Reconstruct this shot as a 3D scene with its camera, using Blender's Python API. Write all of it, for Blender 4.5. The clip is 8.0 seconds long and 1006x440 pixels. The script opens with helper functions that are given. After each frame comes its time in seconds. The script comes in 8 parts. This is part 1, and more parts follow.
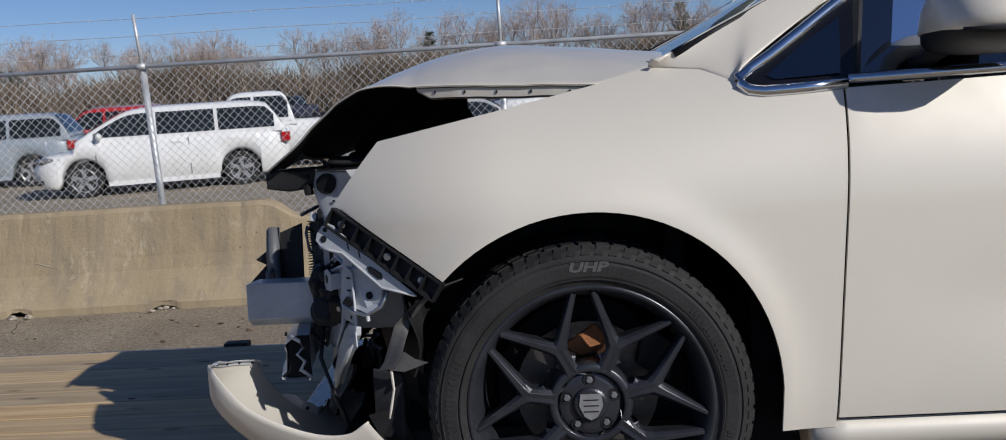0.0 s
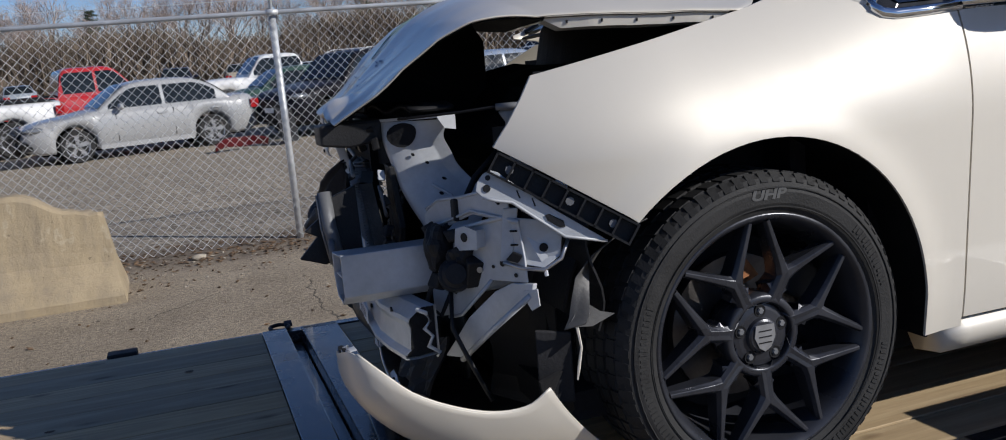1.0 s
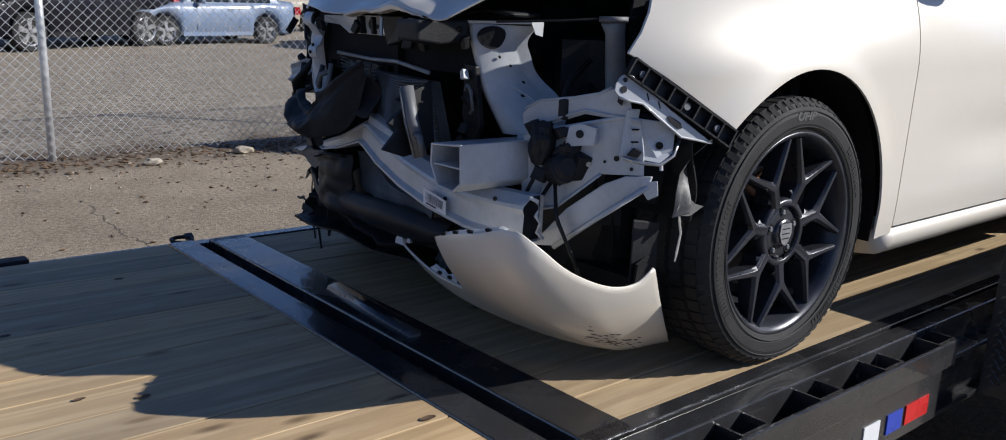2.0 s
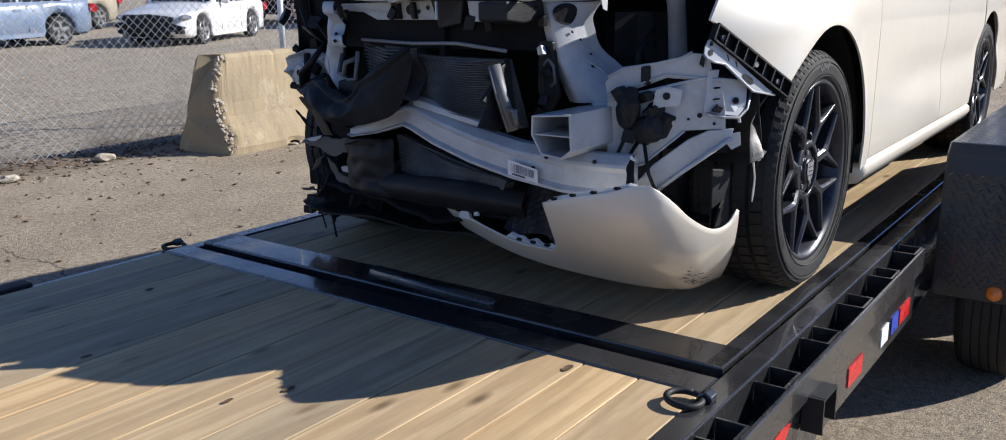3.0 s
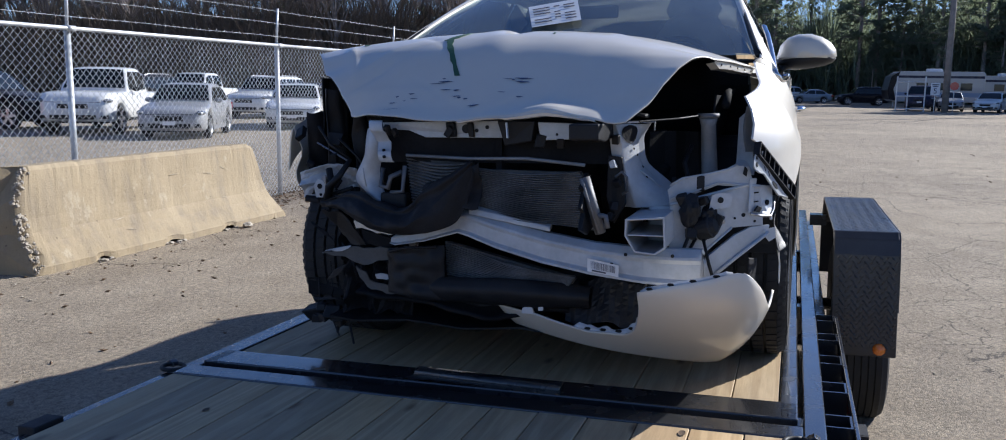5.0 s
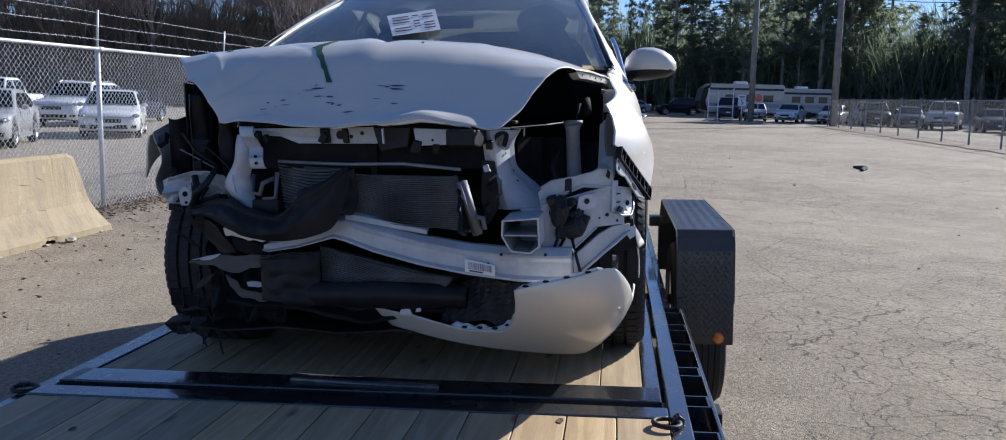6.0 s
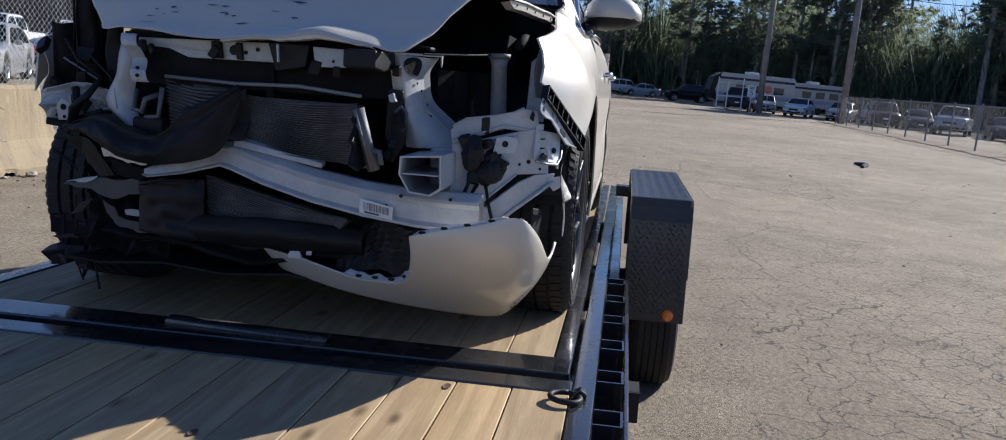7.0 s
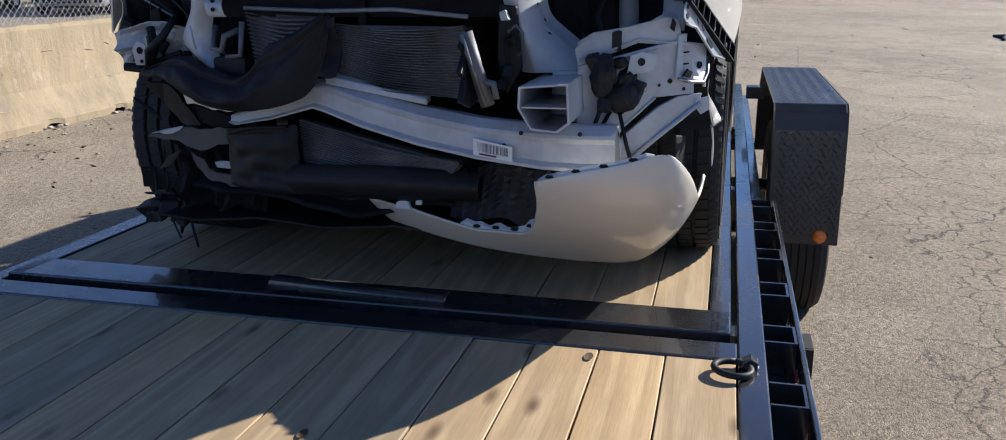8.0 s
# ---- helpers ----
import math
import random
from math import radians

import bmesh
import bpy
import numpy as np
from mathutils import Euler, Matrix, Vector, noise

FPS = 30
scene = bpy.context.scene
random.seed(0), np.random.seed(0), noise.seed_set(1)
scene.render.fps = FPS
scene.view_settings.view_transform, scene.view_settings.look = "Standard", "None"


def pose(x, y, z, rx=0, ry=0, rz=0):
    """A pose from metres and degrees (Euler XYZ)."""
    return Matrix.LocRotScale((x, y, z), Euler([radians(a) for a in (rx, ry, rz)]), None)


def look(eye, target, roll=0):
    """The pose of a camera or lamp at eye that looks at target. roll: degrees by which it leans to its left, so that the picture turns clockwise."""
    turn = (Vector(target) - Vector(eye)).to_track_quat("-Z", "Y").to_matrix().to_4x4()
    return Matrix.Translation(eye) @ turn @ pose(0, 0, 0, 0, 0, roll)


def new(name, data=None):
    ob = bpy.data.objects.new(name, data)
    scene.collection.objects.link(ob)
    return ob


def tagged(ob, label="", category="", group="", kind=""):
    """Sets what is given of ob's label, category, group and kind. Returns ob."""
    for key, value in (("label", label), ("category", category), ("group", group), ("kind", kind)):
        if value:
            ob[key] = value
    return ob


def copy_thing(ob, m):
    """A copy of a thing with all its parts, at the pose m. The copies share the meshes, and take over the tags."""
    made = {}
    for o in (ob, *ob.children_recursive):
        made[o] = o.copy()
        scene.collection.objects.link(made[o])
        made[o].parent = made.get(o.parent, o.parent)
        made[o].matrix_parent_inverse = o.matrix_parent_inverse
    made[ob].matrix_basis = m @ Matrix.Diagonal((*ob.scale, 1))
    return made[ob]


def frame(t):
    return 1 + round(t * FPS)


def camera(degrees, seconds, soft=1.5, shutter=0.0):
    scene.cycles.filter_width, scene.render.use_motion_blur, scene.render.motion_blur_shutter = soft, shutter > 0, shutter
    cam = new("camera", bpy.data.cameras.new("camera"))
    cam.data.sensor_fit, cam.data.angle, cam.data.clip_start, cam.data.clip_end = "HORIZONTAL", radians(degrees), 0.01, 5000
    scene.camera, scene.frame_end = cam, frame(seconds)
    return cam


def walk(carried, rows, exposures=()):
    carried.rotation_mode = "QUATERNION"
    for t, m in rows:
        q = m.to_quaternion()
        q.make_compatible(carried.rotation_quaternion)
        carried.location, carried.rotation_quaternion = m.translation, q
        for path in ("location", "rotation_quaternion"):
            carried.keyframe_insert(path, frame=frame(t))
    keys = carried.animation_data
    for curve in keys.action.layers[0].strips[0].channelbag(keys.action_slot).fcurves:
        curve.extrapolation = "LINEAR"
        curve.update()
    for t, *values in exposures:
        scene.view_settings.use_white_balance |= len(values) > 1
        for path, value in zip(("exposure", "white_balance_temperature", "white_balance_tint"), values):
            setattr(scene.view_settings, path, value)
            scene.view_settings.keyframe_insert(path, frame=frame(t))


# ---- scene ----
cam = camera(60.2, 8.0, 1.0)
METRES, EYE, TILT, LEAN, TURN = 4.55, 1.63, -8.75, 3.5, 0.0
ROWS = [
    (0.0, 0.0, 0.0, 0.0, -0.0, 0.0, 0.0),
    (0.5, -0.0988, 0.0216, -0.0081, -6.75, -0.16, 1.41),
    (1.0, -0.1921, 0.068, -0.0091, -20.16, -2.07, 4.41),
    (1.5, -0.2881, 0.097, -0.0208, -31.14, -4.32, 1.76),
    (3.0, -0.4937, 0.2115, -0.0234, -53.14, -7.79, 5.07),
    (3.5, -0.5417, 0.2476, -0.02, -55.95, -7.72, 8.29),
    (4.0, -0.5923, 0.2758, -0.0226, -61.65, -6.17, 6.48),
    (5.5, -0.6562, 0.3892, 0.0081, -76.32, -2.41, 7.56),
    (6.0, -0.6674, 0.3904, 0.0016, -82.48, -3.53, 6.9),
    (6.5, -0.6498, 0.3737, -0.0098, -85.67, -5.47, 4.9),
    (7.0, -0.5968, 0.3435, -0.0272, -82.04, -5.1, 2.83),
    (7.5, -0.5615, 0.3388, -0.0085, -76.58, -7.13, 7.15),
    (8.0, -0.5222, 0.3711, -0.0141, -75.64, -11.14, 6.69),
]
walk(cam, [(t, pose(0, 0, EYE, TILT, LEAN, TURN) @ pose(METRES * x, METRES * y, METRES * z, 90 + pitch, roll, yaw)) for t, x, y, z, yaw, pitch, roll in ROWS],
     [(t, s, k, 10) for t, s, k in ((0.0, -0.2, 6250), (1.0, 0.0, 6250), (1.5, 0.1, 6200), (3.0, 0.76, 6300), (3.5, 0.78, 6300), (4.0, 0.75, 6250), (5.5, 0.72, 5900), (6.5, 0.6, 6050), (7.0, 0.52, 6200), (8.0, 0.82, 6350))])

# The trailer stands a little out of level; its deck and the car on it are built level and turned as one.
TRAILER = pose(0, 0, EYE, TILT, LEAN, 0) @ pose(0, 0, 1.57, -7.0, 2.64, 0).inverted()
LEVEL = Matrix.Identity(4)

# ---- light ----
TO_SUN = (TRAILER.to_3x3() @ Vector((1.33, -1.20, 1.0))).normalized()
world = bpy.data.worlds.new("world")
scene.world = world
world.use_nodes = True
wn, wl = world.node_tree.nodes, world.node_tree.links
sky = wn.new("ShaderNodeTexSky")
sky.sky_type, sky.sun_disc = "NISHITA", False
sky.sun_elevation, sky.sun_rotation = math.asin(TO_SUN.z), math.atan2(TO_SUN.x, TO_SUN.y)
sky.altitude, sky.air_density, sky.dust_density, sky.ozone_density = 1500, 1.0, 0.2, 6.0
cast = wn.new("ShaderNodeMix")
cast.data_type, cast.blend_type = "RGBA", "MULTIPLY"
cast.inputs[0].default_value, cast.inputs[7].default_value = 1.0, (1.05, 0.98, 1.06, 1)
wl.new(sky.outputs[0], cast.inputs[6])
wl.new(cast.outputs[2], wn["Background"].inputs[0])
wn["Background"].inputs[1].default_value = 0.076
sun = new("sun", bpy.data.lights.new("sun", "SUN"))
sun.data.energy, sun.data.angle, sun.data.color = 4.6, radians(0.53), (1.0, 0.95, 0.88)
sun.matrix_world = look((20, -16, 25), Vector((20, -16, 25)) - TO_SUN)


# ---- materials ----
def material(name):
    m = bpy.data.materials.new(name)
    m.use_nodes = True
    n = m.node_tree.nodes
    return m, n, m.node_tree.links, n["Principled BSDF"]


def texco(n, l, scale=(1, 1, 1)):
    c, mp = n.new("ShaderNodeTexCoord"), n.new("ShaderNodeMapping")
    mp.inputs["Scale"].default_value = scale
    l.new(c.outputs["Object"], mp.inputs[0])
    return mp.outputs[0]


def noise_node(n, l, co, scale, detail=4, rough=0.55):
    t = n.new("ShaderNodeTexNoise")
    t.inputs["Scale"].default_value, t.inputs["Detail"].default_value, t.inputs["Roughness"].default_value = scale, detail, rough
    l.new(co, t.inputs["Vector"])
    return t.outputs["Fac"]


def ramp(n, l, fac, stops):
    r = n.new("ShaderNodeValToRGB")
    e = r.color_ramp.elements
    while len(e) < len(stops):
        e.new(0.5)
    for k, (p, c) in zip(e, stops):
        k.position, k.color = p, (*c, 1) if len(c) == 3 else c
    l.new(fac, r.inputs[0])
    return r.outputs[0]


def mixc(n, l, fac, a, b, mode="MIX"):
    x = n.new("ShaderNodeMix")
    x.data_type, x.blend_type = "RGBA", mode
    for sock, v in ((x.inputs[0], fac), (x.inputs[6], a), (x.inputs[7], b)):
        if isinstance(v, (int, float)):
            sock.default_value = v
        elif isinstance(v, tuple):
            sock.default_value = (*v, 1)
        else:
            l.new(v, sock)
    return x.outputs[2]


def mathn(n, l, op, a, b=0.0, clamp=False):
    x = n.new("ShaderNodeMath")
    x.operation, x.use_clamp = op, clamp
    for sock, v in ((x.inputs[0], a), (x.inputs[1], b)):
        if isinstance(v, (int, float)):
            sock.default_value = v
        else:
            l.new(v, sock)
    return x.outputs[0]


def bump(n, l, p, height, strength, dist=0.01):
    b = n.new("ShaderNodeBump")
    b.inputs["Strength"].default_value, b.inputs["Distance"].default_value = strength, dist
    l.new(height, b.inputs["Height"])
    l.new(b.outputs[0], p.inputs["Normal"])


def simple(name, col, rough=0.5, metal=0.0, vary=0.25, scale=6.0, fine=120.0, relief=0.15, coat=0.0, spread=0.12, spec=0.5):
    """A surface with blotches at one scale and grain at another, in colour, gloss and relief."""
    m, n, l, p = material(name)
    co = texco(n, l)
    a, b = noise_node(n, l, co, scale, 5), noise_node(n, l, co, fine, 3)
    lo, hi = tuple(c * (1 - vary) for c in col), tuple(min(1, c * (1 + vary)) for c in col)
    c1 = ramp(n, l, a, [(0.3, lo), (0.7, hi)])
    c2 = ramp(n, l, b, [(0.3, (1 - vary * 0.5,) * 3), (0.7, (1,) * 3)])
    l.new(mixc(n, l, 1.0, c1, c2, "MULTIPLY"), p.inputs["Base Color"])
    l.new(ramp(n, l, a, [(0.3, (max(0.03, rough - spread),) * 3), (0.75, (min(1, rough + spread),) * 3)]), p.inputs["Roughness"])
    p.inputs["Metallic"].default_value = metal
    p.inputs["Specular IOR Level"].default_value = spec
    p.inputs["Coat Weight"].default_value = coat
    p.inputs["Coat Roughness"].default_value = 0.06
    if relief:
        bump(n, l, p, b, relief, 0.004)
    return m


def paint(name, col, rough=0.35, dusty=0.25, flake=0.0, coat=0.8):
    """Car lacquer with a clear coat, faint orange peel and a film of road dust."""
    m, n, l, p = material(name)
    co = texco(n, l)
    dust = ramp(n, l, noise_node(n, l, co, 3.0, 8, 0.65), [(0.42, (0,) * 3), (0.75, (dusty,) * 3)])
    l.new(mixc(n, l, dust, col, (0.38, 0.34, 0.29)), p.inputs["Base Color"])
    l.new(mathn(n, l, "ADD", dust, rough), p.inputs["Roughness"])
    p.inputs["Coat Weight"].default_value, p.inputs["Coat Roughness"].default_value = coat, 0.05
    p.inputs["Specular IOR Level"].default_value = 0.5 * coat / 0.8
    p.inputs["Metallic"].default_value = flake
    bump(n, l, p, noise_node(n, l, co, 260, 2), 0.015, 0.002)
    return m


def glass(name, tint=(0.75, 0.85, 0.82), haze=0.02, dust=0.0):
    m, n, l, p = material(name)
    n.remove(p)
    tr, gl, mx, fr = n.new("ShaderNodeBsdfTransparent"), n.new("ShaderNodeBsdfGlossy"), n.new("ShaderNodeMixShader"), n.new("ShaderNodeFresnel")
    tr.inputs[0].default_value, gl.inputs[0].default_value = (*tint, 1), (0.95, 0.97, 1, 1)
    gl.inputs["Roughness"].default_value, fr.inputs[0].default_value = haze, 2.3
    l.new(fr.outputs[0], mx.inputs[0])
    l.new(tr.outputs[0], mx.inputs[1])
    l.new(gl.outputs[0], mx.inputs[2])
    out = mx.outputs[0]
    if dust:
        film, add = n.new("ShaderNodeBsdfDiffuse"), n.new("ShaderNodeMixShader")
        film.inputs[0].default_value = (0.50, 0.57, 0.55, 1)
        l.new(ramp(n, l, noise_node(n, l, texco(n, l), 5.0, 5), [(0.3, (dust * 0.7,) * 3), (0.7, (dust * 1.3,) * 3)]), add.inputs[0])
        l.new(out, add.inputs[1])
        l.new(film.outputs[0], add.inputs[2])
        out = add.outputs[0]
    l.new(out, n["Material Output"].inputs[0])
    return m


def plank_wood(name):
    m, n, l, p = material(name)
    co, info = texco(n, l, (1.2, 22, 22)), n.new("ShaderNodeObjectInfo")
    off = n.new("ShaderNodeVectorMath")
    sc = n.new("ShaderNodeVectorMath")
    sc.operation = "SCALE"
    sc.inputs[0].default_value, off.operation = (7.3, 31.0, 17.0), "ADD"
    l.new(info.outputs["Random"], sc.inputs["Scale"])
    l.new(co, off.inputs[0])
    l.new(sc.outputs[0], off.inputs[1])
    grain = noise_node(n, l, off.outputs[0], 1.1, 5, 0.5)
    fine = noise_node(n, l, off.outputs[0], 9.0, 4, 0.6)
    base = ramp(n, l, grain, [(0.25, (0.49, 0.358, 0.212)), (0.45, (0.575, 0.432, 0.256)), (0.6, (0.635, 0.482, 0.292)), (0.8, (0.56, 0.415, 0.245))])
    base = mixc(n, l, 1.0, base, ramp(n, l, fine, [(0.3, (0.88, 0.87, 0.86)), (0.65, (1, 1, 1))]), "MULTIPLY")
    base = mixc(n, l, 1.0, base, ramp(n, l, info.outputs["Random"], [(0.0, (0.72, 0.75, 0.80)), (0.22, (1.0, 0.98, 0.94)), (0.42, (0.8, 0.82, 0.85)), (0.62, (1.06, 1.0, 0.9)), (0.82, (0.85, 0.84, 0.84)), (1.0, (0.98, 0.9, 0.8))]), "MULTIPLY")
    # flat-sawn rings and knots
    loops = noise_node(n, l, off.outputs[0], 0.22, 2, 0.4)
    rings = mathn(n, l, "SINE", mathn(n, l, "MULTIPLY", loops, 95.0), 0.0)
    base = mixc(n, l, 1.0, base, ramp(n, l, rings, [(0.0, (0.88, 0.855, 0.83)), (0.55, (1, 1, 1)), (0.9, (1.03, 1.025, 1.02))]), "MULTIPLY")
    kn = n.new("ShaderNodeTexVoronoi")
    kn.inputs["Scale"].default_value = 1.0
    ko = n.new("ShaderNodeVectorMath")
    ko.operation = "ADD"
    l.new(texco(n, l, (3.2, 9.0, 9.0)), ko.inputs[0])
    l.new(sc.outputs[0], ko.inputs[1])
    l.new(ko.outputs[0], kn.inputs["Vector"])
    base = mixc(n, l, ramp(n, l, kn.outputs["Distance"], [(0.05, (0.9, 0.9, 0.9)), (0.16, (0, 0, 0))]), base, (0.12, 0.075, 0.04))
    dirt = noise_node(n, l, texco(n, l, (1.5, 4, 4)), 1.3, 6, 0.65)
    base = mixc(n, l, ramp(n, l, dirt, [(0.48, (0, 0, 0)), (0.75, (0.42, 0.42, 0.42))]), base, (0.2, 0.155, 0.11))
    l.new(base, p.inputs["Base Color"])
    p.inputs["Roughness"].default_value = 0.6
    p.inputs["Specular IOR Level"].default_value = 0.2
    bump(n, l, p, mathn(n, l, "ADD", grain, fine), 0.18, 0.003)
    return m


def lot_ground(name):
    """Worn asphalt with cracks on the near side of the fence line, pale gravel beyond it."""
    m, n, l, p = material(name)
    co = texco(n, l)
    big, mid, fine = noise_node(n, l, co, 0.18, 5), noise_node(n, l, co, 1.7, 6, 0.6), noise_node(n, l, co, 120, 5, 0.8)
    base = ramp(n, l, mid, [(0.3, (0.228, 0.190, 0.142)), (0.7, (0.325, 0.278, 0.213))])
    base = mixc(n, l, 1.0, base, ramp(n, l, big, [(0.35, (0.82, 0.8, 0.78)), (0.65, (1.08, 1.06, 1.02))]), "MULTIPLY")
    base = mixc(n, l, 1.0, base, ramp(n, l, fine, [(0.38, (0.5, 0.49, 0.48)), (0.5, (1, 1, 1)), (0.62, (1.5, 1.46, 1.4))]), "MULTIPLY")
    coarse = noise_node(n, l, co, 32, 4, 0.75)
    base = mixc(n, l, 1.0, base, ramp(n, l, coarse, [(0.33, (0.58, 0.56, 0.54)), (0.5, (1, 1, 1)), (0.64, (1.35, 1.33, 1.28))]), "MULTIPLY")
    # cracks
    warp = n.new("ShaderNodeVectorMath")
    warp.operation = "ADD"
    nz = n.new("ShaderNodeTexNoise")
    nz.inputs["Scale"].default_value, nz.inputs["Detail"].default_value = 3.5, 9
    nz.inputs["Roughness"].default_value = 0.65
    l.new(co, nz.inputs["Vector"])
    wsc = n.new("ShaderNodeVectorMath")
    wsc.operation = "SCALE"
    wsc.inputs["Scale"].default_value = 0.22
    l.new(nz.outputs["Color"], wsc.inputs[0])
    l.new(co, warp.inputs[0])
    l.new(wsc.outputs[0], warp.inputs[1])
    place = n.new("ShaderNodeSeparateXYZ")
    l.new(co, place.inputs[0])
    side = mathn(n, l, "DIVIDE", place.outputs["Y"], 2.0, True)
    crack = None
    crazed = mathn(n, l, "MULTIPLY", mathn(n, l, "SUBTRACT", 1.6, place.outputs["Y"], True), mathn(n, l, "DIVIDE", mathn(n, l, "SUBTRACT", 9.0, place.outputs["X"]), 6.0, True))
    for size, wide, cut in ((2.6, 0.008, 0.53), (4.6, 0.016, 0.30), (0.42, 0.0024, 0.44)):
        v = n.new("ShaderNodeTexVoronoi")
        v.feature = "DISTANCE_TO_EDGE"
        v.inputs["Scale"].default_value = size
        l.new(warp.outputs[0], v.inputs["Vector"])
        line = mathn(n, l, "LESS_THAN", v.outputs["Distance"], wide)
        where = mathn(n, l, "GREATER_THAN", mathn(n, l, "SUBTRACT", noise_node(n, l, co, 0.25 if size > 1 else 0.3, 3), mathn(n, l, "MULTIPLY", side, 0.3 if size > 1 else 0.06)), cut)
        line = mathn(n, l, "MULTIPLY", line, where)
        line = mathn(n, l, "MULTIPLY", line, crazed) if size > 4 else line
        crack = line if crack is None else mathn(n, l, "MAXIMUM", crack, line)
    gravel = ramp(n, l, noise_node(n, l, co, 13, 6, 0.8), [(0.38, (0.10, 0.083, 0.062)), (0.5, (0.31, 0.266, 0.205)), (0.61, (0.53, 0.465, 0.37))])
    gravel = mixc(n, l, 1.0, gravel, ramp(n, l, mid, [(0.35, (0.75, 0.73, 0.7)), (0.65, (1.0, 0.98, 0.95))]), "MULTIPLY")
    sep = n.new("ShaderNodeSeparateXYZ")
    l.new(co, sep.inputs[0])
    line_y = mathn(n, l, "ADD", sep.outputs["Y"], mathn(n, l, "MULTIPLY", mid, 1.2))
    beyond = ramp(n, l, mathn(n, l, "DIVIDE", mathn(n, l, "SUBTRACT", line_y, 8.2), 1.0), [(0.2, (0,) * 3), (0.6, (1,) * 3)])
    base = mixc(n, l, mathn(n, l, "MULTIPLY", crack, 0.78), base, (0.045, 0.037, 0.03))
    base = mixc(n, l, beyond, base, gravel)
    # soil and rotted leaves along the fence foot
    foot = mathn(n, l, "ABSOLUTE", mathn(n, l, "SUBTRACT", line_y, 8.85))
    soil = ramp(n, l, noise_node(n, l, co, 14, 5, 0.7), [(0.35, (0.075, 0.055, 0.038)), (0.65, (0.20, 0.155, 0.11))])
    base = mixc(n, l, ramp(n, l, foot, [(0.25, (0.85,) * 3), (0.62, (0,) * 3)]), base, soil)
    l.new(base, p.inputs["Base Color"])
    p.inputs["Roughness"].default_value = 0.92
    bump(n, l, p, mathn(n, l, "SUBTRACT", mathn(n, l, "ADD", mathn(n, l, "ADD", fine, coarse), mid), crack), 0.6, 0.012)
    return m


def concrete(name):
    m, n, l, p = material(name)
    co = texco(n, l)
    a, b, c = noise_node(n, l, co, 1.6, 6, 0.6), noise_node(n, l, texco(n, l, (3, 3, 0.5)), 2.2, 5, 0.6), noise_node(n, l, co, 75, 4, 0.7)
    base = ramp(n, l, a, [(0.3, (0.30, 0.235, 0.145)), (0.7, (0.385, 0.308, 0.198))])
    base = mixc(n, l, ramp(n, l, b, [(0.48, (0, 0, 0)), (0.68, (0.6, 0.6, 0.6))]), base, (0.215, 0.178, 0.132))
    flakes = mathn(n, l, "MULTIPLY", noise_node(n, l, texco(n, l, (1, 1, 0.6)), 17, 4, 0.6), noise_node(n, l, co, 2.6, 2))
    base = mixc(n, l, ramp(n, l, flakes, [(0.355, (0, 0, 0)), (0.39, (0.5, 0.5, 0.5))]), base, (0.44, 0.375, 0.27))
    base = mixc(n, l, 1.0, base, ramp(n, l, c, [(0.26, (0.72, 0.7, 0.68)), (0.40, (1, 1, 1))]), "MULTIPLY")
    pits = noise_node(n, l, co, 26, 3, 0.5)
    base = mixc(n, l, ramp(n, l, pits, [(0.24, (0.75, 0.75, 0.75)), (0.30, (0, 0, 0))]), base, (0.13, 0.10, 0.07))
    l.new(base, p.inputs["Base Color"])
    p.inputs["Roughness"].default_value = 0.9
    bump(n, l, p, mathn(n, l, "ADD", mathn(n, l, "ADD", a, c), mathn(n, l, "ADD", pits, flakes)), 0.45, 0.010)
    return m


PEARL = paint("pearl_white_lacquer", (0.635, 0.592, 0.515), 0.46, 0.12, 0.10, 0.65)
PRIMER = simple("inner_white_paint", (0.465, 0.48, 0.50), 0.42, 0.0, 0.2, 8, 70, 0.05, 0.3)
BLACK = simple("black_plastic", (0.018, 0.018, 0.0195), 0.5, 0, 0.35, 9, 200, 0.2, spec=0.22)
GLOSS = simple("gloss_black", (0.006, 0.006, 0.007), 0.12, 0, 0.2, 9, 200, 0.0, spread=0.03)
GREYPLASTIC = simple("dusty_grey_plastic", (0.026, 0.026, 0.0285), 0.62, 0, 0.35, 7, 150, 0.25, spec=0.16)
# Near-black of inner parts, holes and boxes that stand in for shade.
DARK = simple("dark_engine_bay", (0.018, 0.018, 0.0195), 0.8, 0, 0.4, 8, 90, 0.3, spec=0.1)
DULL = simple("dull_black_steel", (0.022, 0.022, 0.023), 0.6, 0.0, 0.3, 20, 150, 0.15, spec=0.3)
LINER = simple("grey_liner", (0.07, 0.068, 0.066), 0.55, 0, 0.3, 12, 150, 0.15)
RUBBER = simple("tyre_rubber", (0.026, 0.0255, 0.0255), 0.7, 0, 0.3, 14, 220, 0.25, spec=0.28)
LETTER = simple("raised_rubber_letters", (0.075, 0.075, 0.075), 0.6, 0, 0.2)
RIM = simple("gunmetal_wheel_paint", (0.036, 0.038, 0.047), 0.33, 0.35, 0.2, 10, 200, 0.04, 0.0)
STEEL = simple("bare_steel", (0.42, 0.42, 0.43), 0.35, 0.9, 0.25, 12, 150, 0.1)
SILVER = simple("silver_badge", (0.22, 0.22, 0.225), 0.45, 0.2, 0.15, 40, 200, 0.05)
CHROME = simple("chrome_trim", (0.75, 0.76, 0.78), 0.12, 1.0, 0.05, 10, 100, 0.0, 0, 0.04)
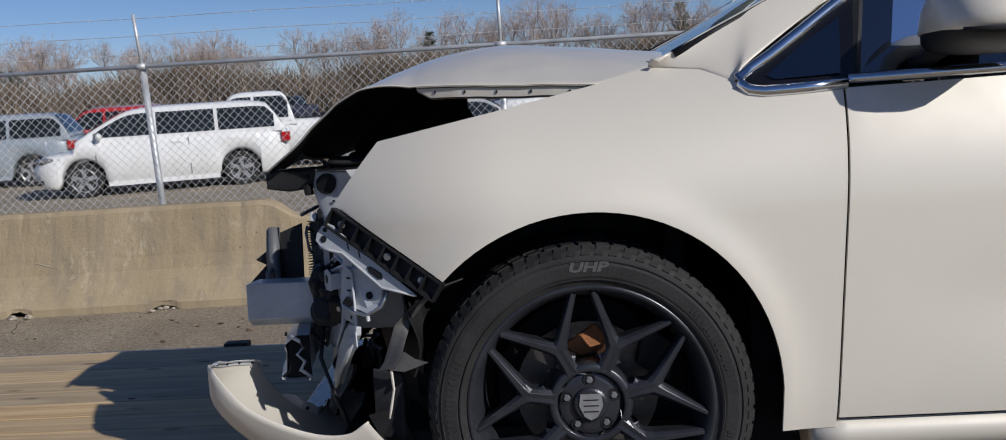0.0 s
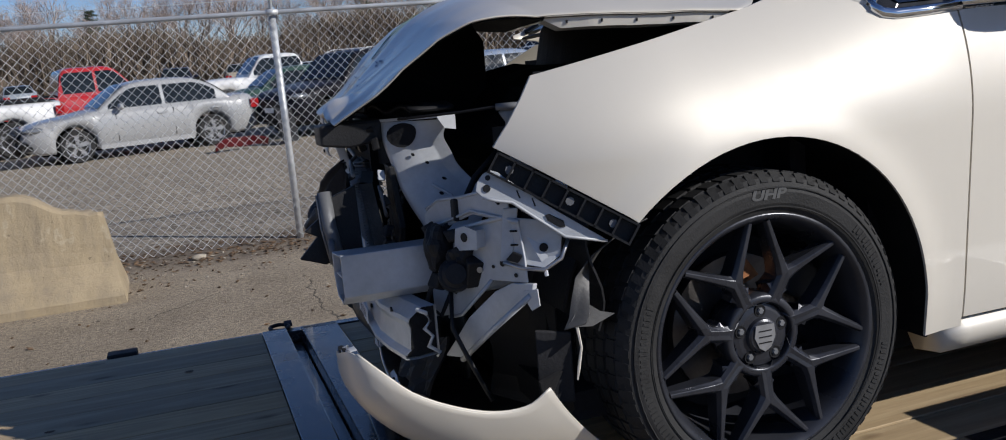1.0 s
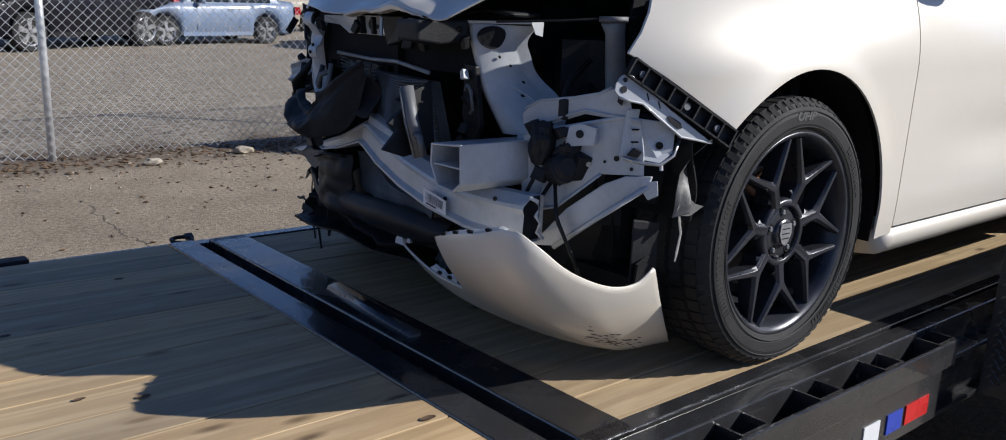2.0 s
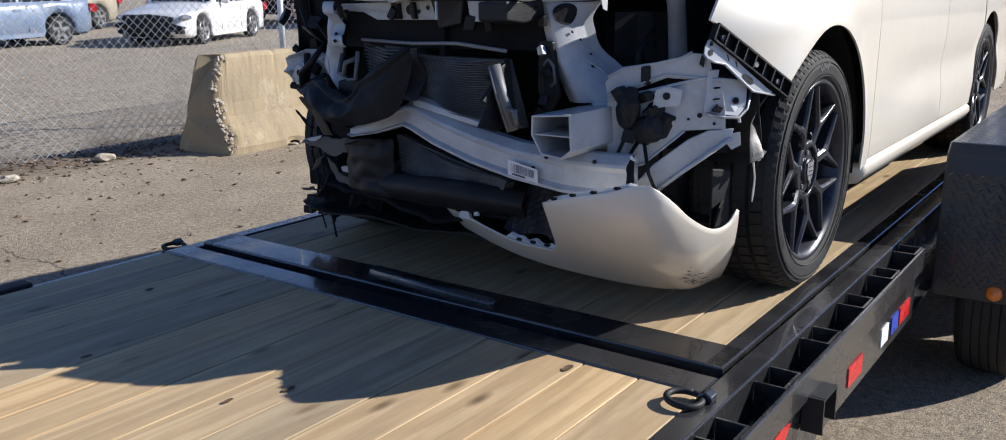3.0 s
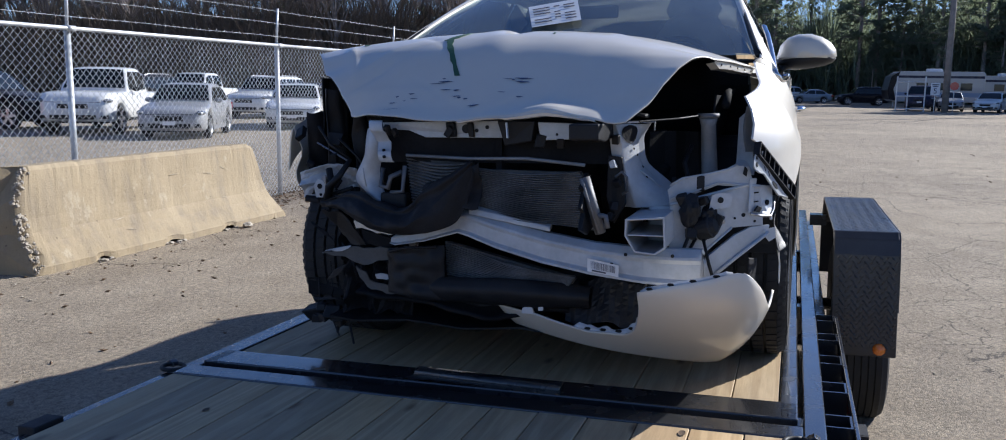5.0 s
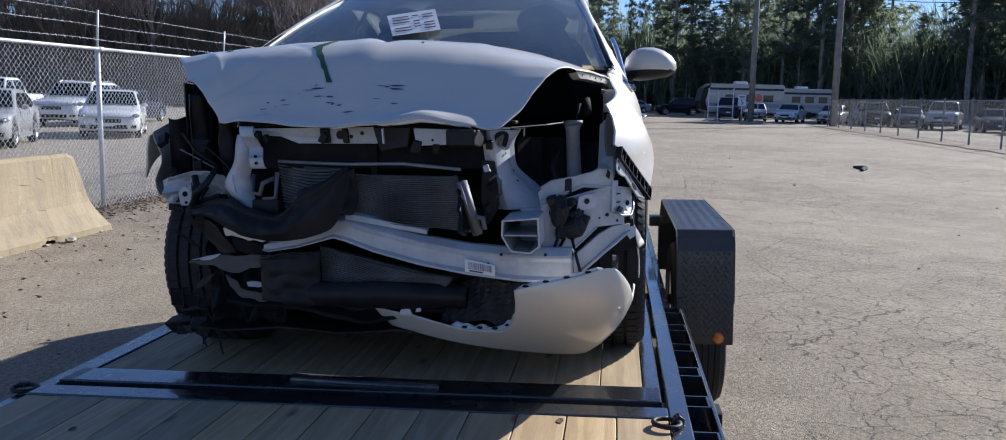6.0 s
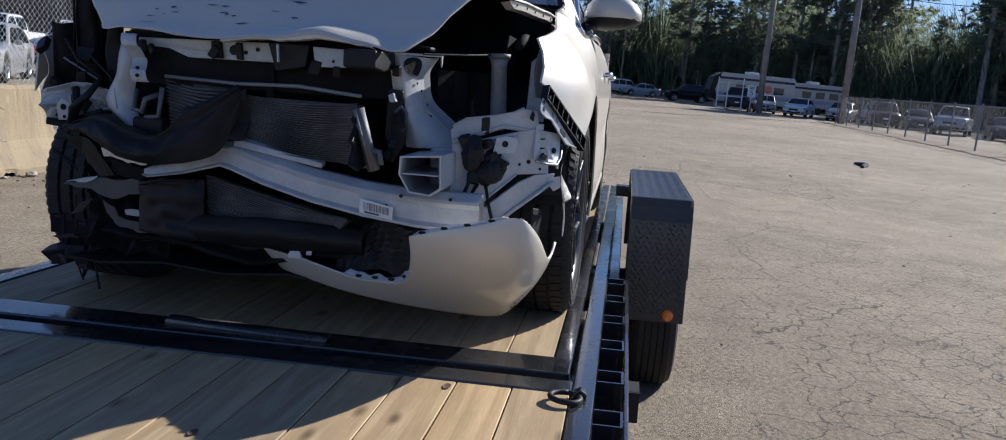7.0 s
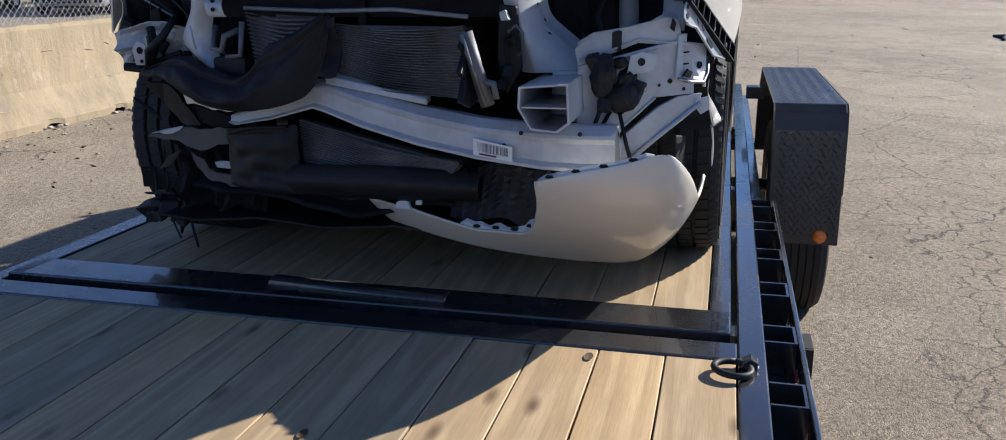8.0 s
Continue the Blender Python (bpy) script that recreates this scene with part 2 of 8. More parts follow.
RUST = simple("rusty_brake", (0.36, 0.15, 0.06), 0.8, 0.2, 0.4, 20, 120, 0.4)
FRAME = simple("black_trailer_paint", (0.030, 0.030, 0.032), 0.26, 0.0, 0.3, 6, 160, 0.06, 0.6)
TREAD = simple("black_tread_plate", (0.036, 0.037, 0.041), 0.34, 0.0, 0.3, 6, 120, 0.05, 0.25, 0.06, 0.35)
LUG = simple("worn_tread_lugs", (0.05, 0.051, 0.055), 0.36, 0.1, 0.3, 6, 120, 0.05, 0.15)
ALU = simple("dusty_radiator_fins", (0.21, 0.207, 0.205), 0.6, 0.15, 0.45, 9, 140, 0.2)
COREDIRT = simple("dirty_cooler_core", (0.085, 0.082, 0.078), 0.8, 0, 0.4, 14, 150, 0.3)
TUBE = simple("aluminium_tank", (0.15, 0.154, 0.163), 0.6, 0.25, 0.2, 12, 120, 0.1)
WHITE = simple("white_label", (0.72, 0.73, 0.74), 0.5, 0, 0.05, 10, 100, 0)
INK = simple("dark_print", (0.06, 0.06, 0.09), 0.6, 0, 0.05, 10, 100, 0)
REDTAPE = simple("red_reflector", (0.55, 0.02, 0.02), 0.3, 0, 0.1, 20, 200, 0)
BLUEINK = simple("blue_decal", (0.03, 0.06, 0.4), 0.35, 0, 0.1, 20, 200, 0)
AMBER = simple("amber_lens", (0.75, 0.2, 0.02), 0.22, 0, 0.08, 20, 200, 0, 0.6)
WOOD = plank_wood("pine_planks")
GROUND = lot_ground("lot_surface")
CONCRETE = concrete("cast_concrete")
AGGREGATE = simple("broken_concrete", (0.40, 0.35, 0.28), 0.95, 0, 0.45, 18, 60, 0.9)
PALECHIP = simple("fresh_concrete_scrape", (0.52, 0.45, 0.34), 0.95, 0, 0.2, 18, 90, 0.4)
FARWIRE = simple("weathered_far_wire", (0.24, 0.25, 0.26), 0.6, 0.2, 0.2, 3, 60, 0.0)
WIRE = simple("weathered_wire", (0.62, 0.63, 0.64), 0.6, 0.2, 0.2, 3, 90, 0.0)
BRUSH = simple("winter_brush", (0.20, 0.155, 0.115), 0.9, 0, 0.4, 0.5, 8, 0.0)
NECK = simple("grey_filler_plastic", (0.22, 0.23, 0.24), 0.5, 0, 0.2, 12, 120, 0.1)
GALV = simple("galvanised_steel", (0.58, 0.59, 0.60), 0.45, 0.35, 0.2, 5, 90, 0.1)
BARK = simple("grey_brown_bark", (0.30, 0.25, 0.21), 0.9, 0, 0.4, 4, 40, 0.5)
TWIG = simple("winter_twigs", (0.42, 0.34, 0.295), 0.9, 0, 0.3, 0.6, 20, 0.0)
NEEDLE = simple("pine_needles", (0.108, 0.134, 0.10), 0.7, 0, 0.45, 0.7, 9, 0.0)
nn, nl = NEEDLE.node_tree.nodes, NEEDLE.node_tree.links
thru, both = nn.new("ShaderNodeBsdfTranslucent"), nn.new("ShaderNodeMixShader")
thru.inputs[0].default_value = (0.34, 0.40, 0.26, 1)
both.inputs[0].default_value = 0.5
nl.new(nn["Principled BSDF"].outputs[0], both.inputs[1])
nl.new(thru.outputs[0], both.inputs[2])
nl.new(both.outputs[0], nn["Material Output"].inputs[0])
LITTER = simple("dry_leaf_litter", (0.15, 0.095, 0.055), 0.95, 0, 0.55, 3, 40, 0.6)
POLEWOOD = simple("weathered_pole", (0.25, 0.225, 0.20), 0.9, 0, 0.3, 2, 50, 0.5)
PANE = glass("windscreen_glass", (0.62, 0.74, 0.71), 0.02, 0.13)
TINTED = glass("tinted_glass", (0.10, 0.12, 0.12))
DARKPANE = glass("dark_quarter_glass", (0.22, 0.25, 0.25))
DASH = simple("grey_dashboard", (0.085, 0.085, 0.08), 0.7, 0, 0.2, 8, 200, 0.3)
SEAT = simple("tan_seat_cloth", (0.30, 0.27, 0.235), 0.85, 0, 0.2, 8, 200, 0.3)
GREEN = simple("green_paint_transfer", (0.03, 0.09, 0.045), 0.6, 0, 0.3)
SCUFF = simple("blue_scuff", (0.05, 0.075, 0.16), 0.6, 0, 0.3)


# ---- mesh helpers ----
def part(name, bm, mat, parent=None, label="", solid=0.0, smooth=False, level=LEVEL, bevel=0.0):
    """One mesh object out of bm under parent (a thing's Empty or a part); coordinates are those of the frame `level`."""
    me = bpy.data.meshes.new(name)
    bmesh.ops.recalc_face_normals(bm, faces=bm.faces) if not solid else None
    bm.to_mesh(me)
    bm.free()
    me.materials.append(mat)
    if smooth:
        me.polygons.foreach_set("use_smooth", [True] * len(me.polygons))
    ob = new(name, me)
    if parent is not None:
        ob.parent = parent
        if parent.type == "EMPTY":
            ob.matrix_parent_inverse = parent.matrix_basis.inverted() @ level
    else:
        ob.matrix_basis = level
    if solid:
        s = ob.modifiers.new("thickness", "SOLIDIFY")
        s.thickness, s.offset = abs(solid), -1 if solid > 0 else 1
        if smooth:
            ob.modifiers.new("shading", "WEIGHTED_NORMAL").weight = 100
    if bevel:
        b = ob.modifiers.new("edges", "BEVEL")
        b.width, b.segments, b.limit_method = bevel, 2, "ANGLE"
    if label:
        ob["label"] = label
    return ob


def thing(name, at, label, category, level=LEVEL, group="", kind="", turn=0.0):
    e = new(name)
    e.empty_display_size = 0.2
    e.matrix_basis = level @ pose(*at, 0, 0, turn)
    return tagged(e, label, category, group, kind)


def box(bm, x0, x1, y0, y1, z0, z1):
    v = [bm.verts.new((x, y, z)) for x in (x0, x1) for y in (y0, y1) for z in (z0, z1)]
    for f in ((0, 1, 3, 2), (4, 6, 7, 5), (0, 4, 5, 1), (2, 3, 7, 6), (0, 2, 6, 4), (1, 5, 7, 3)):
        bm.faces.new([v[i] for i in f])
    return v


def boxes(*bs):
    bm = bmesh.new()
    for b in bs:
        box(bm, *b)
    return bm


def prism(bm, pts, off):
    """A flat outline of 3D points, pushed along off."""
    off = Vector(off)
    a = [bm.verts.new(p) for p in pts]
    b = [bm.verts.new(Vector(p) + off) for p in pts]
    n = len(pts)
    bm.faces.new(a[::-1])
    bm.faces.new(b)
    for i in range(n):
        bm.faces.new((a[i], a[(i + 1) % n], b[(i + 1) % n], b[i]))
    return bm


def prisms(*items):
    bm = bmesh.new()
    for pts, off in items:
        prism(bm, pts, off)
    return bm


def grid(fn, nu, nv):
    bm = bmesh.new()
    rows = [[bm.verts.new(fn(i / nu, j / nv)) for j in range(nv + 1)] for i in range(nu + 1)]
    for i in range(nu):
        for j in range(nv):
            bm.faces.new((rows[i][j], rows[i + 1][j], rows[i + 1][j + 1], rows[i][j + 1]))
    return bm


def tube(bm, pts, r, n=8, flat=1.0):
    """A round (or flattened) bar along a line of points; r is a radius or one for each point."""
    pts = [Vector(p) for p in pts]
    rs = r if isinstance(r, (list, tuple)) else [r] * len(pts)
    rings = []
    for i, p in enumerate(pts):
        d = (pts[min(i + 1, len(pts) - 1)] - pts[max(i - 1, 0)]).normalized()
        s = d.cross(Vector((0, 0, 1)))
        s = (s if s.length > 0.05 else d.cross(Vector((0, 1, 0)))).normalized()
        u = s.cross(d)
        rings.append([bm.verts.new(p + rs[i] * (math.cos(a) * s + flat * math.sin(a) * u)) for a in (2 * math.pi * k / n for k in range(n))])
    for a, b in zip(rings, rings[1:]):
        for k in range(n):
            bm.faces.new((a[k], a[(k + 1) % n], b[(k + 1) % n], b[k]))
    bm.faces.new(rings[0][::-1])
    bm.faces.new(rings[-1])
    return bm


def tubes(*items):
    bm = bmesh.new()
    for it in items:
        tube(bm, *it)
    return bm


def lathe(profile, n=48, at=(0, 0, 0)):
    """Turns (radius, y) points about the y axis through at."""
    bm = bmesh.new()
    rings = []
    for k in range(n):
        a = 2 * math.pi * k / n
        rings.append([bm.verts.new((at[0] + r * math.cos(a), at[1] + y, at[2] + r * math.sin(a))) for r, y in profile])
    for k in range(n):
        a, b = rings[k], rings[(k + 1) % n]
        for i in range(len(profile) - 1):
            bm.faces.new((a[i], a[i + 1], b[i + 1], b[i]))
    return bm


def lump(bm, c, size, seed=0, rough=0.15, sub=2):
    """An uneven rounded lump."""
    made = bmesh.ops.create_icosphere(bm, subdivisions=sub, radius=1.0)["verts"]
    for v in made:
        k = 1 + rough * noise.noise(v.co * 1.7 + Vector((seed * 3.1, seed, 0)))
        v.co = Vector(c) + Vector((v.co.x * size[0], v.co.y * size[1], v.co.z * size[2])) * k
    return bm


def lerp(a, b, t):
    return a + (b - a) * t


def curve(table, x):
    """Smooth value at x of a table of (x, value)."""
    if x <= table[0][0]:
        return table[0][1]
    n = len(table)
    for i in range(n - 1):
        (a, va), (b, vb) = table[i], table[i + 1]
        if x <= b:
            h, t = b - a, (x - a) / (b - a)
            (pa, pv), (qb, qv) = table[max(0, i - 1)], table[min(n - 1, i + 2)]
            ma, mb = (vb - pv) / (b - pa) * h, (qv - va) / (qb - a) * h
            return (2 * t ** 3 - 3 * t * t + 1) * va + (t ** 3 - 2 * t * t + t) * ma + (3 * t * t - 2 * t ** 3) * vb + (t ** 3 - t * t) * mb
    return table[-1][1]


def line(table, x):
    return float(np.interp(x, [a for a, _ in table], [b for _, b in table]))

# ---- ground, barriers, fence ----
def ground_sheet():
    bm = bmesh.new()
    xs = [-900, -300, -100, -40] + [x * 2.0 for x in range(-15, 26)] + [70, 120, 300, 1100]
    ys = [-900, -300, -100, -40] + [y * 2.0 for y in range(-15, 26)] + [70, 120, 300, 1100]
    vs = [[bm.verts.new((x, y, 0.02 * noise.noise(Vector((x * 0.13, y * 0.13, 0))) if max(abs(x), abs(y)) > 9 else 0.0)) for y in ys] for x in xs]
    for i in range(len(xs) - 1):
        for j in range(len(ys) - 1):
            bm.faces.new((vs[i][j], vs[i + 1][j], vs[i + 1][j + 1], vs[i][j + 1]))
    ob = part("ground", bm, GROUND)
    return tagged(ob, "worn cracked asphalt lot turning to pale gravel beyond the fence", "ground", kind="structure")


ground_sheet()

T_DECK = 0.655


def barrier(x0, x1, y0, label, broken, seed, high=0.825):
    """A cast safety barrier along x with a flared foot; its ends are chipped or slanted."""
    k = high / 0.825
    prof = [(0.0, 0.0), (0.0, 0.06 * k), (0.012, 0.075 * k), (0.06, 0.145 * k), (0.12, 0.225 * k), (0.165, 0.31 * k), (0.19, 0.42 * k), (0.212, 0.60 * k), (0.232, 0.79 * k), (0.255, 0.825 * k), (0.365, 0.825 * k), (0.388, 0.79 * k), (0.43, 0.42 * k), (0.455, 0.31 * k), (0.56, 0.145 * k), (0.62, 0.06 * k), (0.62, 0.0)]
    # bites out of the foot, and chips along the upper edge: place along x, half length, depth
    rnd = random.Random(seed)
    bites = [(lerp(x0, x1, f), rnd.uniform(0.07, 0.16), rnd.uniform(0.035, 0.065)) for f in (0.22, 0.47, 0.71)]
    chips = [(rnd.uniform(x0, x1), rnd.uniform(0.02, 0.06), rnd.uniform(0.003, 0.009)) for _ in range(8)]
    bm = bmesh.new()
    n = int((x1 - x0) / 0.035)
    rings = []
    for i in range(n + 1):
        x = lerp(x0, x1, i / n)
        lo, hi = x - x0, x1 - x
        ring = []
        for y, z in prof:
            co = Vector((x * 5, y * 7 + seed, z * 5))
            dy, dz, dx = 0.006 * noise.noise(co) + 0.004 * noise.noise(co * 3.3), 0.0, 0.0
            if 0.76 * k < z:
                dz += 0.005 * noise.noise(co * 2)
                for cx, half, deep in chips:
                    if abs(x - cx) < half and y < 0.3:
                        dz -= deep * (1 - abs(x - cx) / half)
                        dy += deep * 0.8 * (1 - abs(x - cx) / half)
            if z < 0.07 * k and y < 0.05:
                for cx, half, deep in bites:
                    if abs(x - cx) < half:
                        b = (1 - (abs(x - cx) / half) ** 2) * (1 + 0.5 * noise.noise(co * 4))
                        dz += deep * b * (1.0 if z == 0 else 0.35)
                        dy += 0.02 * b
            if broken == "low" and lo < 0.30:
                e = 1 - lo / 0.30
                rag = 0.5 + 0.8 * abs(noise.noise(Vector((y * 6 + 1, z * 7, seed)))) + 0.4 * abs(noise.noise(Vector((y * 17, z * 19, seed))))
                if y < 0.32:
                    dx += e * 0.20 * rag
                    dy += e ** 4 * 0.06 * rag
                dx += e * 0.10 * max(0, z - 0.6 * k) / (0.2 * k)
            if hi < 0.5 and broken in ("low", "slant"):
                lean = 0.30 if broken == "low" else 0.09
                dx -= lean * (z / high) ** 0.8 * (1 - hi / 0.5)
                if z > 0.6 * k:
                    dz -= (0.05 if broken == "low" else 0.02) * max(0, 1 - hi / 0.22) * abs(0.6 + noise.noise(Vector((x * 14, y * 9, seed))))
                dx += 0.02 * noise.noise(co * 2.5) * (1 - hi / 0.5)
            if broken == "slant" and hi < 0.64:
                # the top corner is broken away in a long sloping curve
                e = min(1.0, (0.64 - hi) / 0.36)
                dz -= (0.15 * e * e * (3 - 2 * e) + 0.04 * max(0, 1 - hi / 0.28) + 0.012 * e * noise.noise(Vector((x * 16, y * 11, 2)))) * (z / high) ** 2
            ring.append(bm.verts.new((x + dx, y0 + y + dy, z + dz)))
        rings.append(ring)
    for a, b in zip(rings, rings[1:]):
        for q in range(len(prof) - 1):
            bm.faces.new((a[q], a[q + 1], b[q + 1], b[q]))
    bm.faces.new(rings[0][::-1])
    bm.faces.new(rings[-1])
    root = thing("concrete_barrier", ((x0 + x1) / 2, y0 + 0.31, 0), label, "barrier", group="barriers along the fence")
    part("body", bm, CONCRETE, root)
    for cx, half, deep in bites:
        bm = bmesh.new()
        for q in range(7):
            s = rnd.uniform(0.008, 0.026)
            lump(bm, (cx + rnd.uniform(-half, half), y0 + rnd.uniform(-0.05, 0.03), s * 0.5), (s * 1.4, s, s * 0.7), q + seed, 0.6, 1)
        tagged(part("spalled_crumbs", bm, AGGREGATE, root, "spalled concrete crumbs at the foot"), kind="stuff")
    # pale scrapes on the face
    for q in range(7):
        x, z, l, t = rnd.uniform(x0 + 0.6, x1 - 0.6), rnd.uniform(0.2, 0.65), rnd.uniform(0.03, 0.10), rnd.uniform(-0.6, 0.6)
        on = lambda zz: y0 - 0.0075 + line([(b, a) for a, b in prof[2:9]], zz)
        pts = [(x - l, z - l * t), (x, z + 0.003), (x + l, z + l * t), (x, z - 0.002)]
        part("scrape", prisms(([(a, on(b), b) for a, b in pts], (0, 0.004, 0))), PALECHIP, root, "pale scraped line")
    if broken == "low":
        bm = bmesh.new()
        for q in range(130):
            z = rnd.uniform(0.0, high)
            y = y0 + line([(b, a) for a, b in prof[2:10]], z) + rnd.uniform(0.0, 0.04)
            s = rnd.uniform(0.006, 0.024)
            lump(bm, (x0 + rnd.uniform(0.10, 0.20) + 0.10 * max(0, z - 0.6) / 0.2, y, z), (s, s, s), q, 0.5, 1)
        tagged(part("chipped_edge", bm, AGGREGATE, root, "broken edge with exposed aggregate"), kind="stuff")
    return root


barrier(-6.4, -1.42, 6.88, "weathered tan concrete safety barrier standing on the asphalt", "slant", 3)
barrier(2.15, 5.77, 7.235, "tan concrete safety barrier with a broken chipped end", "low", 7, 0.85)

FENCE_Y, RAIL_Z = 8.25, 2.02


def chain_link(x0, x1, y, z0, z1, pitch=0.08, wire=0.003):
    """Woven wire mesh as thin three-sided bars, joined."""
    step = pitch / 2
    nz = int((z1 - z0) / step)
    cols = np.arange(x0, x1, step)
    k = np.arange(nz + 1)
    sway = np.where(k % 2 == 0, -step * 0.49, step * 0.49)
    verts, faces = [], []
    ang = np.array([0.5, 2.6, 4.7])
    base = 0
    for c, cx in enumerate(cols):
        px = cx + (sway if c % 2 else -sway)
        pz = z0 + k * step
        py = y + 0.02 * np.sin(cx * 1.3) + 0.003 * (1 - 2 * (k % 2))
        ring = np.stack([px[:, None] + wire * np.cos(ang), py[:, None] + wire * np.sin(ang), np.repeat(pz[:, None], 3, 1)], 2).reshape(-1, 3)
        verts.append(ring)
        i = base + 3 * np.arange(nz)[:, None]
        for a, b in ((0, 1), (1, 2), (2, 0)):
            faces.append(np.concatenate([i + a, i + b, i + 3 + b, i + 3 + a], 1))
        base += 3 * (nz + 1)
    me = bpy.data.meshes.new("mesh_fabric")
    me.from_pydata(np.concatenate(verts).tolist(), [], np.concatenate(faces).tolist())
    return me


def fence():
    root = thing("chain_link_fence", (3.0, FENCE_Y, 0), "galvanised chain-link fence with barbed wire strands on top", "fence", kind="structure")
    me = chain_link(-9.2, 18.2, FENCE_Y - 0.035, 0.04, RAIL_Z)
    me.materials.append(WIRE)
    me.polygons.foreach_set("use_smooth", [True] * len(me.polygons))
    ob = new("wire_mesh", me)
    ob.parent, ob.matrix_parent_inverse = root, root.matrix_basis.inverted()
    tagged(ob, "woven diamond wire mesh", kind="stuff")
    part("top_rail", tubes(([(-9.2, FENCE_Y, RAIL_Z), (18.2, FENCE_Y, RAIL_Z)], 0.021, 10)), GALV, root, smooth=True)
    for x in (-6.87, -3.32, 0.0, 3.75, 7.3, 10.85, 14.4, 18.0):
        lean = 0.06 if x == -3.32 else 0.0
        p = part("post", tubes(([(x, FENCE_Y + 0.045, -0.1), (x - lean, FENCE_Y + 0.045, RAIL_Z + 0.03)], 0.031, 12), ([(x - lean, FENCE_Y + 0.045, RAIL_Z), (x - lean * 1.3, FENCE_Y + 0.02, 2.5)], 0.016, 8)), GALV, root, smooth=True)
        part("rail_clamp", tubes(([(x - lean - 0.05, FENCE_Y, RAIL_Z), (x - lean + 0.05, FENCE_Y, RAIL_Z)], 0.028, 10)), GALV, p, smooth=True)
    for z in (2.14, 2.31, 2.47):
        bm = tubes(([(-9.2 + k, FENCE_Y + 0.02, z - 0.012 * math.sin(k * 1.77) ** 2) for k in range(28)], 0.0025, 4))
        for k in range(180):
            x = -9.1 + k * 0.151
            tube(bm, [(x, FENCE_Y + 0.005, z - 0.022), (x + 0.012, FENCE_Y + 0.035, z + 0.016)], 0.0016, 3)
        part("barbed_wire", bm, GALV, root)


fence()


# ---- trailer (built level, in the trailer's frame) ----
def trailer():
    root = thing("tilt_trailer", (0.9, 2.58, 0.0), "black steel tilt-deck trailer with pine plank floor", "trailer", TRAILER)
    L = TRAILER
    zt = T_DECK + 0.004
    X0, X1 = -2.35, 4.3
    for side, name in ((0, "near"), (1, "far")):
        def Y(y):
            return y if side == 0 else 5.16 - y
        def bb(x0, x1, y0, y1, z0, z1):
            a, b = sorted((Y(y0), Y(y1)))
            return (x0, x1, a, b, z0, z1)
        part("side_rail", boxes(bb(X0, X1, 1.555, 1.612, 0.42, zt if side == 0 else zt - 0.018)), FRAME, root, level=L, bevel=0.004)
        part("deck_angle", boxes(bb(-0.55, X1, 1.626, 1.674, 0.56, zt)), FRAME, root, "black deck edge angle", level=L, bevel=0.004)
        if side == 1:
            part("main_beam", boxes(bb(X0, X1, 1.535, 1.552, 0.41, 0.56)), FRAME, root, level=L)
            continue
        part("rub_rail", boxes(bb(-2.3, 0.74, 1.472, 1.484, 0.575, zt - 0.012)), FRAME, root, level=L, bevel=0.003)
        for k in range(10):
            x = -2.05 + k * 0.30
            if x > 0.75:
                break
            part("stake_pocket", prisms(([(px, Y(py), 0.575) for px, py in ((x, 1.485), (x + 0.10, 1.485), (x + 0.10, 1.553), (x + 0.094, 1.553), (x + 0.094, 1.491), (x + 0.006, 1.491), (x + 0.006, 1.553), (x, 1.553))], (0, 0, zt - 0.012 - 0.575))), FRAME, root, level=L)
        part("main_beam", boxes(bb(X0, X1, 1.505, 1.553, 0.40, 0.415), bb(X0, X1, 1.505, 1.553, 0.558, 0.572), bb(X0, X1, 1.535, 1.552, 0.415, 0.558)), FRAME, root, level=L, bevel=0.003)
    # web plate outboard under the pockets with tape and decal
    part("side_plate", boxes((X0, 0.70, 1.487, 1.499, 0.42, 0.577)), FRAME, root, level=L, bevel=0.003)
    for x0, mat, lab in ((-0.78, REDTAPE, "red reflective tape"), (-0.05, REDTAPE, "red reflective tape"), (0.28, WHITE, "white reflective tape"), (0.40, BLUEINK, "blue decal band"), (0.50, REDTAPE, "red reflective tape"), (-1.30, REDTAPE, "red reflective tape")):
        part("reflector_tape", boxes((x0, x0 + (0.13 if mat is REDTAPE else 0.08), 1.4835, 1.4866, 0.455, 0.51)), mat, root, lab, level=L)
    star = [(0.055 if k % 2 == 0 else 0.026, math.pi * 2 * k / 10 + 0.3) for k in range(10)]
    part("decal", prisms(([(-0.555 + r * math.cos(a), 1.4862, 0.530 + r * math.sin(a) * 1.1) for r, a in star], (0, -0.002, 0))), REDTAPE, root, "red star-shaped maker's decal", level=L)
    part("side_bracket", boxes((-0.43, -0.423, 1.437, 1.485, 0.50, 0.585), (-0.337, -0.33, 1.437, 1.485, 0.50, 0.585), (-0.423, -0.337, 1.478, 1.485, 0.50, 0.585), (-0.423, -0.337, 1.437, 1.485, 0.579, 0.586)), DULL, root, level=L)
    # cross members
    part("cross_member", boxes((-0.69, -0.60, 1.612, 3.548, 0.5, zt)), FRAME, root, "black cross bar at the deck split", level=L, bevel=0.005)
    part("tilt_cross_member", boxes((-0.548, -0.415, 1.626, 3.534, 0.52, zt)), FRAME, root, level=L, bevel=0.005)
    part("cross_lip", boxes((-0.595, -0.553, 1.63, 3.53, 0.45, 0.60)), FRAME, root, level=L)
    part("latch_cover", tubes(([(-0.46, 2.78, 0.662), (-0.49, 2.30, 0.662)], [0.03, 0.03], 10, 0.5)), FRAME, root, level=L, smooth=True)
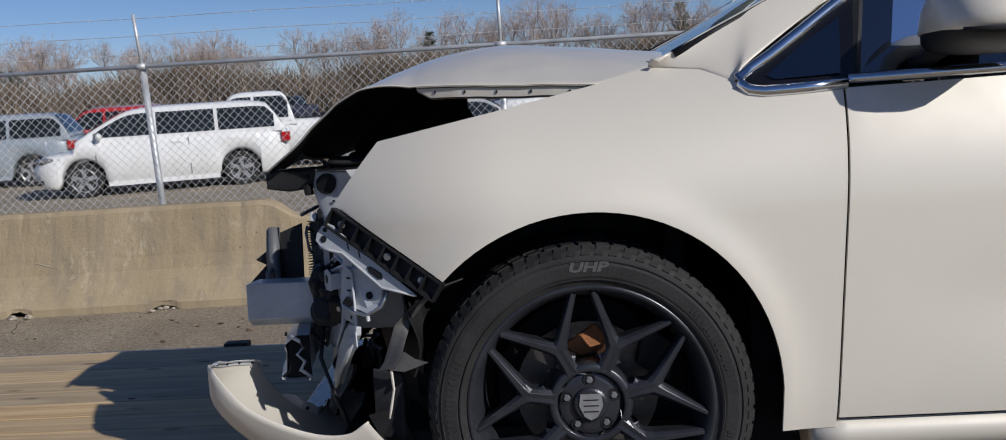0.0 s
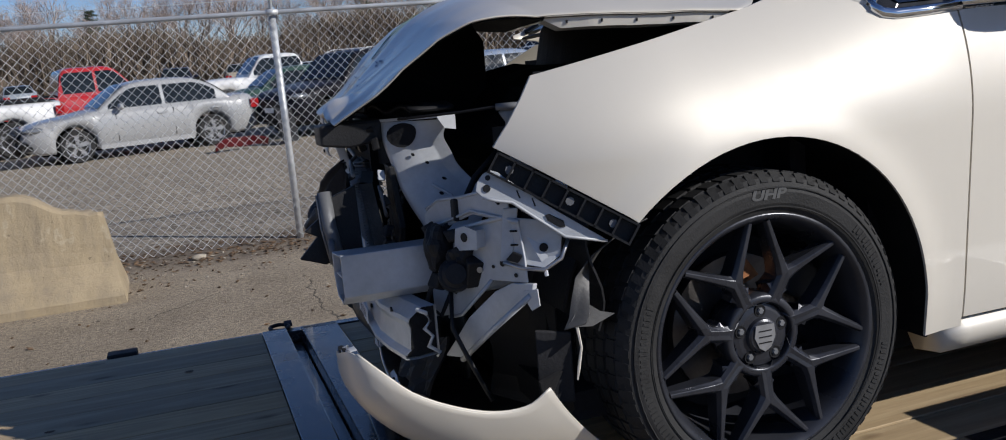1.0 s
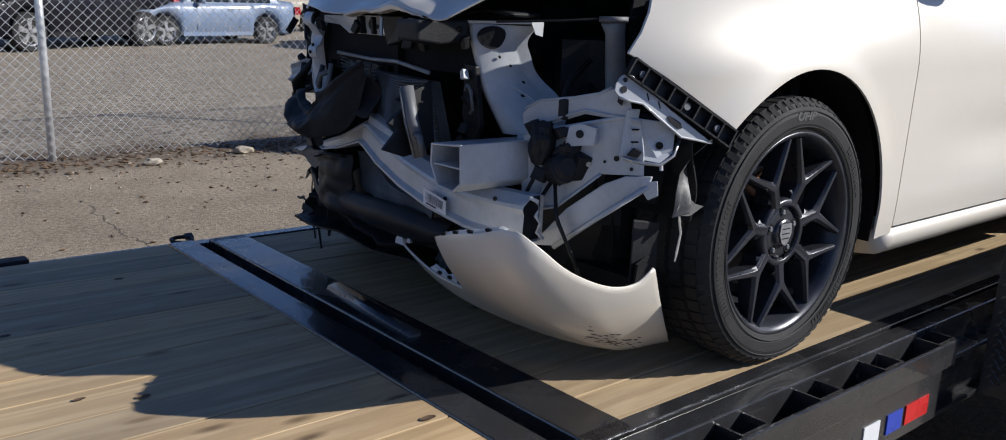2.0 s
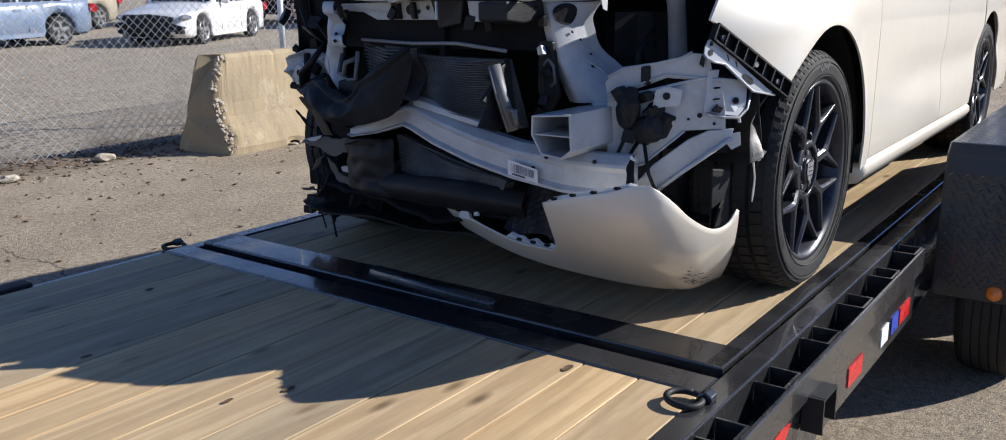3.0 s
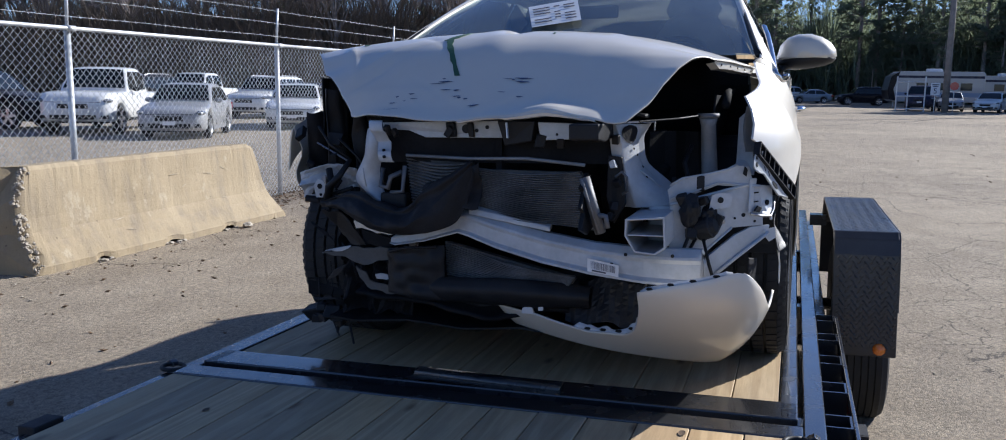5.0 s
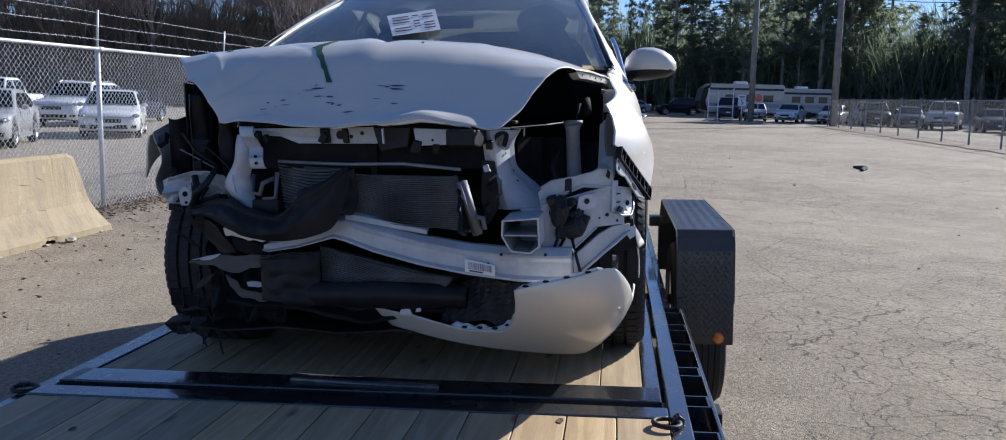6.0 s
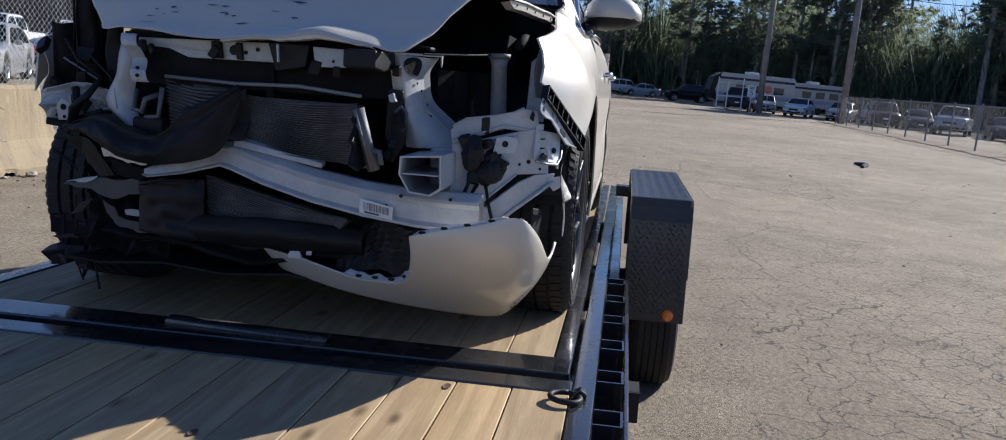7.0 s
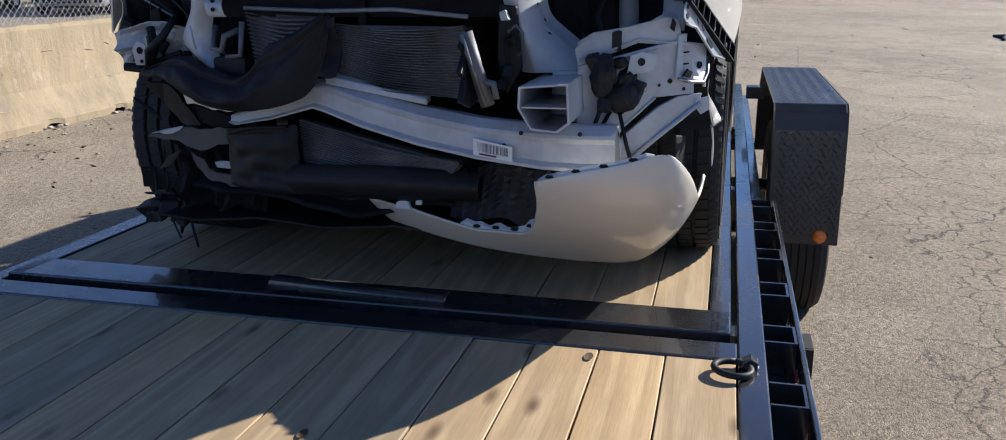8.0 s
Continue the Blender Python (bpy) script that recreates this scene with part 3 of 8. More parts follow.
    part("front_member", boxes((X0, X0 + 0.1, 1.612, 3.548, 0.42, zt)), FRAME, root, level=L, bevel=0.004)
    for k in range(4):
        part("under_beam", boxes((-1.9 + k * 1.6, -1.83 + k * 1.6, 1.6, 3.56, 0.42, 0.55)), FRAME, root, level=L)
    # tie-down rings
    for x, y, sgn in ((-0.752, 1.618, 1), (-0.62, 3.605, -1)):
        zt = T_DECK + (0.004 if sgn > 0 else -0.014)
        ring = [(x + 0.035 * math.cos(a), y + 0.041 * math.sin(a) * (1.0 if sgn * math.sin(a) > 0 else 0.75), zt + 0.009 + 0.002 * math.sin(a)) for a in (2 * math.pi * k / 24 for k in range(25))]
        part("tie_down_ring", tubes((ring, 0.0072, 8)), DULL, root, "black steel tie-down ring", level=L, smooth=True)
        part("ring_clip", prisms(([(x + 0.02, y - sgn * 0.045, zt + 0.001), (x + 0.02, y - sgn * 0.045, zt + 0.014), (x + 0.02, y - sgn * 0.030, zt + 0.024), (x + 0.02, y - sgn * 0.014, zt + 0.014), (x + 0.02, y - sgn * 0.010, zt + 0.001)], (0.03, 0, 0))), FRAME, root, level=L, bevel=0.003)
    for x in (-1.17,):
        part("rope_hook", boxes((x - 0.05, x + 0.05, 3.56, 3.62, 0.63, 0.662)), DULL, root, level=L, bevel=0.004)
    # fender over the tandem wheels
    prof = [(0.975, 0.425), (0.982, 0.62), (1.000, 0.86), (1.018, 0.925), (1.055, 0.955), (2.46, 0.955), (2.78, 0.78), (2.85, 0.45)]
    out = [(x, z) for x, z in prof]
    inner = [(x + (0.012 if x < 1.5 else -0.012), z - (0.012 if z > 0.43 else 0)) for x, z in prof[::-1]]
    fender = part("fender", prisms(([(x, 1.222, z) for x, z in out + inner], (0, 0.264, 0))), TREAD, root, "black diamond tread plate trailer fender", level=L, bevel=0.006)
    skirt = [(x + 0.002, z) for x, z in prof[1:-1]] + [(2.80, 0.62), (2.66, 0.70), (1.2, 0.70), (1.0, 0.62)]
    part("outer_skirt", prisms(([(x, 1.219, z) for x, z in skirt], (0, 0.004, 0))), TREAD, fender, "black outer skirt of the fender")
    bm = bmesh.new()
    rows = int(0.25 / 0.024)
    for j in range(rows):
        for i in range(84):
            s = (i + 0.5) / 84 * (1.40 + 0.21 + 0.28)
            if s < 0.28:
                k = s / 0.28
                c, ux = Vector((lerp(0.977, 0.984, k), 0, lerp(0.46, 0.66, k))), Vector((0.035, 0, 1.0))
            elif s < 0.49:
                k = (s - 0.28) / 0.21
                c, ux = Vector((lerp(0.985, 0.999, k), 0, lerp(0.66, 0.855, k))), Vector((0.075, 0, 1.0))
            else:
                c, ux = Vector((1.06 + s - 0.49, 0, 0.955)), Vector((1, 0, 0))
            nrm = Vector((-ux.z, 0, ux.x))
            c.y = 1.236 + j * 0.024 + (0.012 if i % 2 else 0)
            uy = Vector((0, 1, 0))
            d = (ux + uy * (1 if (i + j) % 2 else -1)).normalized()
            e = nrm.cross(d)
            pts = [c + d * 0.0135, c + e * 0.0048, c - d * 0.0135, c - e * 0.0048]
            top = bm.verts.new(c + nrm * (0.0046 if s < 0.49 else 0.0016))
            vs = [bm.verts.new(p + nrm * 0.0002) for p in pts]
            for k in range(4):
                bm.faces.new((vs[k], vs[(k + 1) % 4], top))
    tagged(part("tread_pattern", bm, LUG, fender, "raised diamond lugs"), kind="stuff")
    part("marker_lamp", lathe([(0.0, -0.016), (0.018, -0.014), (0.026, -0.004), (0.026, 0.004)], 24), AMBER, fender, "round amber marker lamp", smooth=True).matrix_basis = pose(0.975, 1.290, 0.459, 0, 0, -90)
    part("fender_bracket", boxes((2.35, 2.45, 1.47, 1.56, 0.80, 0.86)), FRAME, root, level=L)
    for x in (1.52, 2.36):
        trailer_wheel(root, (x, 1.330, 0.345), L)
    for x in (1.52, 2.36):
        trailer_wheel(root, (x, 5.16 - 1.365, 0.345), L)
    part("far_fender", prisms(([(x, 3.656, z) for x, z in out + inner], (0, 0.242, 0))), TREAD, root, "black diamond tread plate trailer fender", level=L, bevel=0.006)
    part("axle", tubes(([(1.52, 1.40, 0.34), (1.52, 3.66, 0.34)], 0.035, 10), ([(2.36, 1.40, 0.34), (2.36, 3.66, 0.34)], 0.035, 10)), FRAME, root, level=L, smooth=True)
    # jack leg that holds the nose up
    part("jack_leg", tubes(([(-2.28, 2.58, 0.5), (-2.28, 2.58, 0.0)], 0.04, 10)), FRAME, root, level=L)
    return root


def trailer_wheel(root, c, L):
    w = part("wheel", lathe([(0.0, -0.06), (0.10, -0.06), (0.19, -0.03), (0.2, 0.09), (0.0, 0.09)], 24, c), STEEL, root, level=L, smooth=False)
    prof = [(0.2, -0.095), (0.30, -0.11), (0.335, -0.10), (0.35, -0.08)]
    for g in range(5):
        y = -0.075 + g * 0.03
        prof += [(0.355, y), (0.355, y + 0.024), (0.346, y + 0.025), (0.346, y + 0.029)]
    prof += [(0.35, 0.08), (0.335, 0.10), (0.30, 0.11), (0.2, 0.095)]
    part("tyre", lathe(prof, 64, c), RUBBER, w, "black ribbed trailer tyre", smooth=False)
    return w


TRAILER_OB = trailer()


# ---- the wrecked car (built level, in the trailer's frame; its nose points to -x) ----
CAR_Y = 2.55


def flank(x, z):
    """How far out the near side of the body stands."""
    k = 0.9 + 2.3 * min(1, max(0, (0.67 - x) / 0.93))
    y = 1.648 + 0.93 * max(0, -x) ** 2 + k * max(0, z - 1.36) ** 2 + 0.55 * max(0, 1.02 - z) ** 2
    y += 0.012 * math.exp(-((z - 1.17) / 0.075) ** 2) * min(1, max(0, (x - 0.75) * 2))
    r = math.hypot(x - 0.155, z - 0.985)
    if x < 0.75:
        y -= 0.010 * math.exp(-((r - 0.385) / 0.05) ** 2)
    y += 0.04 * max(0, x - 2.9) ** 2
    return y


def side_panel(name, lo, hi, xs, rows, mirror=False, label="", thick=0.006):
    """A pressed body panel of the near (or mirrored) side between two edge lines, with the true normals of its curve."""
    s = 1 if mirror else -1
    put = lambda x, y, z: (x + 0.045 * (z - 1.59) * math.exp(-((x - 0.66) / 0.25) ** 2), 2 * CAR_Y - y if mirror else y, z)
    bm = bmesh.new()
    outer, inner, normal = [], [], []
    for x in xs:
        a, b = lo(x), hi(x)
        outer.append([bm.verts.new(put(x, flank(x, lerp(a, b, j / rows)), lerp(a, b, j / rows))) for j in range(rows + 1)])
        for j in range(rows + 1):
            z, h = lerp(a, b, j / rows), 0.004
            normal.append(Vector(((flank(x + h, z) - flank(x - h, z)) / (2 * h), s, (flank(x, z + h) - flank(x, z - h)) / (2 * h))).normalized())
    for x in xs:
        a, b = lo(x), hi(x)
        inner.append([bm.verts.new(put(x, flank(x, lerp(a, b, j / rows)) + thick, lerp(a, b, j / rows))) for j in range(rows + 1)])
    n = len(xs)
    for i in range(n - 1):
        for j in range(rows):
            for m in (outer, inner):
                bm.faces.new((m[i][j], m[i + 1][j], m[i + 1][j + 1], m[i][j + 1]))
        for j in (0, rows):
            bm.faces.new((outer[i][j], outer[i + 1][j], inner[i + 1][j], inner[i][j]))
    for i in (0, n - 1):
        for j in range(rows):
            bm.faces.new((outer[i][j], outer[i][j + 1], inner[i][j + 1], inner[i][j]))
    count = len(normal)
    ob = part(name, bm, PEARL, ROOT[0], label, level=TRAILER, smooth=True)
    me = ob.data
    flat = [(0, 0, 0)] * len(me.loops)
    for f in me.polygons:
        front = all(v < count for v in f.vertices)
        for k in f.loop_indices:
            flat[k] = normal[me.loops[k].vertex_index] if front else f.normal.copy()
    me.normals_split_custom_set(flat)
    return ob


ROOT = []


def arch(cx, x, base=0.985, r=0.378):
    d = abs(x - cx)
    return base + math.sqrt(r * r - d * d) if d < r else -9


def steps(a, b, n, dense=()):
    xs = set(np.linspace(a, b, n).round(4))
    for c in dense:
        xs = {x for x in xs if abs(x - c) > 0.39}
        for k in range(22):
            for s in (-1, 1):
                x = round(c + s * (0.391 if c < 1 else 0.378) * math.sin(math.pi / 2 * k / 21), 4)
                if a <= x <= b:
                    xs.add(x)
    return sorted(xs)


def fender_lo(x):
    if x < -0.133:
        return lerp(1.402, 1.253, (x + 0.354) / 0.221)
    return max(0.925, arch(0.155, x, 0.985, 0.391))


def fender_hi(x):
    return line([(-0.354, 1.404), (-0.263, 1.524), (0.0, 1.578), (0.2, 1.622), (0.3, 1.650), (0.40, 1.640), (0.46, 1.612), (0.478, 1.598), (0.50, 1.588), (0.658, 1.590)], x)


BELT = [(0.3, 1.60), (0.665, 1.595), (1.6, 1.625), (2.6, 1.665), (3.4, 1.67), (3.9, 1.60)]


DISC = simple("worn_disc", (0.13, 0.12, 0.115), 0.45, 0.8, 0.3, 20, 150, 0.2)


def wheel_set(root, c, outward, name, steer=0.0, rear=False):
    """Gunmetal wheel of seven split V spokes in a wide low tyre; outward is -1 towards the near side."""
    L = TRAILER
    base = part("wheel", lathe([(0.0, 0.03), (0.15, 0.03), (0.19, 0.045), (0.0, 0.045)], 32), DARK, root, "alloy wheel with brake disc behind", level=L)
    base.matrix_basis = pose(*c, 0, 0, (0 if outward < 0 else 180) + steer)
    prof = [(0.236, -0.095), (0.248, -0.112), (0.268, -0.1195), (0.29, -0.1205), (0.308, -0.116), (0.317, -0.108), (0.3225, -0.095)]
    for g in range(4):
        y = -0.078 + g * 0.044
        prof += [(0.325, y - 0.014), (0.325, y + 0.018), (0.317, y + 0.020), (0.317, y + 0.026)]
    prof += [(0.3225, 0.095), (0.317, 0.108), (0.30, 0.116), (0.27, 0.118), (0.236, 0.095)]
    tyre = part("tyre", lathe(prof, 96), RUBBER, base, "black low-profile tyre with blocky shoulder tread", smooth=False)
    bm = bmesh.new()
    for k in range(72):
        a = 2 * math.pi * k / 72
        for s in (-1, 1):
            pts = []
            for da, r, y in ((-0.030, 0.3255, 0.094), (0.020, 0.3255, 0.094), (0.034, 0.309, 0.1165), (-0.016, 0.309, 0.1165)):
                pts.append((r * math.cos(a + da), s * y, r * math.sin(a + da)))
            m = Vector((math.cos(a), s * 0.6, math.sin(a))) * 0.0012
            prism(bm, pts, m)
    tagged(part("shoulder_tread", bm, RUBBER, tyre), kind="stuff")
    bm = bmesh.new()
    for g in range(4):
        y = -0.076 + g * 0.044
        for k in range(60):
            a = 2 * math.pi * (k + 0.31 * g) / 60
            pts = [(0.3245 * math.cos(a + da), y + dy, 0.3245 * math.sin(a + da)) for da, dy in ((-0.040, -0.016), (0.040, -0.016), (0.052, 0.016), (-0.028, 0.016))]
            prism(bm, pts, Vector((math.cos(a), 0, math.sin(a))) * 0.0045)
    tagged(part("tread_pattern", bm, RUBBER, tyre), kind="stuff")
    # sidewall rings and letters
    bm = bmesh.new()
    for r, y in ((0.262, -0.1205), (0.299, -0.1200)):
        ring = [(r * math.cos(a), y, r * math.sin(a)) for a in (2 * math.pi * k / 64 for k in range(65))]
        tube(bm, ring, 0.0016, 5)
    part("sidewall_rib", bm, RUBBER, tyre)
    bm = bmesh.new()
    g = random.Random(6)
    for a0, a1 in ((2.75, 3.75), (5.2, 6.1), (0.25, 0.75)):
        a = a0
        while a < a1:
            w, h = g.uniform(0.010, 0.022), g.uniform(0.006, 0.009)
            ring = [((0.281 + dr) * math.cos(a + da), -0.1206, (0.281 + dr) * math.sin(a + da)) for da, dr in ((0, -h), (w, -h), (w, h), (0, h))]
            prism(bm, ring, (0, -0.0009, 0))
            a += w + g.uniform(0.012, 0.03)
    tagged(part("sidewall_print", bm, RUBBER, tyre, "raised moulded bars on the sidewall"), kind="stuff")
    rimp = [(0.20, 0.09), (0.225, 0.06), (0.228, -0.06), (0.236, -0.075), (0.240, -0.094), (0.249, -0.108), (0.249, -0.113), (0.241, -0.112), (0.231, -0.098), (0.222, -0.075), (0.218, -0.05), (0.215, 0.05), (0.19, 0.088)]
    rim = part("rim", lathe(rimp, 72), RIM, base, "gunmetal alloy rim", smooth=True)
    bm = bmesh.new()
    for k in range(7):
        a0 = math.pi / 2 + 0.04 + 2 * math.pi * k / 7
        for s in (-1, 1):
            pa = Vector((0.233 * math.cos(a0 + s * 0.085), -0.101, 0.233 * math.sin(a0 + s * 0.085)))
            a1 = a0 + s * 0.425
            pm = Vector((0.132 * math.cos(a1), -0.098, 0.132 * math.sin(a1)))
            a2 = a0 + s * 0.449
            pb = Vector((0.078 * math.cos(a2), -0.090, 0.078 * math.sin(a2)))
            prev = None
            for p, w, t in ((pa, 0.0075, 0.030), (lerp(pa, pm, 0.5), 0.0098, 0.040), (lerp(pa, pm, 0.85), 0.0128, 0.044), (pm, 0.0172, 0.046), (lerp(pm, pb, 0.5), 0.0205, 0.048), (lerp(pm, pb, 0.8), 0.0255, 0.048), (pb, 0.034, 0.048)):
                d = (pm - pa).normalized()
                side = d.cross(Vector((0, 1, 0))).normalized()
                q = [bm.verts.new(p + side * w + Vector((0, 0.004, 0))), bm.verts.new(p + side * w * 0.45 + Vector((0, -0.004, 0))), bm.verts.new(p - side * w * 0.45 + Vector((0, -0.004, 0))), bm.verts.new(p - side * w + Vector((0, 0.004, 0))), bm.verts.new(p - side * w * 0.8 + Vector((0, t, 0))), bm.verts.new(p + side * w * 0.8 + Vector((0, t, 0)))]
                if prev:
                    for i in range(6):
                        bm.faces.new((prev[i], prev[(i + 1) % 6], q[(i + 1) % 6], q[i]))
                prev = q
    part("spokes", bm, RIM, rim, "seven split V spokes", bevel=0.0012)
    part("hub_web", lathe([(0.066, -0.078), (0.0675, -0.0915), (0.069, -0.0938), (0.073, -0.0942), (0.080, -0.0940), (0.0835, -0.091), (0.086, -0.084), (0.087, -0.045), (0.066, -0.045)], 48), RIM, rim, smooth=True)
    hubp = [(0.0, -0.098), (0.030, -0.097), (0.034, -0.0945), (0.037, -0.088), (0.052, -0.0865), (0.062, -0.084), (0.067, -0.079), (0.067, 0.02), (0.0, 0.02)]
    part("hub", lathe(hubp, 40), RIM, rim, smooth=False)
    shield = [(-0.014, 0.015), (0.014, 0.015), (0.016, 0.0), (0.009, -0.014), (0.0, -0.019), (-0.009, -0.014), (-0.016, 0.0)]
    shield = [(1.5 * x, 1.6 * z) for x, z in shield]
    part("centre_badge", prisms(([(x, -0.0978, z) for x, z in shield], (0, -0.0025, 0))), SILVER, rim, "silver shield badge")
    for z in (0.012, 0.0, -0.012):
        part("badge_bar", boxes((-0.015, 0.015, -0.1010, -0.1000, z - 0.0012, z + 0.0012)), DARK, rim)
    for k in range(5):
        a = math.pi / 2 + 0.03 + 2 * math.pi * k / 5
        part("lug_nut", lathe([(0.0, -0.0915), (0.0055, -0.0915), (0.0075, -0.089), (0.0075, -0.08)], 6, (0.050 * math.cos(a), 0, 0.050 * math.sin(a))), TUBE, rim)
    for k in range(5):
        a = math.pi / 2 + 0.03 + 2 * math.pi * k / 5
        part("lug_well", lathe([(0.0085, -0.0874), (0.0125, -0.0884), (0.0135, -0.0868)], 16, (0.050 * math.cos(a), 0, 0.050 * math.sin(a))), DARK, rim)
    part("brake_disc", lathe([(0.07, 0.0), (0.15, 0.0), (0.15, 0.022), (0.07, 0.022)], 40), DISC, base, "worn steel brake disc")
    part("caliper", prisms(([(0.10, -0.03, 0.06), (0.17, -0.03, 0.02), (0.185, -0.03, 0.10), (0.12, -0.03, 0.15)], (0, 0.07, 0))), BLACK, base, bevel=0.006)
    part("rusty_hub", prisms(([(-0.05, -0.01, 0.10), (0.02, -0.01, 0.145), (0.055, -0.01, 0.10), (-0.01, -0.01, 0.075)], (0, 0.03, 0))), RUST, base, "orange rust on the brake hub", bevel=0.004)
    # letters on the tyre
    if not rear:
        for word, ang, size in (("UHP", 1.573, 0.030),):
            cu = bpy.data.curves.new("lettering", "FONT")
            cu.body, cu.size, cu.align_x, cu.align_y, cu.extrude, cu.shear, cu.offset = word, size * 0.86, "CENTER", "CENTER", 0.0006, 0.2, 0.0011
            ob = new("tyre_lettering", cu)
            cu.materials.append(LETTER)
            ob.parent = tyre
            ob.matrix_basis = pose(0, -0.1205, 0.285, 90, 0, 0) @ Matrix.Diagonal((1.5, 1, 1, 1))
    return base


def car():
    L = TRAILER
    root = thing("wrecked_sedan", (1.5, CAR_Y, T_DECK), "pearl white sedan with torn-off front end on a trailer deck", "car", L)
    P = lambda name, bm, mat, label="", **k: part(name, bm, mat, k.pop("parent", root), label, level=L, **k)
    # body sides
    ROOT.append(root)
    side_panel("front_fender", fender_lo, fender_hi, steps(-0.354, 0.659, 34, (0.155,)), 24, False, "pearl white front fender, torn at the headlight")
    side_panel("front_fender", lambda x: max(fender_lo(max(x, -0.13)), 0.93), lambda x: fender_hi(x) - 0.13 * min(1, max(0, (0.42 - x) / 0.2)), steps(-0.13, 0.655, 26, (0.155,)), 14, True, "pearl white front fender, crushed")
    for mir in (False, True):
        d1 = side_panel("front_door", lambda x: 0.945, lambda x: line(BELT, x) - 0.006, steps(0.664, 1.70, 24), 22, mir, "closed pearl white front door")
        d2 = side_panel("rear_door", lambda x: max(0.945, arch(2.84, x, 0.985, 0.40)), lambda x: line(BELT, x) - 0.006, steps(1.706, 2.60, 24), 22, mir, "closed pearl white rear door")
        side_panel("rear_quarter", lambda x: max(0.93, arch(2.84, x)), lambda x: line(BELT, x), steps(2.606, 3.80, 28, (2.84,)), 18, mir)
        sy = (lambda y: 2 * CAR_Y - y) if mir else (lambda y: y)
        for d, x in ((d1, 1.52), (d2, 2.42)):
            y = flank(x, 1.45) - 0.018
            part("door_handle", tubes(([(x - 0.09, sy(y + 0.02), 1.47), (x - 0.05, sy(y - 0.012), 1.475), (x + 0.05, sy(y - 0.012), 1.475), (x + 0.09, sy(y + 0.02), 1.47)], 0.011, 8)), CHROME, d, "chrome door handle", smooth=True)
        bm = bmesh.new()
        prev = None
        for x in np.linspace(0.59, 2.46, 30):
            ring = [bm.verts.new((x, sy(y), z)) for y, z in ((1.668, 0.936), (1.653, 0.922), (1.651, 0.900), (1.668, 0.868), (1.74, 0.858), (1.78, 0.93))]
            if prev is None:
                bm.faces.new(ring)
            if prev:
                for i in range(5):
                    bm.faces.new((prev[i], prev[i + 1], ring[i + 1], ring[i]))
            prev = ring
        P("rocker_panel", bm, PEARL, "pearl white sill panel", smooth=True)
        # Added dark box inside the doors; its colour stands in for the shade there.
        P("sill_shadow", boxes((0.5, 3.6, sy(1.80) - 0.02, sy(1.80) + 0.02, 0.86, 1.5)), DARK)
    # floor and dark inside of the shell
    P("floor_pan", boxes((-0.25, 3.7, 1.80, 3.30, 0.84, 0.90)), DARK)
    P("cowl_panel", grid(lambda u, v: (0.36 + 0.04 * v - 0.15 * (1 - (2 * u - 1) ** 2), lerp(1.83, 3.27, u), lerp(1.48, 1.648 + 0.055 * (1 - (2 * u - 1) ** 2), v)), 16, 4), DARK, "black cowl below the windscreen", solid=0.01)
    # Unseen tray added below the engine to keep sky light off the deck.
    P("engine_undertray", grid(lambda u, v: (lerp(-0.42, 0.45, u), lerp(1.98, 3.12, v), 0.812 + 0.02 * u + 0.008 * math.sin(v * 19)), 8, 12), BLACK, "black tray added under the engine to shade the deck", solid=0.006)
    P("firewall", boxes((0.33, 0.37, 1.82, 3.28, 0.9, 1.57)), DARK)
    for yc, mir in ((1.78, False), (2 * CAR_Y - 1.78, True)):
        for xc in (0.155, 2.84):
            bm = bmesh.new()
            n = 20
            pr = None
            for k in range(n + 1):
                a = math.pi * (k / n) * (1.12 if mir else 0.985 if xc < 1 else 0.88) - 0.19
                ring = [bm.verts.new((xc + 0.412 * math.cos(a), y, 0.985 + 0.412 * math.sin(a))) for y in ((1.675 if a < 2.5 else 1.765, 2.02) if not mir else (2 * CAR_Y - 1.675, 2 * CAR_Y - 2.02))]
                if pr:
                    bm.faces.new((pr[0], pr[1], ring[1], ring[0]))
                pr = ring
            if xc < 1 and mir:
                bm.free()
                continue
            P("wheel_liner", bm, BLACK, solid=0.006)
    # wheels
    wheel_set(root, (0.152, 1.780, 0.981), -1, "front", -1.3)
    wheel_set(root, (2.84, 1.780, 0.981), -1, "rear", 0, True)
    wheel_set(root, (0.06, 3.185, 0.981), 1, "front", -4, True)
    wheel_set(root, (2.84, 2 * CAR_Y - 1.780, 0.981), 1, "rear", 0, True)
    # greenhouse
    def roof(u, v):
        x = lerp(1.28, 3.0, u)
        s = 2 * v - 1
        z = line([(1.28, 2.128), (1.6, 2.160), (2.0, 2.168), (2.5, 2.14), (3.0, 2.045)], x) - 0.055 * s * s - 0.03 * s ** 6
        return (x - 0.06 * (1 - s * s) * (1 - u), CAR_Y + s * lerp(0.585, 0.56, u), z)
    P("roof", grid(roof, 20, 16), PEARL, "pearl white roof", solid=-0.01, smooth=True)

    def wind(u, v):
        s = 2 * u - 1
        b = Vector((0.35 + 0.07 * (1 - s * s), CAR_Y + s * 0.76, 1.673 + 0.02 * (1 - s * s)))
        t = Vector((1.30 - 0.06 * (1 - s * s), CAR_Y + s * 0.575, 2.075 + 0.04 * (1 - s * s)))
        return lerp(b, t, v) + Vector((-0.03, 0, 0.05)) * (v * (1 - v)) * 1.2
    ws = P("windscreen", grid(wind, 18, 14), PANE, "curved glass windscreen with a paper notice inside", smooth=True)
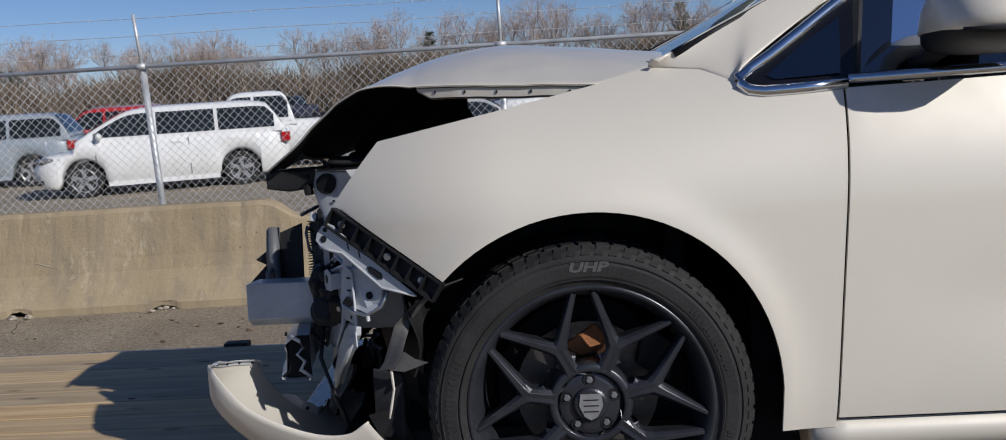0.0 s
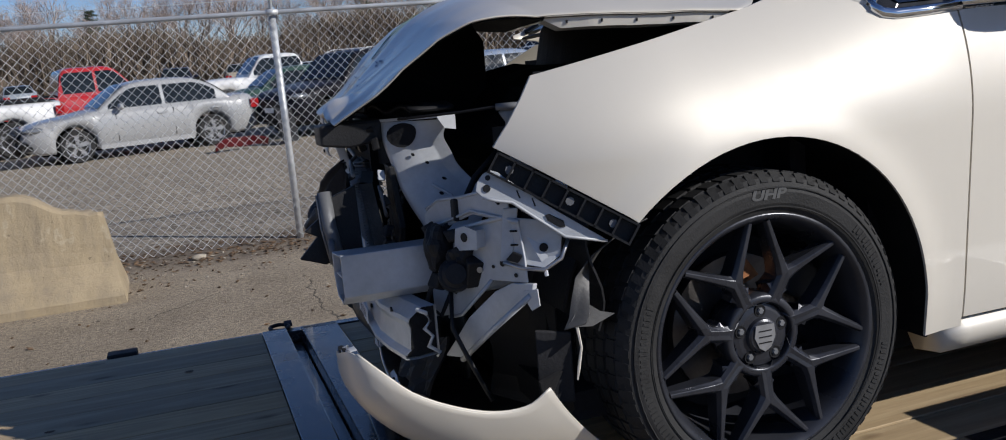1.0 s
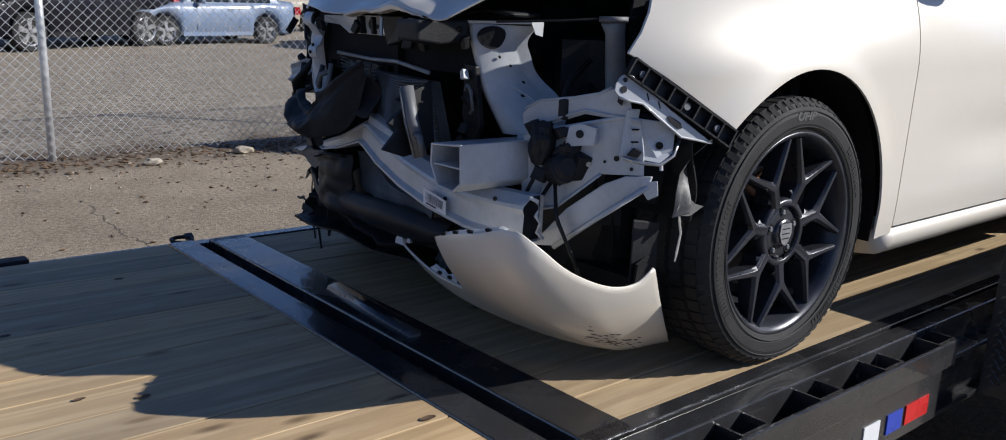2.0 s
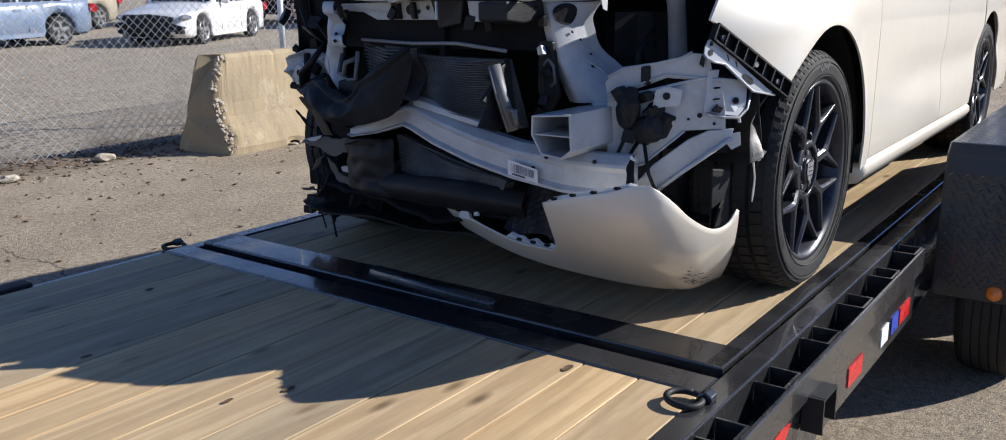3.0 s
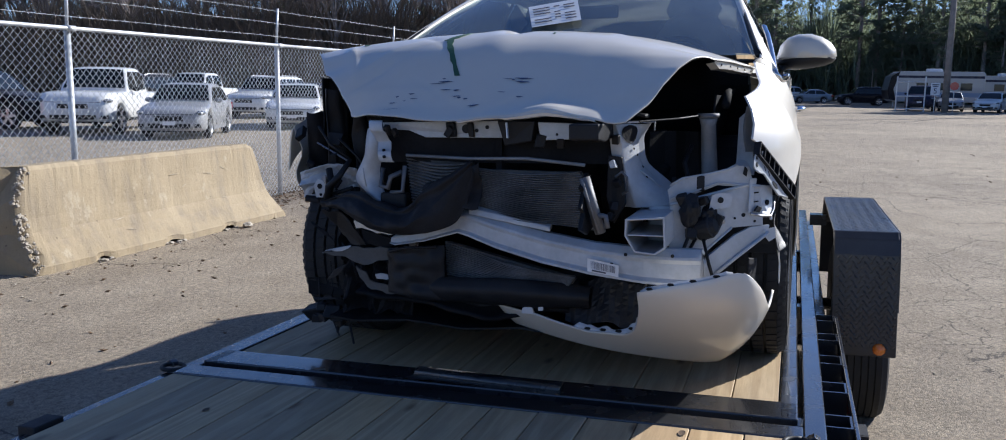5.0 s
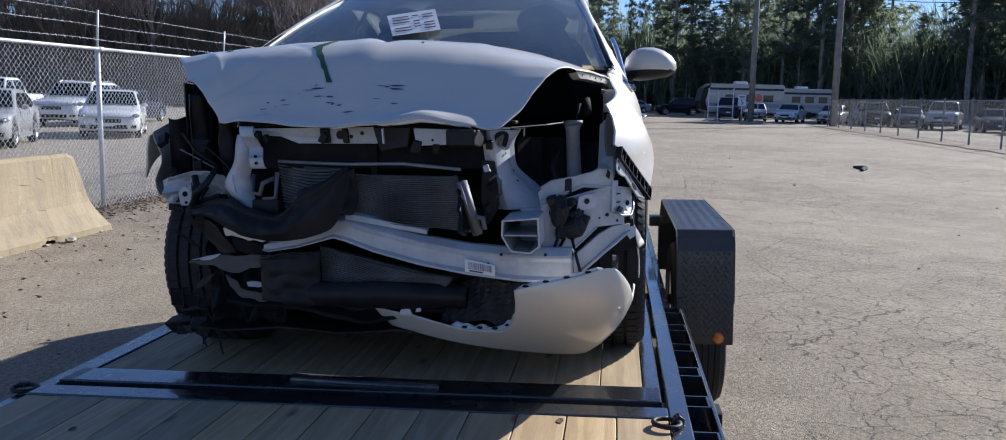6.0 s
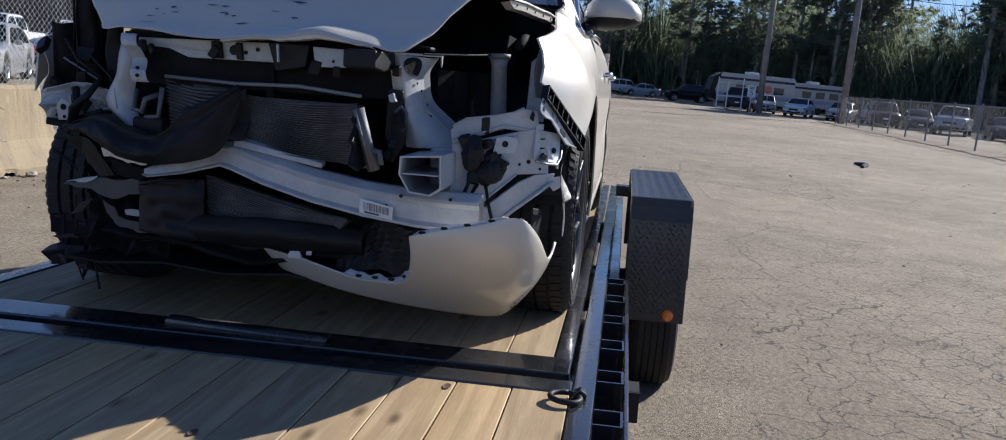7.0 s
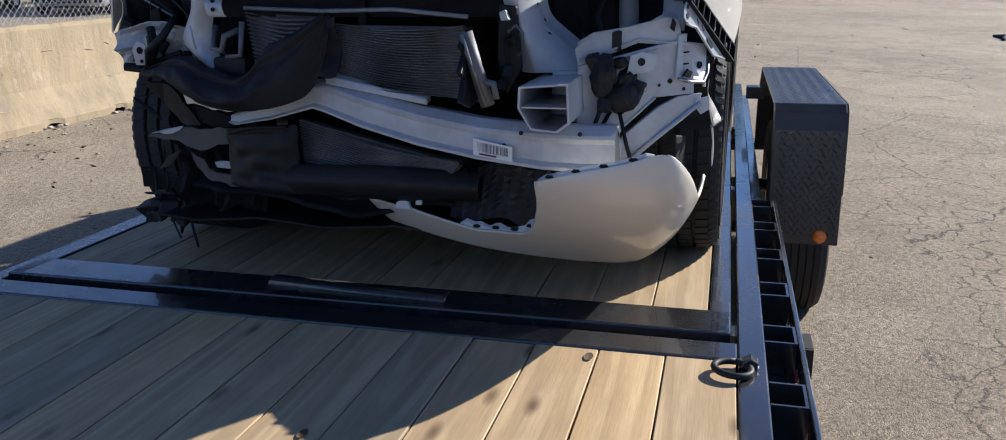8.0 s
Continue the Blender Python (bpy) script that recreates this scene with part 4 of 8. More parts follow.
    ws.visible_shadow = False
    P("windscreen_surround", tubes(([wind(0, v / 10) for v in range(11)], 0.013, 8, 0.7), ([wind(1, v / 10) for v in range(11)], 0.013, 8, 0.7), ([wind(u / 10, 0.985) for u in range(11)], 0.008, 8)), BLACK, smooth=True)
    P("cowl", tubes(([wind(u / 12, 0.0) - Vector((0, 0, 0.02)) for u in range(13)], 0.014, 8, 0.5)), BLACK, smooth=True)
    # paper notice in the windscreen
    def note(a, b, off=0.0):
        p = Vector(wind(a, b))
        return p + Vector((-0.012 - off, 0, 0.012 + off))
    q = [note(0.475, 0.32), note(0.615, 0.26), note(0.68, 0.51), note(0.525, 0.58)]
    bm = bmesh.new()
    bm.faces.new([bm.verts.new(p) for p in q])
    nt = P("paper_notice", bm, WHITE, "white paper lot notice", solid=0.001)
    bm = bmesh.new()
    for r in range(6):
        for c0, c1 in ((0.08, 0.30), (0.38, 0.50), (0.58, 0.92)):
            if (r + int(c0 * 10)) % 4 == 3:
                continue
            def pt(c, rr):
                return lerp(lerp(q[0], q[1], c), lerp(q[3], q[2], c), rr) + Vector((-0.003, 0, 0.003))
            y0, y1 = 0.12 + r * 0.13, 0.17 + r * 0.13
            bm.faces.new([bm.verts.new(v) for v in (pt(c0, y0), pt(c1, y0), pt(c1, y1), pt(c0, y1))])
    part("print_bars", bm, INK, nt, "rows of unreadable print")
    for mir in (False, True):
        f = (lambda p: (p[0], 2 * CAR_Y - p[1], p[2])) if mir else (lambda p: p)
        A0, A1, R1, C1, C0 = (0.40, 1.81, 1.69), (1.29, 1.965, 2.055), (2.35, 1.97, 2.075), (2.95, 2.01, 1.98), (3.25, 1.86, 1.70)
        P("a_pillar", tubes(([f(lerp(Vector(A0), Vector(A1), k / 8) + Vector((0, 0, 0.025 * math.sin(math.pi * k / 8)))) for k in range(9)], [0.010, 0.010, 0.012, 0.014, 0.016, 0.018, 0.022, 0.026, 0.028], 10, 0.9)), PEARL, smooth=True)
        foot = [Vector((x, flank(x, fender_hi(x)), fender_hi(x))) for x in (0.30, 0.35, 0.40, 0.44, 0.46)] + [Vector(q) for q in ((0.468, 1.732, 1.634), (0.492, 1.740, 1.652), (0.53, 1.753, 1.679), (0.64, 1.792, 1.754), (1.0, 1.885, 1.937), (1.29, 1.962, 2.058))]

        def pillar_skin(u, v):
            i = min(9, int(u * 10))
            p = foot[i].lerp(foot[i + 1], u * 10 - i)
            q = Vector(wind(0, max(0.0, (p.x + 0.05 - 0.35) / 0.95))) + Vector((0, -0.006, 0.010))
            if p.x < 0.345:
                q = q.lerp(Vector((0.318, 1.778, 1.657)), (0.345 - p.x) / 0.045)
            return p.lerp(q, v) + Vector((-0.004, -0.008, 0.008)) * math.sin(math.pi * v)
        NU, NV = 60, 14
        net = [[pillar_skin(a / NU, b / NV) for b in range(NV + 1)] for a in range(NU + 1)]
        for _ in range(120):
            net = [[net[a][b] if a in (0, NU) or b in (0, NV) else (net[a - 1][b] + net[a + 1][b] + net[a][b - 1] + net[a][b + 1]) / 4 for b in range(NV + 1)] for a in range(NU + 1)]
        P("pillar_skin", grid(lambda u, v: f(net[round(u * NU)][round(v * NV)]), NU, NV), PEARL, solid=0.004 if not mir else -0.004, smooth=True)
        P("roof_rail", tubes(([f(A1), f((1.8, 1.955, 2.09)), f(R1), f(C1)], 0.03, 8)), PEARL, smooth=True)
        P("c_pillar", prisms(([f(p) for p in (C1, C0, (2.75, 1.80, 1.66), (2.62, 1.965, 2.03))], (0, 0.02 if not mir else -0.02, 0))), PEARL)
        def win(name, pts, mat, thick=0.005):
            return P(name, prisms(([f(p) for p in pts], (0, thick if not mir else -thick, 0))), mat)
        quarter = lambda x, z: (x, flank(x, min(z, 1.60)) + 0.006 + 0.45 * max(0, z - 1.60), z)
        P("window_border", prisms(([f(quarter(x, z)) for x, z in ((0.480, 1.618), (0.492, 1.600), (0.52, 1.594), (0.685, 1.602), (0.715, 1.782), (0.60, 1.702), (0.52, 1.648))], (0, 0.003 if not mir else -0.003, 0))), GLOSS, "black window border")
        win("quarter_window", [(x, y - 0.004, z) for x, y, z in (quarter(a, b) for a, b in ((0.522, 1.622), (0.535, 1.612), (0.660, 1.618), (0.675, 1.730), (0.60, 1.680)))], DARKPANE)
        win("front_window", [(0.70, 1.733, 1.615), (1.66, 1.725, 1.64), (1.70, 1.945, 2.06), (1.32, 1.94, 2.04), (0.735, 1.80, 1.775)], TINTED)
        win("rear_window_side", [(1.74, 1.725, 1.645), (2.62, 1.76, 1.68), (2.55, 1.95, 2.0), (2.3, 1.95, 2.05), (1.78, 1.945, 2.06)], TINTED)
        P("window_trim", tubes(([f((x, y - 0.006, z)) for x, y, z in (quarter(a, b) for a, b in ((0.735, 1.803), (0.685, 1.766), (0.597, 1.704), (0.532, 1.659), (0.492, 1.634), (0.469, 1.618), (0.470, 1.604), (0.486, 1.593), (0.513, 1.589), (0.582, 1.592), (0.667, 1.598)))], 0.0125, 10), ([f((x, y, z)) for x, y, z in ((0.672, 1.707, 1.605), (1.2, 1.695, 1.622), (1.68, 1.70, 1.638), (2.6, 1.735, 1.675))], 0.011, 8)), CHROME, "chrome window moulding", smooth=True)
        P("b_pillar", prisms(([f(p) for p in ((1.66, 1.722, 1.64), (1.74, 1.722, 1.645), (1.78, 1.942, 2.06), (1.70, 1.942, 2.06))], (0, -0.004 if not mir else 0.004, 0))), BLACK)
        P("division_bar", tubes(([f((0.69, 1.722, 1.612)), f((0.722, 1.79, 1.77))], 0.012, 6)), BLACK)
        # mirror: a half-moon housing with a flat foot, painted above and black below
        rim = [(1.742, 1.690), (1.738, 1.655), (1.715, 1.640), (1.66, 1.638), (1.60, 1.645), (1.545, 1.655), (1.518, 1.668), (1.507, 1.690), (1.510, 1.715), (1.530, 1.744), (1.565, 1.768), (1.61, 1.782), (1.66, 1.782), (1.70, 1.768), (1.728, 1.738)]
        mid = Vector((0, 1.625, 1.700))

        def housing(sections, keep):
            bm = bmesh.new()
            prev = None
            for x, q in sections:
                ring = [bm.verts.new(f((x, mid.y + (y - mid.y) * q, mid.z + (keep(z) - mid.z) * q - 0.012 * (1 - q)))) for y, z in rim]
                if prev:
                    for a in range(len(rim)):
                        bm.faces.new((prev[a], prev[(a + 1) % len(rim)], ring[(a + 1) % len(rim)], ring[a]))
                else:
                    bm.faces.new(ring)
                prev = ring
            bm.faces.new(prev[::-1])
            return bm
        bow = [(0.792, 0.30), (0.796, 0.50), (0.806, 0.70), (0.825, 0.85), (0.852, 0.95), (0.885, 0.99), (0.935, 1.0), (0.95, 0.97)]
        m = P("door_mirror", housing(bow, lambda z: max(z, 1.676)), PEARL, "pearl white door mirror with black base", smooth=True)
        part("mirror_lower", housing([(x + 0.004, q * 0.985) for x, q in bow], lambda z: min(z, 1.680)), BLACK, m, "black lower half of the mirror", smooth=True)
        part("mirror_glass", prisms(([f((0.951, mid.y + (y - mid.y) * 0.88, mid.z + (z - mid.z) * 0.88)) for y, z in rim], (0.002, 0, 0))), CHROME, m, "mirror glass")
        part("mirror_base", tubes(([f((0.85, 1.70, 1.655)), f((0.84, 1.725, 1.640)), f((0.82, 1.745, 1.628))], [0.030, 0.030, 0.036], 10, 0.5)), BLACK, m, smooth=True)
    def rearglass(u, v):
        s = 2 * u - 1
        b = Vector((3.45 + 0.05 * (1 - s * s), CAR_Y + s * 0.66, 1.71))
        t = Vector((2.95, CAR_Y + s * 0.545, 2.02 + 0.03 * (1 - s * s)))
        return lerp(b, t, v)
    P("rear_window", grid(rearglass, 10, 8), TINTED, smooth=True).visible_shadow = False
    P("boot_lid", grid(lambda u, v: (lerp(3.42, 3.82, u), CAR_Y + (2 * v - 1) * lerp(0.70, 0.66, u), 1.70 - 0.03 * u - 0.05 * (2 * v - 1) ** 4), 6, 12), PEARL, solid=-0.01, smooth=True)
    P("tail_panel", grid(lambda u, v: (3.82 + 0.05 * math.sin(math.pi * u) - 0.12 * (2 * v - 1) ** 4, CAR_Y + (2 * v - 1) * 0.85, lerp(0.9, 1.67, u)), 8, 14), PEARL, solid=0.01, smooth=True)
    # cabin
    P("dashboard", grid(lambda u, v: (lerp(0.38, 0.92, u), lerp(1.84, 3.26, v), 1.575 + 0.05 * math.sin(math.pi * u) + 0.04 * math.exp(-((v - 0.25) * 7) ** 2)), 8, 20), DASH, solid=0.15, smooth=True)
    ring = [(0.98 + 0.06 * math.sin(a), 2.17 + 0.18 * math.cos(a), 1.62 + 0.17 * math.sin(a)) for a in (2 * math.pi * k / 24 for k in range(25))]
    P("steering_wheel", tubes((ring, 0.014, 8)), BLACK, smooth=True)
    for y in (2.17, 2.93):
        bm = bmesh.new()
        lump(bm, (1.62, y, 1.62), (0.10, 0.25, 0.36), 1, 0.05)
        lump(bm, (1.68, y, 1.98), (0.06, 0.14, 0.09), 2, 0.05)
        lump(bm, (1.40, y, 1.25), (0.28, 0.25, 0.10), 3, 0.05)
        P("front_seat", bm, SEAT, "tan cloth front seat", smooth=True)
    bm = bmesh.new()
    lump(bm, (2.55, CAR_Y, 1.6), (0.12, 0.62, 0.3), 1, 0.05)
    P("rear_seat", bm, SEAT, smooth=True)
    P("rear_view_mirror", boxes((1.12, 1.14, 2.45, 2.66, 1.90, 1.96)), BLACK, bevel=0.01)
    return P


CP = car()


def hood():
    def ends(x):
        left = line([(-0.57, 2.10), (-0.5, 2.045), (-0.3, 1.935), (-0.1, 1.855), (0.1, 1.805), (0.25, 1.782), (0.45, 1.80)], x)
        right = line([(-0.57, 2.93), (-0.5, 2.975), (-0.45, 3.03), (-0.3, 3.17), (-0.1, 3.305), (0.1, 3.33), (0.45, 3.30)], x)
        return left, right

    def rims(s):
        return 0.30 + 0.13 * (1 - (2 * s - 1) ** 2) - 0.10 * max(0, 1 - s / 0.16) ** 2, -0.565 + 0.05 * max(0, s - 0.75) / 0.25

    def surf(u, v, drop=0.0, inset=0.0):
        s = lerp(inset, 1 - inset, u)
        xr, xf = rims(s)
        x = lerp(xr, xf, v ** 0.85)
        a, b = ends(x)
        y = lerp(a, b, s)
        crest = curve([(-0.57, 1.462), (-0.5, 1.505), (-0.42, 1.575), (-0.30, 1.672), (-0.18, 1.728), (0.0, 1.757), (0.2, 1.742), (0.45, 1.715)], x)
        e = abs(2 * s - 1)
        fall = e ** 2.4 * (line([(-0.45, -0.004), (-0.38, 0.002), (-0.32, 0.022), (-0.26, 0.053), (-0.2, 0.086), (-0.14, 0.102), (-0.08, 0.115), (-0.02, 0.125), (0.04, 0.128), (0.1, 0.124), (0.22, 0.118)], x) if s < 0.5 else 0.05 * min(1, max(0, (x + 0.52) / 0.35)))
        z = crest - fall
        dip = max(0.0, 1 - abs(x + 0.40) / 0.15)
        z -= 0.008 * dip * dip * (3 - 2 * dip) * (1 - e ** 3)
        for ya, xa, slope, reach, high in ((2.98, -0.30, -0.75, 0.20, 0.011), (2.83, -0.16, 0.9, 0.14, -0.008), (2.20, -0.08, 1.1, 0.10, 0.009), (2.30, -0.44, -0.5, 0.10, 0.008), (3.12, -0.22, 0.3, 0.14, 0.010), (2.70, -0.45, 1.6, 0.08, -0.006), (2.45, -0.46, -1.2, 0.07, 0.007)):
            z += 0.55 * high * math.exp(-abs(y - ya - slope * (x - xa)) / 0.016) * max(0.0, 1 - abs(x - xa) / reach)
        z += 0.004 * noise.noise(Vector((x * 2.4, y * 2.4, 1.0))) + 0.0012 * noise.noise(Vector((x * 11, y * 11, 4.0)))
        z -= 0.022 * math.exp(-((y - 2.56) / 0.035) ** 2) * max(0, 1 - abs(x + 0.02) / 0.16)
        z += 0.006 * math.exp(-((y - 2.62 - 0.2 * x) / 0.06) ** 2)
        if x < -0.36:
            k = min(1, (-0.36 - x) / 0.18) ** 2
            z += k * (0.030 * k * math.exp(-((y - 2.33) / 0.09) ** 2) - 0.014 * math.exp(-((y - 2.13) / 0.05) ** 2) + 0.003 * math.sin(y * 21) - 0.022 * math.exp(-((y - 2.96) / 0.04) ** 2))
            x -= k * 0.012 * math.sin(y * 9 + 1)
        z += 0.014 * math.exp(-abs(y - 3.06 - 0.55 * (x + 0.3)) / 0.03) * max(0, 1 - abs(x + 0.28) / 0.22)
        z -= 0.012 * math.exp(-abs(y - 2.95 + 0.9 * (x + 0.36)) / 0.025) * max(0, 1 - abs(x + 0.36) / 0.16)
        z += 0.003 * math.exp(-abs(x + 0.46 + 0.03 * math.sin(y * 6)) / 0.02) * (0.4 + 0.6 * math.sin(y * 4.0) ** 2)
        if s > 0.8:
            z -= 0.05 * math.exp(-((x + 0.28) / 0.06) ** 2) * (s - 0.8) * 3
        # the far half of the front edge is pushed back
        back = 0.095 * s ** 2.2 * v ** 1.7
        return Vector((x + back, y + back * (0.25 + 0.42 * (y - 2.4)), z - drop))
    skin = CP("hood", grid(lambda u, v: surf(u, v), 110, 90), PEARL, "buckled pearl white hood with scratches and green paint transfer", solid=0.004, smooth=True)
    part("inner_panel", grid(lambda u, v: surf(u, lerp(0.02, 0.992, v), 0.0075, 0.002), 110, 90), DARK, skin, "black underside of the hood", smooth=True)

    bm = bmesh.new()
    rows = []
    for k in range(33):
        q = surf(0.0, lerp(0.02, 0.445, k / 32))
        deep = 0.004 + 0.017 * min(1, (32 - k) / 3) * lerp(0.8, 1.0, k / 32)
        rows.append([bm.verts.new(q + Vector(d)) for d in ((0, 0.001, -0.004), (0, 0.007, -0.006), (0, 0.009, -0.006 - deep), (0, 0.034, -0.010 - deep))])
    for r, q in zip(rows, rows[1:]):
        for i in range(3):
            bm.faces.new((r[i], q[i], q[i + 1], r[i + 1]))
    part("hem_flange", bm, PEARL, skin, solid=0.002)
    for k in range(5):
        q = surf(0.0, 0.05 + 0.085 * k)
        part("hem_hole", boxes((q.x - 0.0016, q.x + 0.0016, q.y + 0.0055, q.y + 0.0088, q.z - 0.018, q.z - 0.012)), DARK, skin)
    # turned-under front lip, torn open in the middle
    bm = bmesh.new()
    rows = []
    for k in range(61):
        u = lerp(0.10, 0.60, k / 60)
        q = surf(u, 1.0)
        deep = 0.004 + 0.010 * math.exp(-((u - 0.30) / 0.10) ** 2) + 0.003 * noise.noise(Vector((u * 30, 2, 0)))
        rows.append([bm.verts.new(q + Vector(d)) for d in ((0.001, 0, -0.002), (-0.004, 0, -0.003 - deep * 0.4), (-0.002, 0, -0.004 - deep), (0.022, 0, -0.006 - deep))])
    for r, q in zip(rows, rows[1:]):
        for i in range(3):
            bm.faces.new((r[i], q[i], q[i + 1], r[i + 1]))
    part("front_lip", bm, PEARL, skin, "turned-under front lip of the hood", solid=0.0015)

    def on(x, y):
        a, b = ends(x)
        s = (y - a) / (b - a)
        xr, xf = rims(s)
        p = surf(s, min(1.0, max(0.0, (xr - x) / (xr - xf))) ** (1 / 0.85))
        return p + Vector((-0.0015, 0, 0.002))
    def mark(name, pts, w, mat, label):
        bm = bmesh.new()
        rows = []
        for (x, y), ww in zip(pts, w):
            rows.append((bm.verts.new(on(x, y - ww)), bm.verts.new(on(x, y + ww))))
        for a, b in zip(rows, rows[1:]):
            bm.faces.new((a[0], a[1], b[1], b[0]))
        part(name, bm, mat, skin, label, solid=0.0012)
    mark("paint_transfer", [(-0.085, 2.720), (-0.115, 2.726), (-0.145, 2.736), (-0.17, 2.748), (-0.20, 2.764)], [0.004, 0.009, 0.012, 0.016, 0.012], GREEN, "green paint transfer streak")
    mark("paint_transfer", [(-0.195, 2.752), (-0.215, 2.748), (-0.24, 2.740), (-0.27, 2.726), (-0.30, 2.709), (-0.33, 2.694), (-0.345, 2.683), (-0.365, 2.672), (-0.385, 2.660)], [0.010, 0.013, 0.009, 0.012, 0.008, 0.010, 0.006, 0.008, 0.009], GREEN, "green paint transfer streak")
    mark("paint_chip", [(-0.10, 3.115), (-0.12, 3.10), (-0.135, 3.10)], [0.003, 0.012, 0.004], GREEN, "dark paint chip")
    mark("paint_chip", [(-0.12, 2.414), (-0.15, 2.411)], [0.002, 0.004], GREEN, "dark paint chip")
    rnd = random.Random(5)
    for cy, cx, k in ((2.68, -0.42, 5), (2.46, -0.38, 3), (2.46, -0.44, 4), (2.81, -0.48, 6), (2.60, -0.49, 4)):
        for _ in range(k):
            y, x = cy + rnd.uniform(-0.04, 0.04), cx + rnd.uniform(-0.035, 0.03)
            l = rnd.uniform(0.006, 0.032)
            bm = bmesh.new()
            t = rnd.uniform(0.001, 0.0032)
            bm.faces.new([bm.verts.new(on(x + dx, y + dy)) for dx, dy in ((0, -l), (t, -l * 0.2), (t * 0.5, l), (-t, l * 0.3))])
            part("scratch", bm, SCUFF, skin)


hood()


SCUFFDARK = simple("dark_scrape", (0.07, 0.06, 0.05), 0.8, 0, 0.3)


def scuffs(fn):
    g = random.Random(21)
    bm = bmesh.new()
    for _ in range(70):
        u, v, s = g.gauss(0.765, 0.05), min(0.97, g.gauss(0.80, 0.10)), g.uniform(0.003, 0.014)
        pts = [Vector(fn(u + a * s * 0.9, min(1.0, v + b * s * 2.0))) for a, b in ((-1, 0), (0.2, -0.5), (1.1, 0.1), (0.1, 0.6))]
        n = (pts[1] - pts[0]).cross(pts[2] - pts[0])
        n = n.normalized() if n.length > 1e-9 else Vector((0, -1, 0))
        n = n if n.y < 0 else -n
        bm.faces.new([bm.verts.new(p + n * 0.0056) for p in pts])
    return bm


def chunk_at(c, s, seed):
    g = random.Random(seed)
    m = Matrix.Translation(c) @ Euler([g.uniform(-0.6, 0.6) for _ in range(3)]).to_matrix().to_4x4()
    bm = bmesh.new()
    for v in box(bm, -s[0], s[0], -s[1], s[1], -s[2], s[2]):
        v.co = m @ (v.co * g.uniform(0.75, 1.15))
    return bm


def front_end():
    P = CP
    # ribbed black strip along the torn fender edge, and the silver bracket beside it
    a, b = Vector((-0.350, 1.763, 1.395)), Vector((-0.130, 1.664, 1.248))
    d = (b - a).normalized()
    up = Vector((-0.45, 0.05, -0.80)).normalized()
    up = (up - d * up.dot(d)).normalized()
    nrm = d.cross(up).normalized()
    nrm = nrm if nrm.y < 0 else -nrm
    n0 = 0.004
    strip = P("headlamp_seal_strip", prisms(([a - nrm * n0, b - nrm * n0, b + up * 0.042 - nrm * n0, a + up * 0.042 - nrm * n0], nrm * 0.004)), BLACK, "ribbed black plastic strip")
    bm = bmesh.new()
    for k in range(9):
        p = lerp(a, b, k / 8)
        prism(bm, [p, p + d * 0.004, p + d * 0.004 + up * 0.042, p + up * 0.042], nrm * 0.016)
    for o in (0.0, 0.038):
        prism(bm, [a + up * o, b + up * o, b + up * (o + 0.004), a + up * (o + 0.004)], nrm * 0.016)
    part("rib", bm, BLACK, strip)
    for k in (0.12, 0.55, 0.86):
        p = lerp(a, b, k) + up * 0.02 + nrm * 0.004
        part("clip", tubes(([p, p + nrm * 0.006], 0.008, 8)), TUBE, strip)
    B = lambda k, h: lerp(a, b, k) + up * h + nrm * 0.006
    outline = [(-0.028, 0.066), (-0.02, 0.048), (0.01, 0.036), (0.06, 0.033), (0.12, 0.036), (0.45, 0.045), (0.88, 0.051), (0.76, 0.068), (0.63, 0.079), (0.40, 0.073), (0.22, 0.068), (0.12, 0.079), (0.04, 0.085), (-0.01, 0.081)]
    br = P("fender_bracket", prisms(([B(*q) for q in outline], -nrm * 0.003)), PRIMER, "silver-white stamped fender bracket", bevel=0.001)
    part("folded_edge", tubes(([B(k, h) for k, h in ((0.05, 0.086), (0.13, 0.080), (0.23, 0.069), (0.40, 0.074), (0.63, 0.080), (0.88, 0.052))], 0.003, 6)), PRIMER, br, smooth=True)
    for k, h, r in ((0.045, 0.068, 0.007), (0.02, 0.050, 0.005)):
        q = B(k, h)
        part("hole", tubes(([q + nrm * 0.0005, q + nrm * 0.0018], r, 14)), BLACK, br)
    part("slot", prisms(([B(k, h) + nrm * 0.0006 for k, h in ((0.47, 0.057), (0.57, 0.056), (0.60, 0.064), (0.57, 0.070), (0.48, 0.069), (0.45, 0.063))], nrm * 0.0014)), BLACK, br)
    for k in (0.22, 0.33):
        part("rib_mark", tubes(([B(k, 0.046), B(k + 0.04, 0.056)], 0.0016, 5)), BLACK, br)
    # inner apron
    ap0, ap1 = Vector((-0.430, 1.985, 0)), Vector((-0.325, 1.745, 0))
    an = Vector(((ap1 - ap0).y, -(ap1 - ap0).x, 0)).normalized()
    an = an if an.y < 0 else -an
    Z = lambda p, z: Vector((p.x, p.y, z))
    M = lambda k: lerp(ap0, ap1, k)
    Q = lambda k, z, o=0.0: Z(M(k), z) + an * o
    apron = P("inner_apron", prisms(([Q(k, z) for k, z in ((-0.031, 1.217), (0.307, 1.237), (0.825, 1.27), (0.98, 1.264), (1.02, 1.20), (1.03, 1.153), (0.671, 1.147), (0.303, 1.065), (-0.031, 1.049))], -an * 0.005)), PRIMER, "white painted inner wing panel", bevel=0.002)
    part("pressed_edge", tubes(([Q(0.671, 1.147), Q(0.303, 1.065), Q(0.155, 1.055)], 0.004, 6), ([Q(-0.031, 1.218), Q(0.307, 1.238), Q(0.825, 1.271), Q(0.98, 1.265)], 0.005, 6)), PRIMER, apron, smooth=True)
